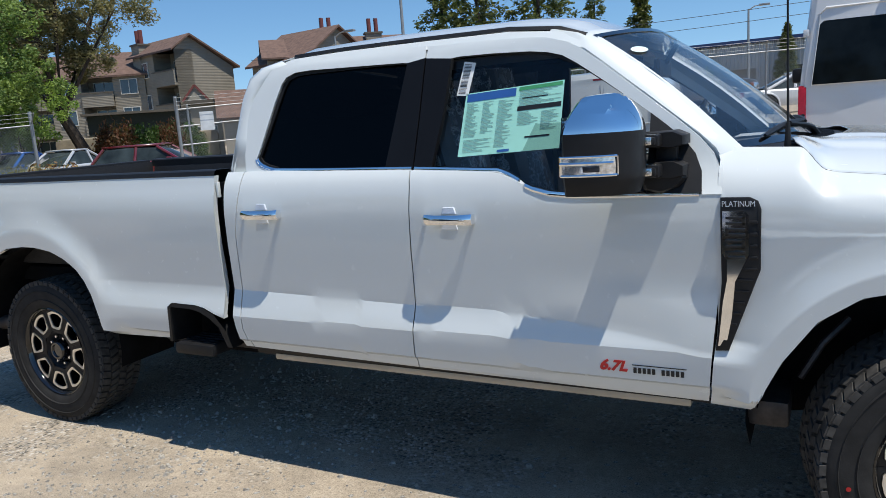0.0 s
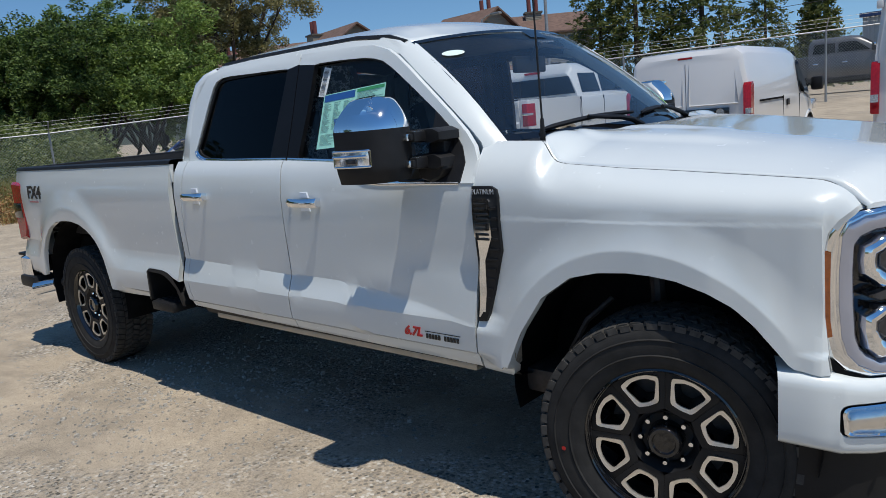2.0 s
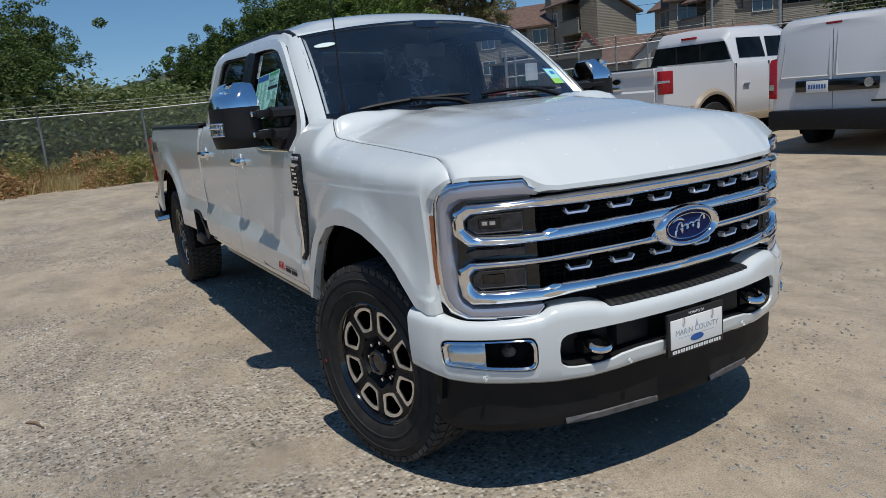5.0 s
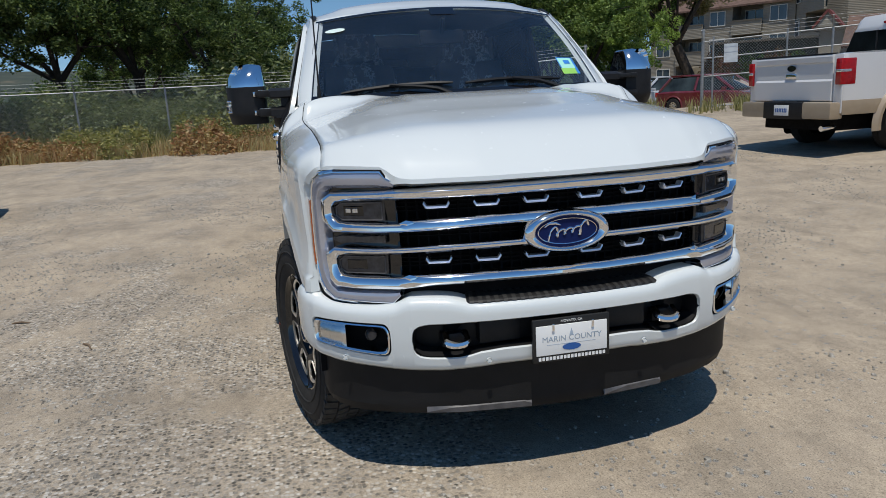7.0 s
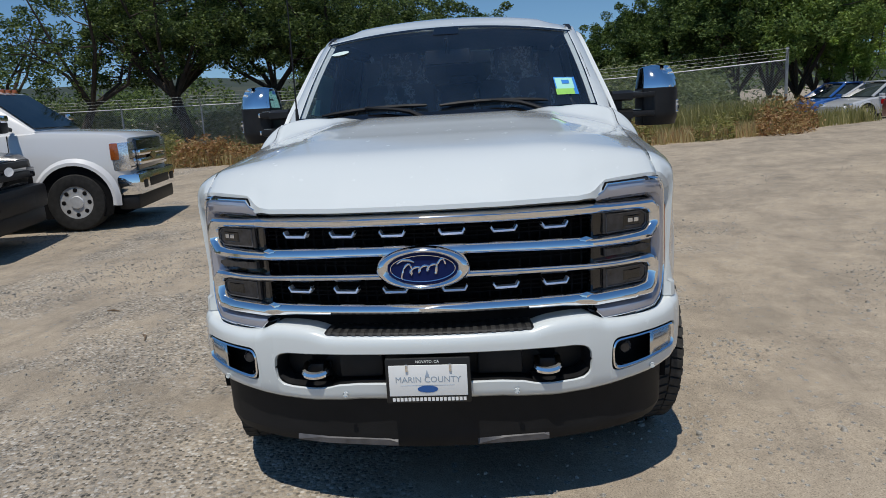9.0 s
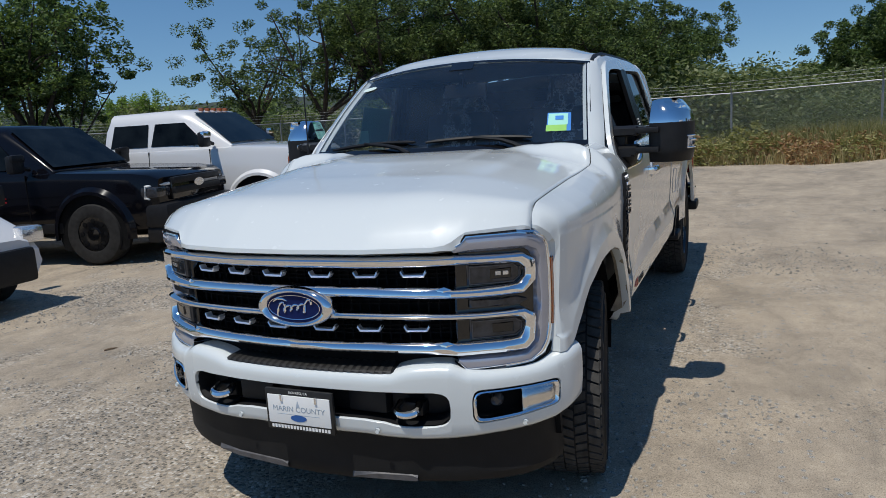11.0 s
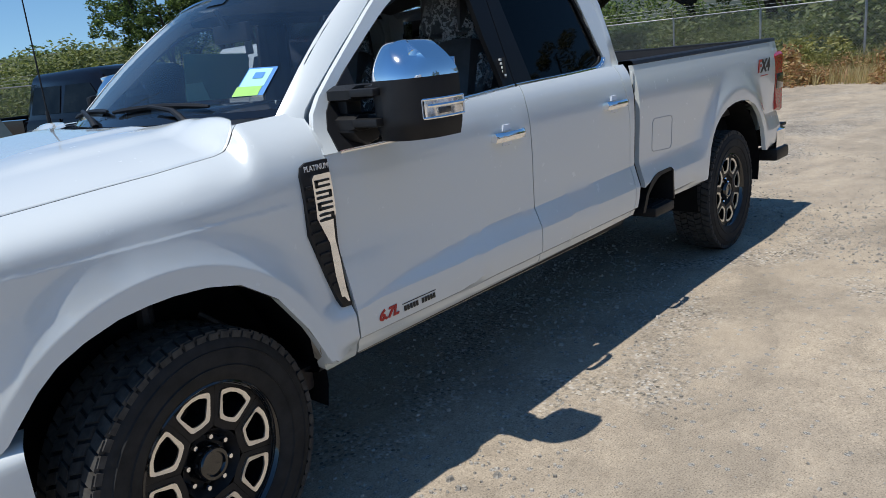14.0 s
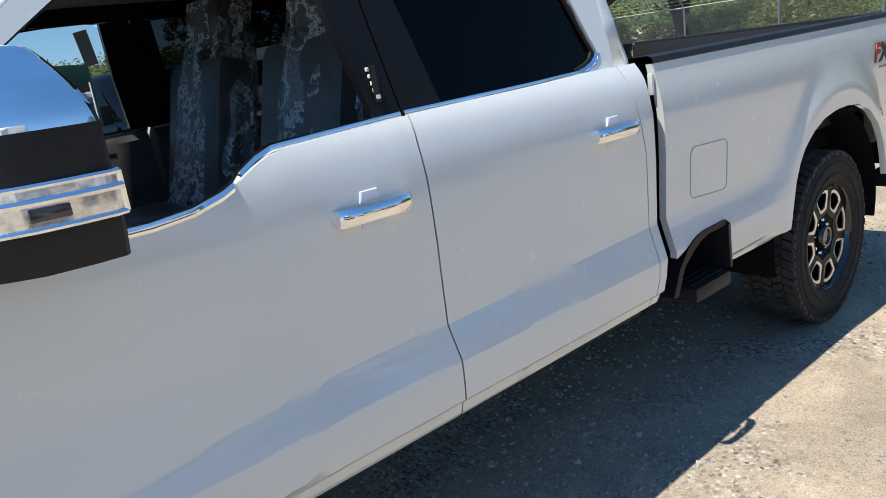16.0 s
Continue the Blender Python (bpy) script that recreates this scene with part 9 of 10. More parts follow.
    part("rear_bumper", Geo().box((-0.16, -hw + 0.02, zb - 0.90), (0.06, hw - 0.02, zb - 0.66), r=0.03), tan or CHROME, car, "rear step bumper")
    part("bumper_middle", Geo().box((-0.175, -0.42, zb - 0.91), (-0.02, 0.42, zb - 0.655), r=0.02), BLACKP, car)
    plate_bars(car, -0.18, 0.0, zb - 0.78, -1)
    part("front_bumper", Geo().box((L - 0.30, -hw + 0.03, 0.46), (L + 0.06, hw - 0.03, 0.78), r=0.07), CHROME if front == "chrome" else BLACKP, car, "front bumper")
    part("front_dam", Geo().box((L - 0.3, -hw + 0.06, 0.26), (L + 0.01, hw - 0.06, 0.48), r=0.05), BLACKP, car)
    part("bumper_opening", Geo().box((L + 0.02, -0.5, 0.55), (L + 0.066, 0.5, 0.68), r=0.01), BLACKP, car)
    gr_ = part("front_grille", Geo().box((L - 0.12, -hw + 0.36, 0.80), (L - 0.03, hw - 0.36, zb - 0.16), r=0.03), GLOSSB, car, "front grille")
    if front == "chrome":
        for s in (1, -1):
            part("bumper_pocket", Geo().box((L + 0.0, min(s * 0.60, s * 0.80), 0.55), (L + 0.066, max(s * 0.60, s * 0.80), 0.67), r=0.015), BLACKP, car)
    for k in range(2):
        part("grille_bar", Geo().box((L - 0.06, -hw + 0.36, 0.88 + 0.13 * k), (L + 0.01, hw - 0.36, 0.97 + 0.13 * k), r=0.02), CHROME if front == "chrome" else BLACKP, gr_)
    part("grille_badge", Geo().add([(L + 0.016, 0.13 * math.cos(t), 0.99 + 0.055 * math.sin(t)) for t in (2 * math.pi * k / 24 for k in range(24))], [tuple(range(24))]), CHROME, gr_)
    part("under", Geo().box((0.1, -0.7, 0.36), (L - 0.3, 0.7, 0.64)), DARK, car)
    wx = (0.30 * L - 0.55, L - nose)
    arch_for(car, wx, hw - 0.002, 0.43, tan or paint, 0.03)
    wheels_for(car, wx, hw - 0.108, 0.42, rims, 0.27)
    part("exhaust_tip", Geo().tube([(0.2, -0.66, 0.42), (-0.06, -0.70, 0.40)], 0.04, 10), CHROME, car)
    return placed(car, x, y, deg)


TANP = simple("tan_paint", (0.34, 0.27, 0.19), 0.35, coat=0.5, var=0.08)
pickup("pickup_truck", "white crew-cab pickup with tan bumper parked by the gate", PAINT_W2, TANP, -6.62, 6.66, 92, L=5.75, bed=1.72, tan=TANP, zb=1.44, H=2.05)
bt = pickup("pickup_truck", "black crew-cab pickup with red door lettering", PAINT_BLACK, BLACKP, -3.88, -11.43, 102, front="dark", rims=GLOSSB, zb=1.25, H=1.91)
letters("door_word", "BCD", 0.13, pose(3.20, -0.986, 1.02, 90, 0, 0), REDV, bt, "red door lettering", 0.002)
for k in range(3):
    part("door_bar", Geo().box((3.09, -0.987, 0.93 - 0.05 * k), (3.62 - 0.2 * (k == 2), -0.983, 0.945 - 0.05 * k)), REDV, bt)
POLISH = simple("polished_wheel", (0.80, 0.80, 0.80), 0.24, 0.5, var=0.1, scale=20)
ot = pickup("pickup_truck", "white heavy-duty pickup with polished wheels and roof lamps", PAINT_W2, BLACKP, -6.68, -10.9, 100, L=5.9, bed=2.2, rims=POLISH, zb=1.42, H=2.06, nose=0.84)
for k in range(5):
    part("roof_lamp", Geo().box((3.80, -0.42 + 0.2 * k, 2.03), (3.88, -0.36 + 0.2 * k, 2.085), r=0.012), AMBER, ot, "amber roof marker lamp")




def hatch(name, label, paint, x, y, deg, L=4.6, H=1.48, wagon=True):
    car = thing(name, label, "car")
    hw, zb = 0.88, 0.62 * H
    low = lambda q, z1: [(0, 0.25), (q * 0.92, 0.25), (q, 0.36), (q, 0.55), (q - 0.01, z1 - 0.06), (q - 0.06, z1), (0, z1 + 0.02)]
    part("body", loft_sections([(0, low(hw - 0.10, zb - 0.12)), (0.10, low(hw - 0.03, zb - 0.02)), (1.0, low(hw, zb)), (2.9, low(hw, zb)), (3.4, low(hw, zb - 0.03)), (L - 0.3, low(hw - 0.05, zb - 0.18)), (L, low(hw - 0.16, zb - 0.32))]), paint, car)
    x0 = 0.12 if wagon else 0.75
    gs = lambda q, z1: [(0, zb - 0.03), (hw - 0.07, zb - 0.03), (hw - 0.10, zb + 0.02), (q + 0.03, z1 - 0.10), (q, z1 - 0.05), (q - 0.08, z1), (0, z1 + 0.02)]
    part("cabin", loft_sections([(x0, gs(hw - 0.16, zb + 0.05)), (x0 + (0.45 if wagon else 0.9), gs(0.60, H - 0.04)), (x0 + 1.3, gs(0.62, H - 0.02)), (2.5, gs(0.60, H - 0.06)), (3.35, gs(hw - 0.16, zb + 0.02))]), CARWIN, car, "glass cabin")
    part("roof", Geo().grid([[(xx, yy, H - 0.0 + 0.02 * (1 - (yy / 0.6) ** 2)) for yy in (-0.60, -0.3, 0, 0.3, 0.60)] for xx in (x0 + (0.40 if wagon else 0.90), x0 + 1.3, 2.55)]), paint, car, solid=0.06)
    for s in (1, -1):
        for a, b_ in ((x0 + (0.45 if wagon else 0.95), x0 + (0.05 if wagon else 0.1)), (1.75, 1.72), (2.5, 3.3)):
            part("pillar", Geo().tube([(a, s * 0.615, H - 0.05), (b_, s * (hw - 0.09), zb)], 0.055, 6), paint, car)
        part("tail_lamp", Geo().box((-0.01, min(s * (hw - 0.22), s * (hw - 0.04)), zb - 0.22), (0.14, max(s * (hw - 0.22), s * (hw - 0.04)), zb - 0.04), r=0.02), REDLENS, car)
        part("head_lamp", Geo().box((L - 0.30, min(s * (hw - 0.32), s * (hw - 0.07)), zb - 0.34), (L - 0.06, max(s * (hw - 0.32), s * (hw - 0.07)), zb - 0.20), r=0.03), CLEARLENS, car)
        part("mirror", Geo().box((2.95, min(s * hw, s * (hw + 0.16)), zb), (3.10, max(s * hw, s * (hw + 0.16)), zb + 0.12), r=0.03), paint, car)
    arch_for(car, (0.85, L - 0.85), hw - 0.004, 0.31, paint)
    wheels_for(car, (0.85, L - 0.85), hw - 0.072, 0.31, SATIN, 0.19)
    return placed(car, x, y, deg)


hatch("estate_car", "dark red estate car parked beyond the fence", PAINT_RED, -23.7, 14.2, 25, 4.5, 1.42)
hatch("saloon_car", "blue saloon parked beyond the fence", PAINT_BLUE, -29.6, 16.7, 285, 4.4, 1.44, False)
hatch("saloon_car", "silver saloon parked beyond the fence", PAINT_SILVER, -27.4, 17.3, 285, 4.4, 1.42, False)
hatch("sports_car", "white sports car behind the fence", PAINT_W2, -3.2, 24.2, 15, 4.5, 1.30, False)
pickup("pickup_truck", "dark grey pickup behind the fence", PAINT_GREY, BLACKP, -8.6, 26.5, 8)
pickup("pickup_truck", "white work pickup with a ladder rack behind the fence", PAINT_W2, BLACKP, 1.5, 27.5, 100)

# ---- buildings, poles, hill ----
WALLT, nt, b = nodes_of("taupe_siding")
n1 = tex_noise(nt, 0.8, 4)
r1 = ramp(nt, n1.outputs[0], [(0.3, (0.215, 0.192, 0.152)), (0.7, (0.26, 0.235, 0.188))])
wv = nt.nodes.new("ShaderNodeTexWave")
wv.bands_direction = "Z"
wv.inputs["Scale"].default_value = 2.4
tcw = nt.nodes.new("ShaderNodeTexCoord")
nt.links.new(tcw.outputs["Object"], wv.inputs["Vector"])
nt.links.new(r1.outputs[0], b.inputs["Base Color"])
b.inputs["Roughness"].default_value = 0.85
bump(nt, b, wv.outputs[0], 0.4, 0.03)
WALLD = simple("dark_taupe_trim", (0.10, 0.088, 0.072), 0.8, var=0.15, scale=2)
ROOFT = simple("brown_shingle_roof", (0.135, 0.082, 0.062), 0.9, var=0.3, scale=3, bmp=0.5, bscale=14)
WINDG = simple("window_glazing", (0.05, 0.07, 0.09), 0.08, coat=0.6, var=0.4, scale=0.6)
FRAMEW = simple("white_frame", (0.55, 0.54, 0.50), 0.6, var=0.05)
METALW, nt, b = nodes_of("ribbed_metal_siding")
n1 = tex_noise(nt, 0.5, 4)
r1 = ramp(nt, n1.outputs[0], [(0.3, (0.36, 0.38, 0.40)), (0.7, (0.44, 0.46, 0.48))])
nt.links.new(r1.outputs[0], b.inputs["Base Color"])
b.inputs["Roughness"].default_value, b.inputs["Metallic"].default_value = 0.5, 0.2


FLUE = simple("red_clay_pot", (0.16, 0.045, 0.04), 0.8)


def window_unit(house, m, w, h, panes=2):
    wd = part("window", Geo().box((-w / 2, -0.04, 0), (w / 2, 0.02, h)).moved(m), WINDG, house, "dark glazed window")
    fr = Geo()
    for a, b_ in (((-w / 2 - 0.06, -0.09, -0.06), (w / 2 + 0.06, 0.0, 0.0)), ((-w / 2 - 0.06, -0.09, h), (w / 2 + 0.06, 0.0, h + 0.07)), ((-w / 2 - 0.06, -0.09, 0), (-w / 2, 0, h)), ((w / 2, -0.09, 0), (w / 2 + 0.06, 0, h)), ((-0.03, -0.07, 0), (0.03, 0, h))):
        fr.box(a, b_)
    part("frame", fr.moved(m), FRAMEW, wd)


def flats(label, x, y, z, deg, L, D, storeys, bays, chims=(), sh=2.45, pitch=0.30, ridge=0.5, drop=0.0):
    """A gabled block of flats: its long front faces -y, its gable -x."""
    h = thing("apartment_building", label, "building", pose(x, y, z, 0, 0, deg), "taupe flats")
    e = storeys * sh
    pk, ry, eb = e + D * pitch, D * ridge, e - drop
    g = Geo()
    g.add([(0, 0, 0), (L, 0, 0), (L, D, 0), (0, D, 0), (0, 0, e), (L, 0, e), (L, D, eb), (0, D, eb), (0, ry, pk), (L, ry, pk)], [(0, 4, 8, 7, 3), (1, 2, 6, 9, 5), (2, 3, 7, 6)])
    # front wall with recessed balcony bays
    bw = L / bays
    for k in range(bays):
        x0 = k * bw
        rec = k % 2 == 1
        if not rec:
            g.add([(x0, 0, 0), (x0 + bw, 0, 0), (x0 + bw, 0, e), (x0, 0, e)], [(0, 1, 2, 3)])
        else:
            d = 1.6
            g.add([(x0, d, 0), (x0 + bw, d, 0), (x0 + bw, d, e), (x0, d, e)], [(0, 1, 2, 3)])
            for xx in (x0, x0 + bw):
                g.add([(xx, 0, 0), (xx, d, 0), (xx, d, e), (xx, 0, e)], [(0, 1, 2, 3)])
    part("wall", g, WALLT, h, "taupe horizontal siding", smooth=0)
    rf = Geo()
    o = 0.45
    for y0, y1, z0 in ((-o, ry, e - 0.14), (D + o, ry, eb - 0.14)):
        v = [(-o, y0, z0), (L + o, y0, z0), (L + o, y1, pk + 0.04), (-o, y1, pk + 0.04)]
        v += [(p[0], p[1], p[2] + 0.16) for p in v]
        rf.add(v, [(0, 1, 2, 3), (4, 5, 6, 7), (0, 1, 5, 4), (1, 2, 6, 5), (2, 3, 7, 6), (3, 0, 4, 7)])
    roof_ = part("roof", rf, ROOFT, h, "brown shingle roof", smooth=0)
    for k in range(bays):
        x0 = k * bw
        for s in range(storeys):
            zf = s * sh
            if k % 2 == 1:
                bal = Geo().box((x0 + 0.02, -0.25, zf - 0.15), (x0 + bw - 0.02, 1.58, zf + 0.05)).box((x0 + 0.02, -0.25, zf + 0.05), (x0 + bw - 0.02, -0.13, zf + 1.05))
                bc_ = part("balcony", bal, WALLT, h, "solid balcony front", smooth=0)
                part("hand_rail", Geo().box((x0, -0.32, zf + 1.05), (x0 + bw, -0.08, zf + 1.14)), WALLD, bc_)
                m = Matrix.Translation((x0 + bw * 0.5, 1.58, zf + 0.1))
                window_unit(h, m, bw * 0.62, 1.9)
            else:
                m = Matrix.Translation((x0 + bw * 0.5, 0.0, zf + 0.85))
                window_unit(h, m, min(1.5, bw * 0.5), 1.2)
    for s in range(storeys):
        if s < 2:
            window_unit(h, pose(0.0, D * 0.72, s * sh + 1.0, 0, 0, -90), 1.0, 1.2)
    for cx_, cy_, ct in chims:
        ch = part("chimney", Geo().box((cx_ - 0.7, cy_, 0.0 if cy_ < 0.5 else e - 0.5), (cx_ + 0.7, cy_ + 1.0, ct)), WALLT, h, "boxed chimney", smooth=0)
        part("chimney_cap", Geo().box((cx_ - 0.8, cy_ - 0.1, ct), (cx_ + 0.8, cy_ + 1.1, ct + 0.15)), WALLD, ch)
        for q in (-0.32, 0.32):
            part("flue", Geo().tube([(cx_ + q, cy_ + 0.5, ct + 0.1), (cx_ + q, cy_ + 0.5, ct + 1.35)], 0.19, 10), FLUE, ch)
    return h


flats("taupe three-storey flats with a plain gable end and balconies", -55.7, 43.6, 0.6, -15, 7.5, 5.4, 3, 2, ((1.0, -0.15, 9.2),), 2.75, 0.20, 0.25, 1.4)
flats("taupe three-storey flats with recessed balconies", -41.5, 45.0, 0.3, 42, 14.0, 9.0, 3, 5, ((5.4, 3.0, 9.4), (9.6, 3.0, 9.2)), 2.4, 0.2)
flats("taupe flats with a brown roof behind the trees", -66.0, 36.0, 0.0, 30, 14.0, 9.0, 3, 5, ((4.0, 2.5, 9.0),), 2.45, 0.25)
flats("taupe two-storey flats with a brown gable roof", -44.5, 46.5, 0.2, -10, 6.5, 8.0, 3, 2, (), 2.3, 0.34)

# low office with a gabled porch in front of the flats
lo = thing("office_building", "low taupe office with a red-brown gabled roof", "building", pose(-34.0, 31.4, 0.1, 0, 0, 44))
part("wall", Geo().add([(0, 0, 0), (9, 0, 0), (9, 6, 0), (0, 6, 0), (0, 0, 2.6), (9, 0, 2.6), (9, 6, 2.6), (0, 6, 2.6), (0, 3, 4.2), (9, 3, 4.2)], [(0, 1, 5, 4), (0, 4, 8, 7, 3), (1, 2, 6, 9, 5), (2, 3, 7, 6)]), simple("grey_siding", (0.30, 0.285, 0.25), 0.8), lo, smooth=0)
part("roof", Geo().add([(-0.4, -0.4, 2.45), (9.4, -0.4, 2.45), (9.4, 3, 4.3), (-0.4, 3, 4.3), (9.4, 6.4, 2.45), (-0.4, 6.4, 2.45)], [(0, 1, 2, 3), (3, 2, 4, 5)]), ROOFT, lo, smooth=0, solid=0.15)
pc = part("porch_gable", Geo().prism([(1.6, 0.0), (1.6, 2.6), (3.2, 4.1), (4.8, 2.6), (4.8, 0.0)], 0.5, -1.6, "y"), simple("pale_siding", (0.42, 0.40, 0.36), 0.8), lo, "pale gabled porch", smooth=0)
part("round_sign", Geo().lathe([(0.0, 0.0), (0.45, 0.0), (0.5, 0.06)], 24, m=pose(3.2, -1.68, 2.75)), WALLD, pc)
for sgn in (1, -1):
    part("porch_roof", Geo().add([(3.2, -1.9, 4.25), (3.2 + sgn * 2.0, -1.9, 2.4), (3.2 + sgn * 2.0, 1.5, 2.4), (3.2, 1.5, 4.25)], [(0, 1, 2, 3)]), ROOFT, pc, smooth=0, solid=0.12)
for k in range(2):
    window_unit(lo, Matrix.Translation((6.0 + 1.6 * k, 0.0, 1.0)), 0.8, 0.9)
# flat-roofed wing beside the carport, with a small red gable over its door
fw = thing("office_wing", "flat-roofed taupe wing with a small red gable", "building", pose(-37.9, 32.5, 0.1, 0, 0, 43))
part("wall", Geo().box((0, 0, 0), (1.9, 2, 3.6)), simple("light_taupe_siding", (0.30, 0.275, 0.225), 0.8, var=0.1, scale=2), fw, smooth=0)
part("roof", Geo().box((-0.3, -0.3, 3.6), (1.95, 2.1, 3.85)), WALLD, fw, smooth=0)
part("roof_gable", Geo().prism([(-0.25, 3.85), (0.45, 4.75), (1.15, 3.85)], -0.1, 1.2, "y"), simple("light_taupe_siding", (0.30, 0.275, 0.225), 0.8), fw, smooth=0)
for sgn in (1, -1):
    part("gable_trim", Geo().add([(0.45, -0.2, 4.85), (0.45 + sgn * 0.85, -0.2, 3.80), (0.45 + sgn * 0.85, 1.3, 3.80), (0.45, 1.3, 4.85)], [(0, 1, 2, 3)]), FLUE, fw, smooth=0, solid=0.14)
for q in (0.55, 1.35):
    window_unit(fw, Matrix.Translation((q, 0.0, 1.5)), 0.45, 0.6)
# dark green carport wall and clipped shrubs
cpt = thing("carport", "long dark green carport wall with a flat roof", "building", pose(-42.6, 28.2, 2.0, 0, 0, 43))
part("bank", Geo().box((-2.0, -0.6, -2.4), (8.0, 5.5, 0.0), r=0.3), simple("dry_earth_bank", (0.20, 0.17, 0.12), 0.95, var=0.4, scale=1.5), cpt, "dry earth bank")
part("wall", Geo().box((0, 0, 0), (6.2, 5, 1.35)), simple("dark_green_boards", (0.022, 0.030, 0.024), 0.8), cpt, smooth=0)
part("roof", Geo().box((-0.3, -0.4, 1.35), (6.4, 5.3, 1.50)), WALLD, cpt, smooth=0)
SHRUBS = (shrub_mesh(61, 1.6, 1.7, REDBUSH, 700, 0.07), shrub_mesh(62, 1.5, 1.5, HEDGE, 700, 0.07))
for k, (x, y, w, h) in enumerate(((-33.0, 22.6, 0.72, 1.38), (-32.3, 23.8, 0.70, 1.40), (-31.3, 24.7, 0.52, 1.32), (-31.5, 25.6, 0.80, 1.38), (-28.4, 29.8, 1.0, 1.0))):
    o = tagged(new("clipped_shrub", SHRUBS[k % 2]), "rounded reddish clipped shrub" if k % 2 == 0 else "rounded dark green clipped shrub", "shrub", "clipped shrubs")
    o.matrix_world = Matrix.LocRotScale((x, y, ground_z(x, y)), Euler((0, 0, 0.7 * k)), (w, w, h))
# white bench wall
wb = thing("low_barrier", "low white slatted barrier by the cars", "barrier", pose(-22.6, 20.0, 0.0, 0, 0, 45))
for k in range(3):
    part("board", Geo().box((0, 0, 0.15 + 0.25 * k), (5.0, 0.06, 0.33 + 0.25 * k), r=0.01), FRAMEW, wb)
for k in range(4):
    part("barrier_post", Geo().box((0.1 + 1.55 * k, 0.06, 0), (0.22 + 1.55 * k, 0.16, 0.85)), FRAMEW, wb)

# warehouse with ribbed metal walls
wh = thing("warehouse", "grey ribbed metal warehouse with a blue roof edge", "building", pose(-12.0, 62.0, 0.8, 0, 0, -4))
wall = Geo()
Lw, Hw = 44.0, 5.0
segs = [(0, 3.0, 0), (3.0, 6.5, 1), (6.5, 8.2, 0), (8.2, 15.0, 1), (15.0, 17.0, 0), (17.0, 24.0, 1), (24.0, 26.0, 0), (26.0, 33.0, 1), (33.0, 44.0, 0)]
for a, b_, o in segs:
    z0 = 3.0 if o else 0.0
    n = int((b_ - a) / 0.3)
    pts = []
    for k in range(n):
        xx, w = a + (b_ - a) * k / n, (b_ - a) / n
        pts += [(xx, 0.0), (xx + 0.5 * w, 0.0), (xx + 0.62 * w, -0.07), (xx + 0.88 * w, -0.07)]
    pts.append((b_, 0.0))
    wall.grid([[(p[0], p[1], z) for z in (z0, Hw)] for p in pts])
part("wall", wall, METALW, wh, "ribbed grey cladding", smooth=0)
part("roof_edge", Geo().box((-0.3, -0.3, Hw), (Lw + 0.3, 0.3, Hw + 0.30)), simple("blue_fascia", (0.03, 0.06, 0.16), 0.5), wh, "blue roof edge")
part("back_wall", Geo().box((0, 14, 0), (Lw, 14.2, Hw)).box((0, 0, Hw - 0.1), (Lw, 14, Hw)), DARK, wh)
part("end_wall", Geo().box((-0.15, 0.0, 0), (0.0, 14, Hw)), METALW, wh)
part("roller_door", Geo().box((3.0, 0.4, 0), (6.5, 0.5, 3.0)), simple("grey_door", (0.25, 0.26, 0.27), 0.6), wh)
for k in range(4):
    part("rack_shelf", Geo().box((8.5, 3.0, 0.8 + 0.65 * k), (32.5, 4.2, 0.88 + 0.65 * k)), STEEL, wh)

# poles
def lamp_pole(x, y, h, label, arm=1.2):
    p = thing("street_lamp", label, "lamp post", pose(x, y, ground_z(x, y)))
    part("pole", Geo().tube([(0, 0, 0), (0, 0, h)], [0.09, 0.05], 10), GALV, p)
    part("arm", Geo().tube([(0, 0, h - 0.05), (arm * 0.5, 0, h + 0.12), (arm, 0, h + 0.15)], 0.03, 6), GALV, p)
    part("lamp_head", Geo().box((arm - 0.1, -0.12, h + 0.10), (arm + 0.45, 0.12, h + 0.2), r=0.03), GALV, p)


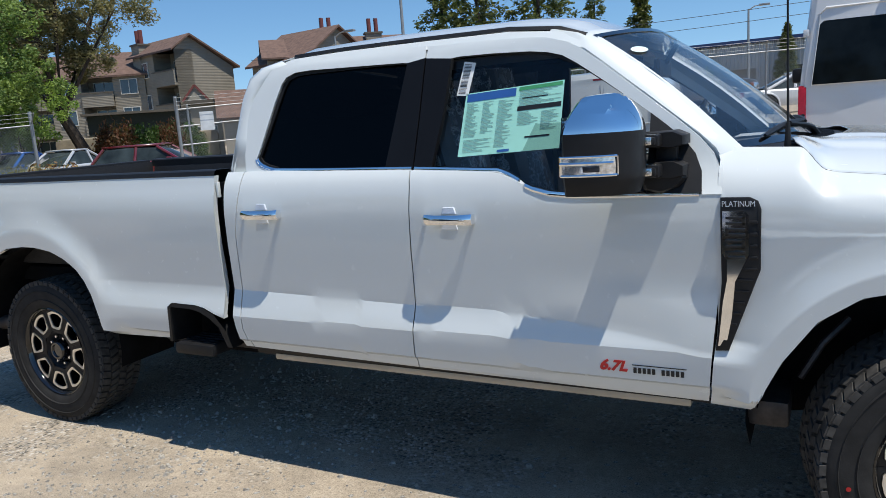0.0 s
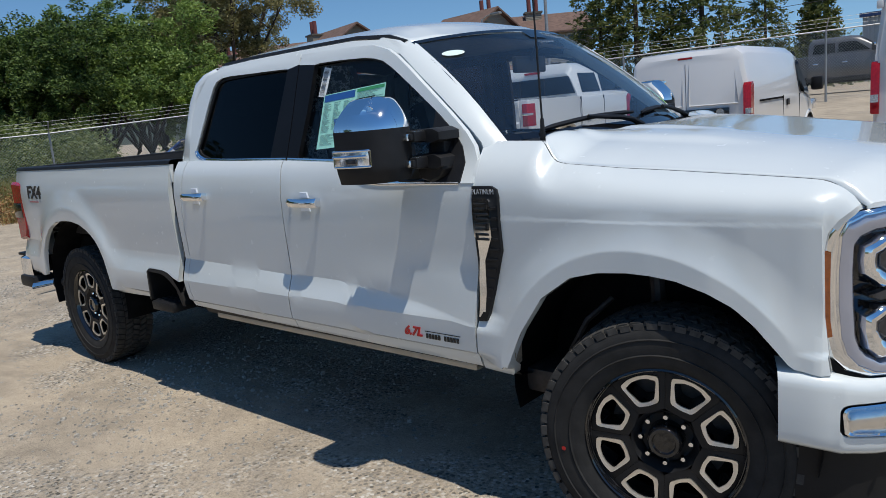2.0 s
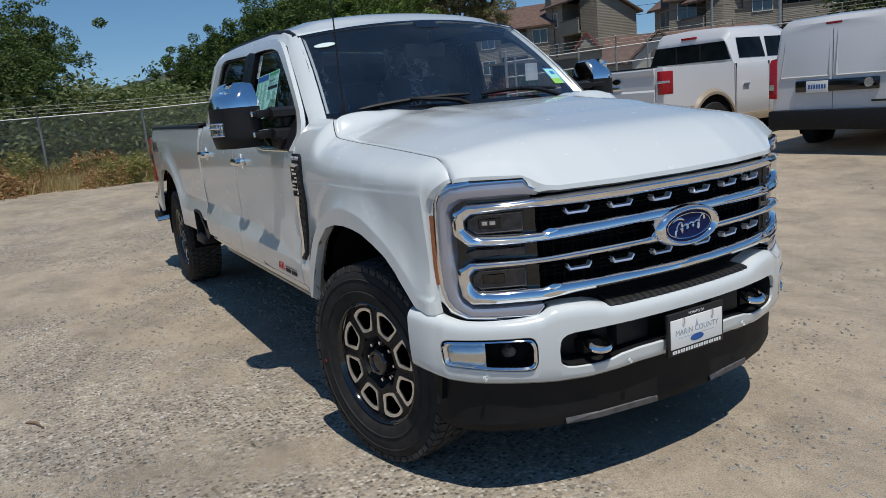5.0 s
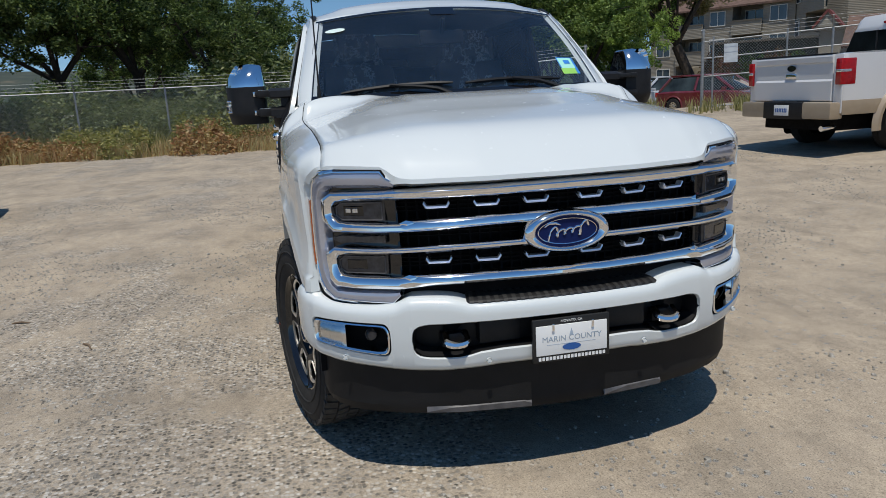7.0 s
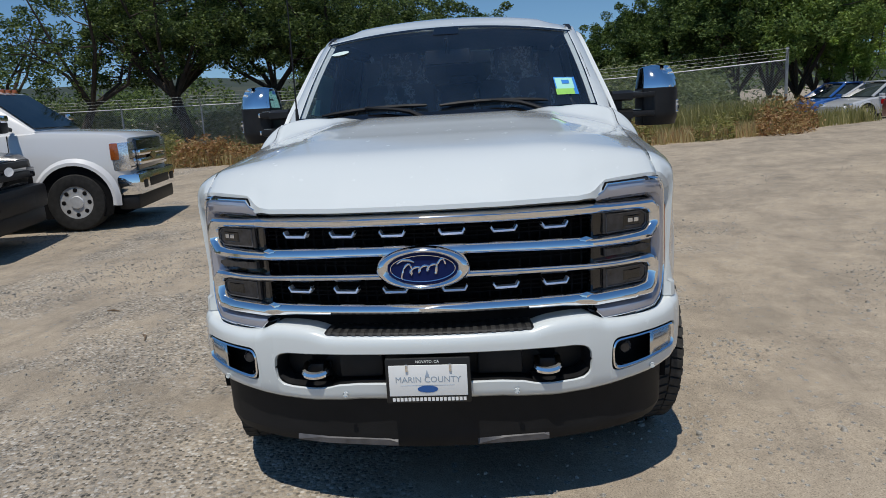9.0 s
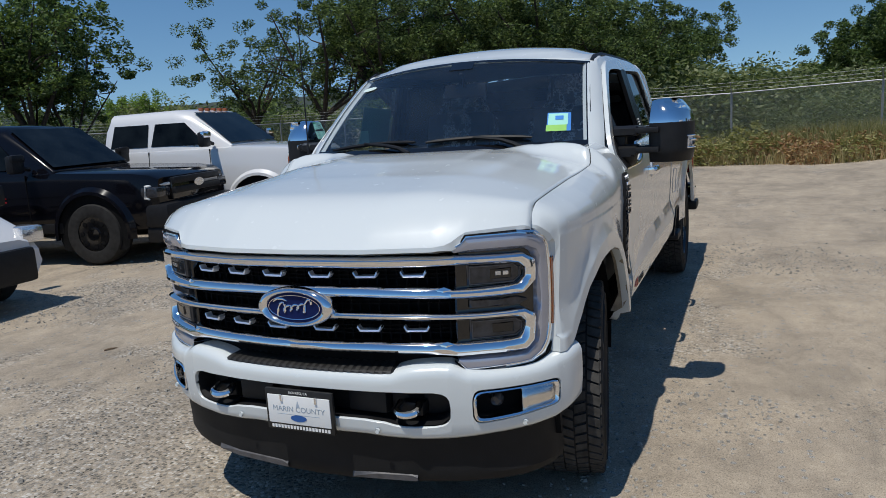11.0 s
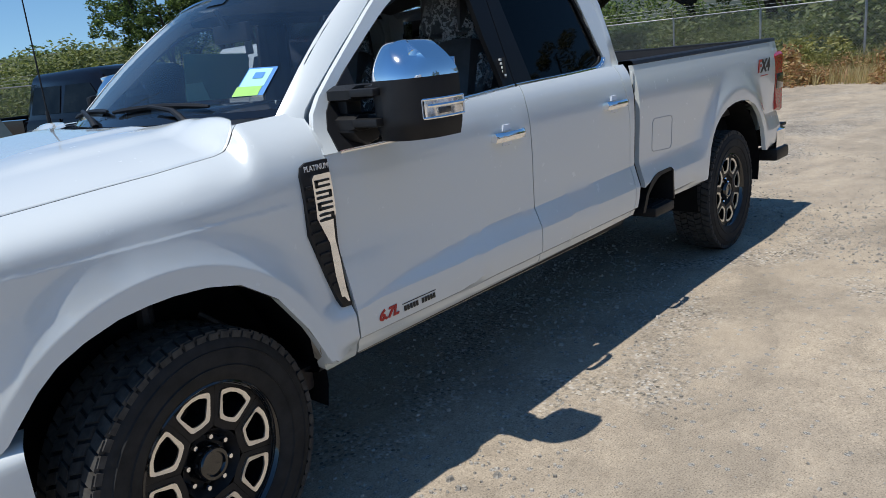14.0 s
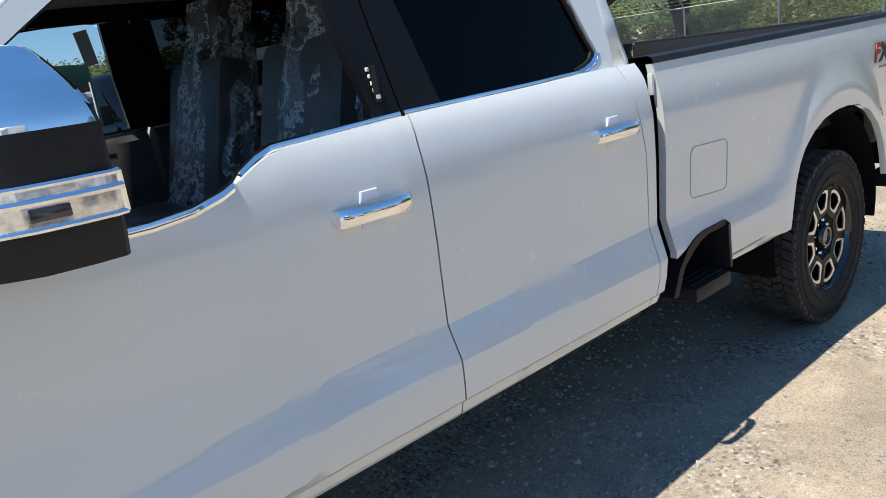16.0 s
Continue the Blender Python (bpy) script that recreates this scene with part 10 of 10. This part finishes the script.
lamp_pole(-16.6, 24.6, 8.6, "tall grey steel lamp post beyond the fence", 0.9)
lamp_pole(-21.5, 26.5, 5.6, "short grey lamp post by the flats", 0.7)
lamp_pole(-4.2, 40.0, 5.2, "grey lamp post in front of the warehouse", 0.6)
ln = thing("power_line", "two thin sagging power lines", "cable")
for dz in (0.0, 0.5):
    part("cable", Geo().tube([(-30, 30, 5.2 + dz), (-18, 31.5, 4.6 + dz), (-5, 33, 4.9 + dz), (15, 36, 5.6 + dz)], 0.012, 4, caps=False), BLACKINK, ln)

# shed roof and post seen past the parked pickups
sh_ = thing("shed", "low grey shed beyond the brambles", "building", pose(-26.0, -47.0, 0.0, 0, 0, 20))
part("wall", Geo().box((0, 0, 0), (14, 6, 2.6)), METALW, sh_, smooth=0)
part("roof", Geo().box((-0.3, -0.3, 2.6), (14.3, 6.3, 2.9)), simple("pale_roof", (0.45, 0.45, 0.43), 0.7), sh_, smooth=0)

# far hill
HILL, nt, b = nodes_of("far_hillside")
n1 = tex_noise(nt, 0.012, 6, 0.7)
r1 = ramp(nt, n1.outputs[0], [(0.42, (0.030, 0.042, 0.030)), (0.56, (0.050, 0.060, 0.040)), (0.66, (0.13, 0.11, 0.075))])
nt.links.new(r1.outputs[0], b.inputs["Base Color"])
b.inputs["Roughness"].default_value = 1.0
rows = []
for k in range(60):
    a = radians(100 + 170 * k / 59)
    row = []
    for j in range(14):
        u = j / 13
        d = 420 + 420 * u
        top = 44 * math.exp(-((math.degrees(a) - 165) / 9) ** 2) + 22 * math.exp(-((math.degrees(a) - 205) / 26) ** 2) + 20 * math.exp(-((math.degrees(a) - 250) / 22) ** 2) + 16
        hgt = top * math.sin(math.pi * min(1, u * 1.15) * 0.5) * (1 + 0.10 * noise.noise((k * 0.35, u * 3, 0)))
        row.append((d * math.cos(a), d * math.sin(a), hgt - 2 + 1.8 * noise.noise((k * 1.9, j * 1.3, 3))))
    rows.append(row)
structure("backdrop", Geo().grid(rows), HILL, "distant wooded and grassy hill", "hill")
far = Geo()
rnd = random.Random(77)
for k in range(420):
    a = radians(rnd.uniform(96, 268))
    d = rnd.uniform(58, 95)
    x, y = d * math.cos(a), d * math.sin(a)
    if -80 < x < -20 and 24 < y < 75:
        continue
    clump(far, rnd, (x, y, rnd.uniform(0.8, 4.2)), rnd.uniform(1.4, 2.6), 230, 0.15, 0.9)
tagged(part("far_woods", far, OAK, None, smooth=0), "far dark green line of woods", "woods", kind="stuff")
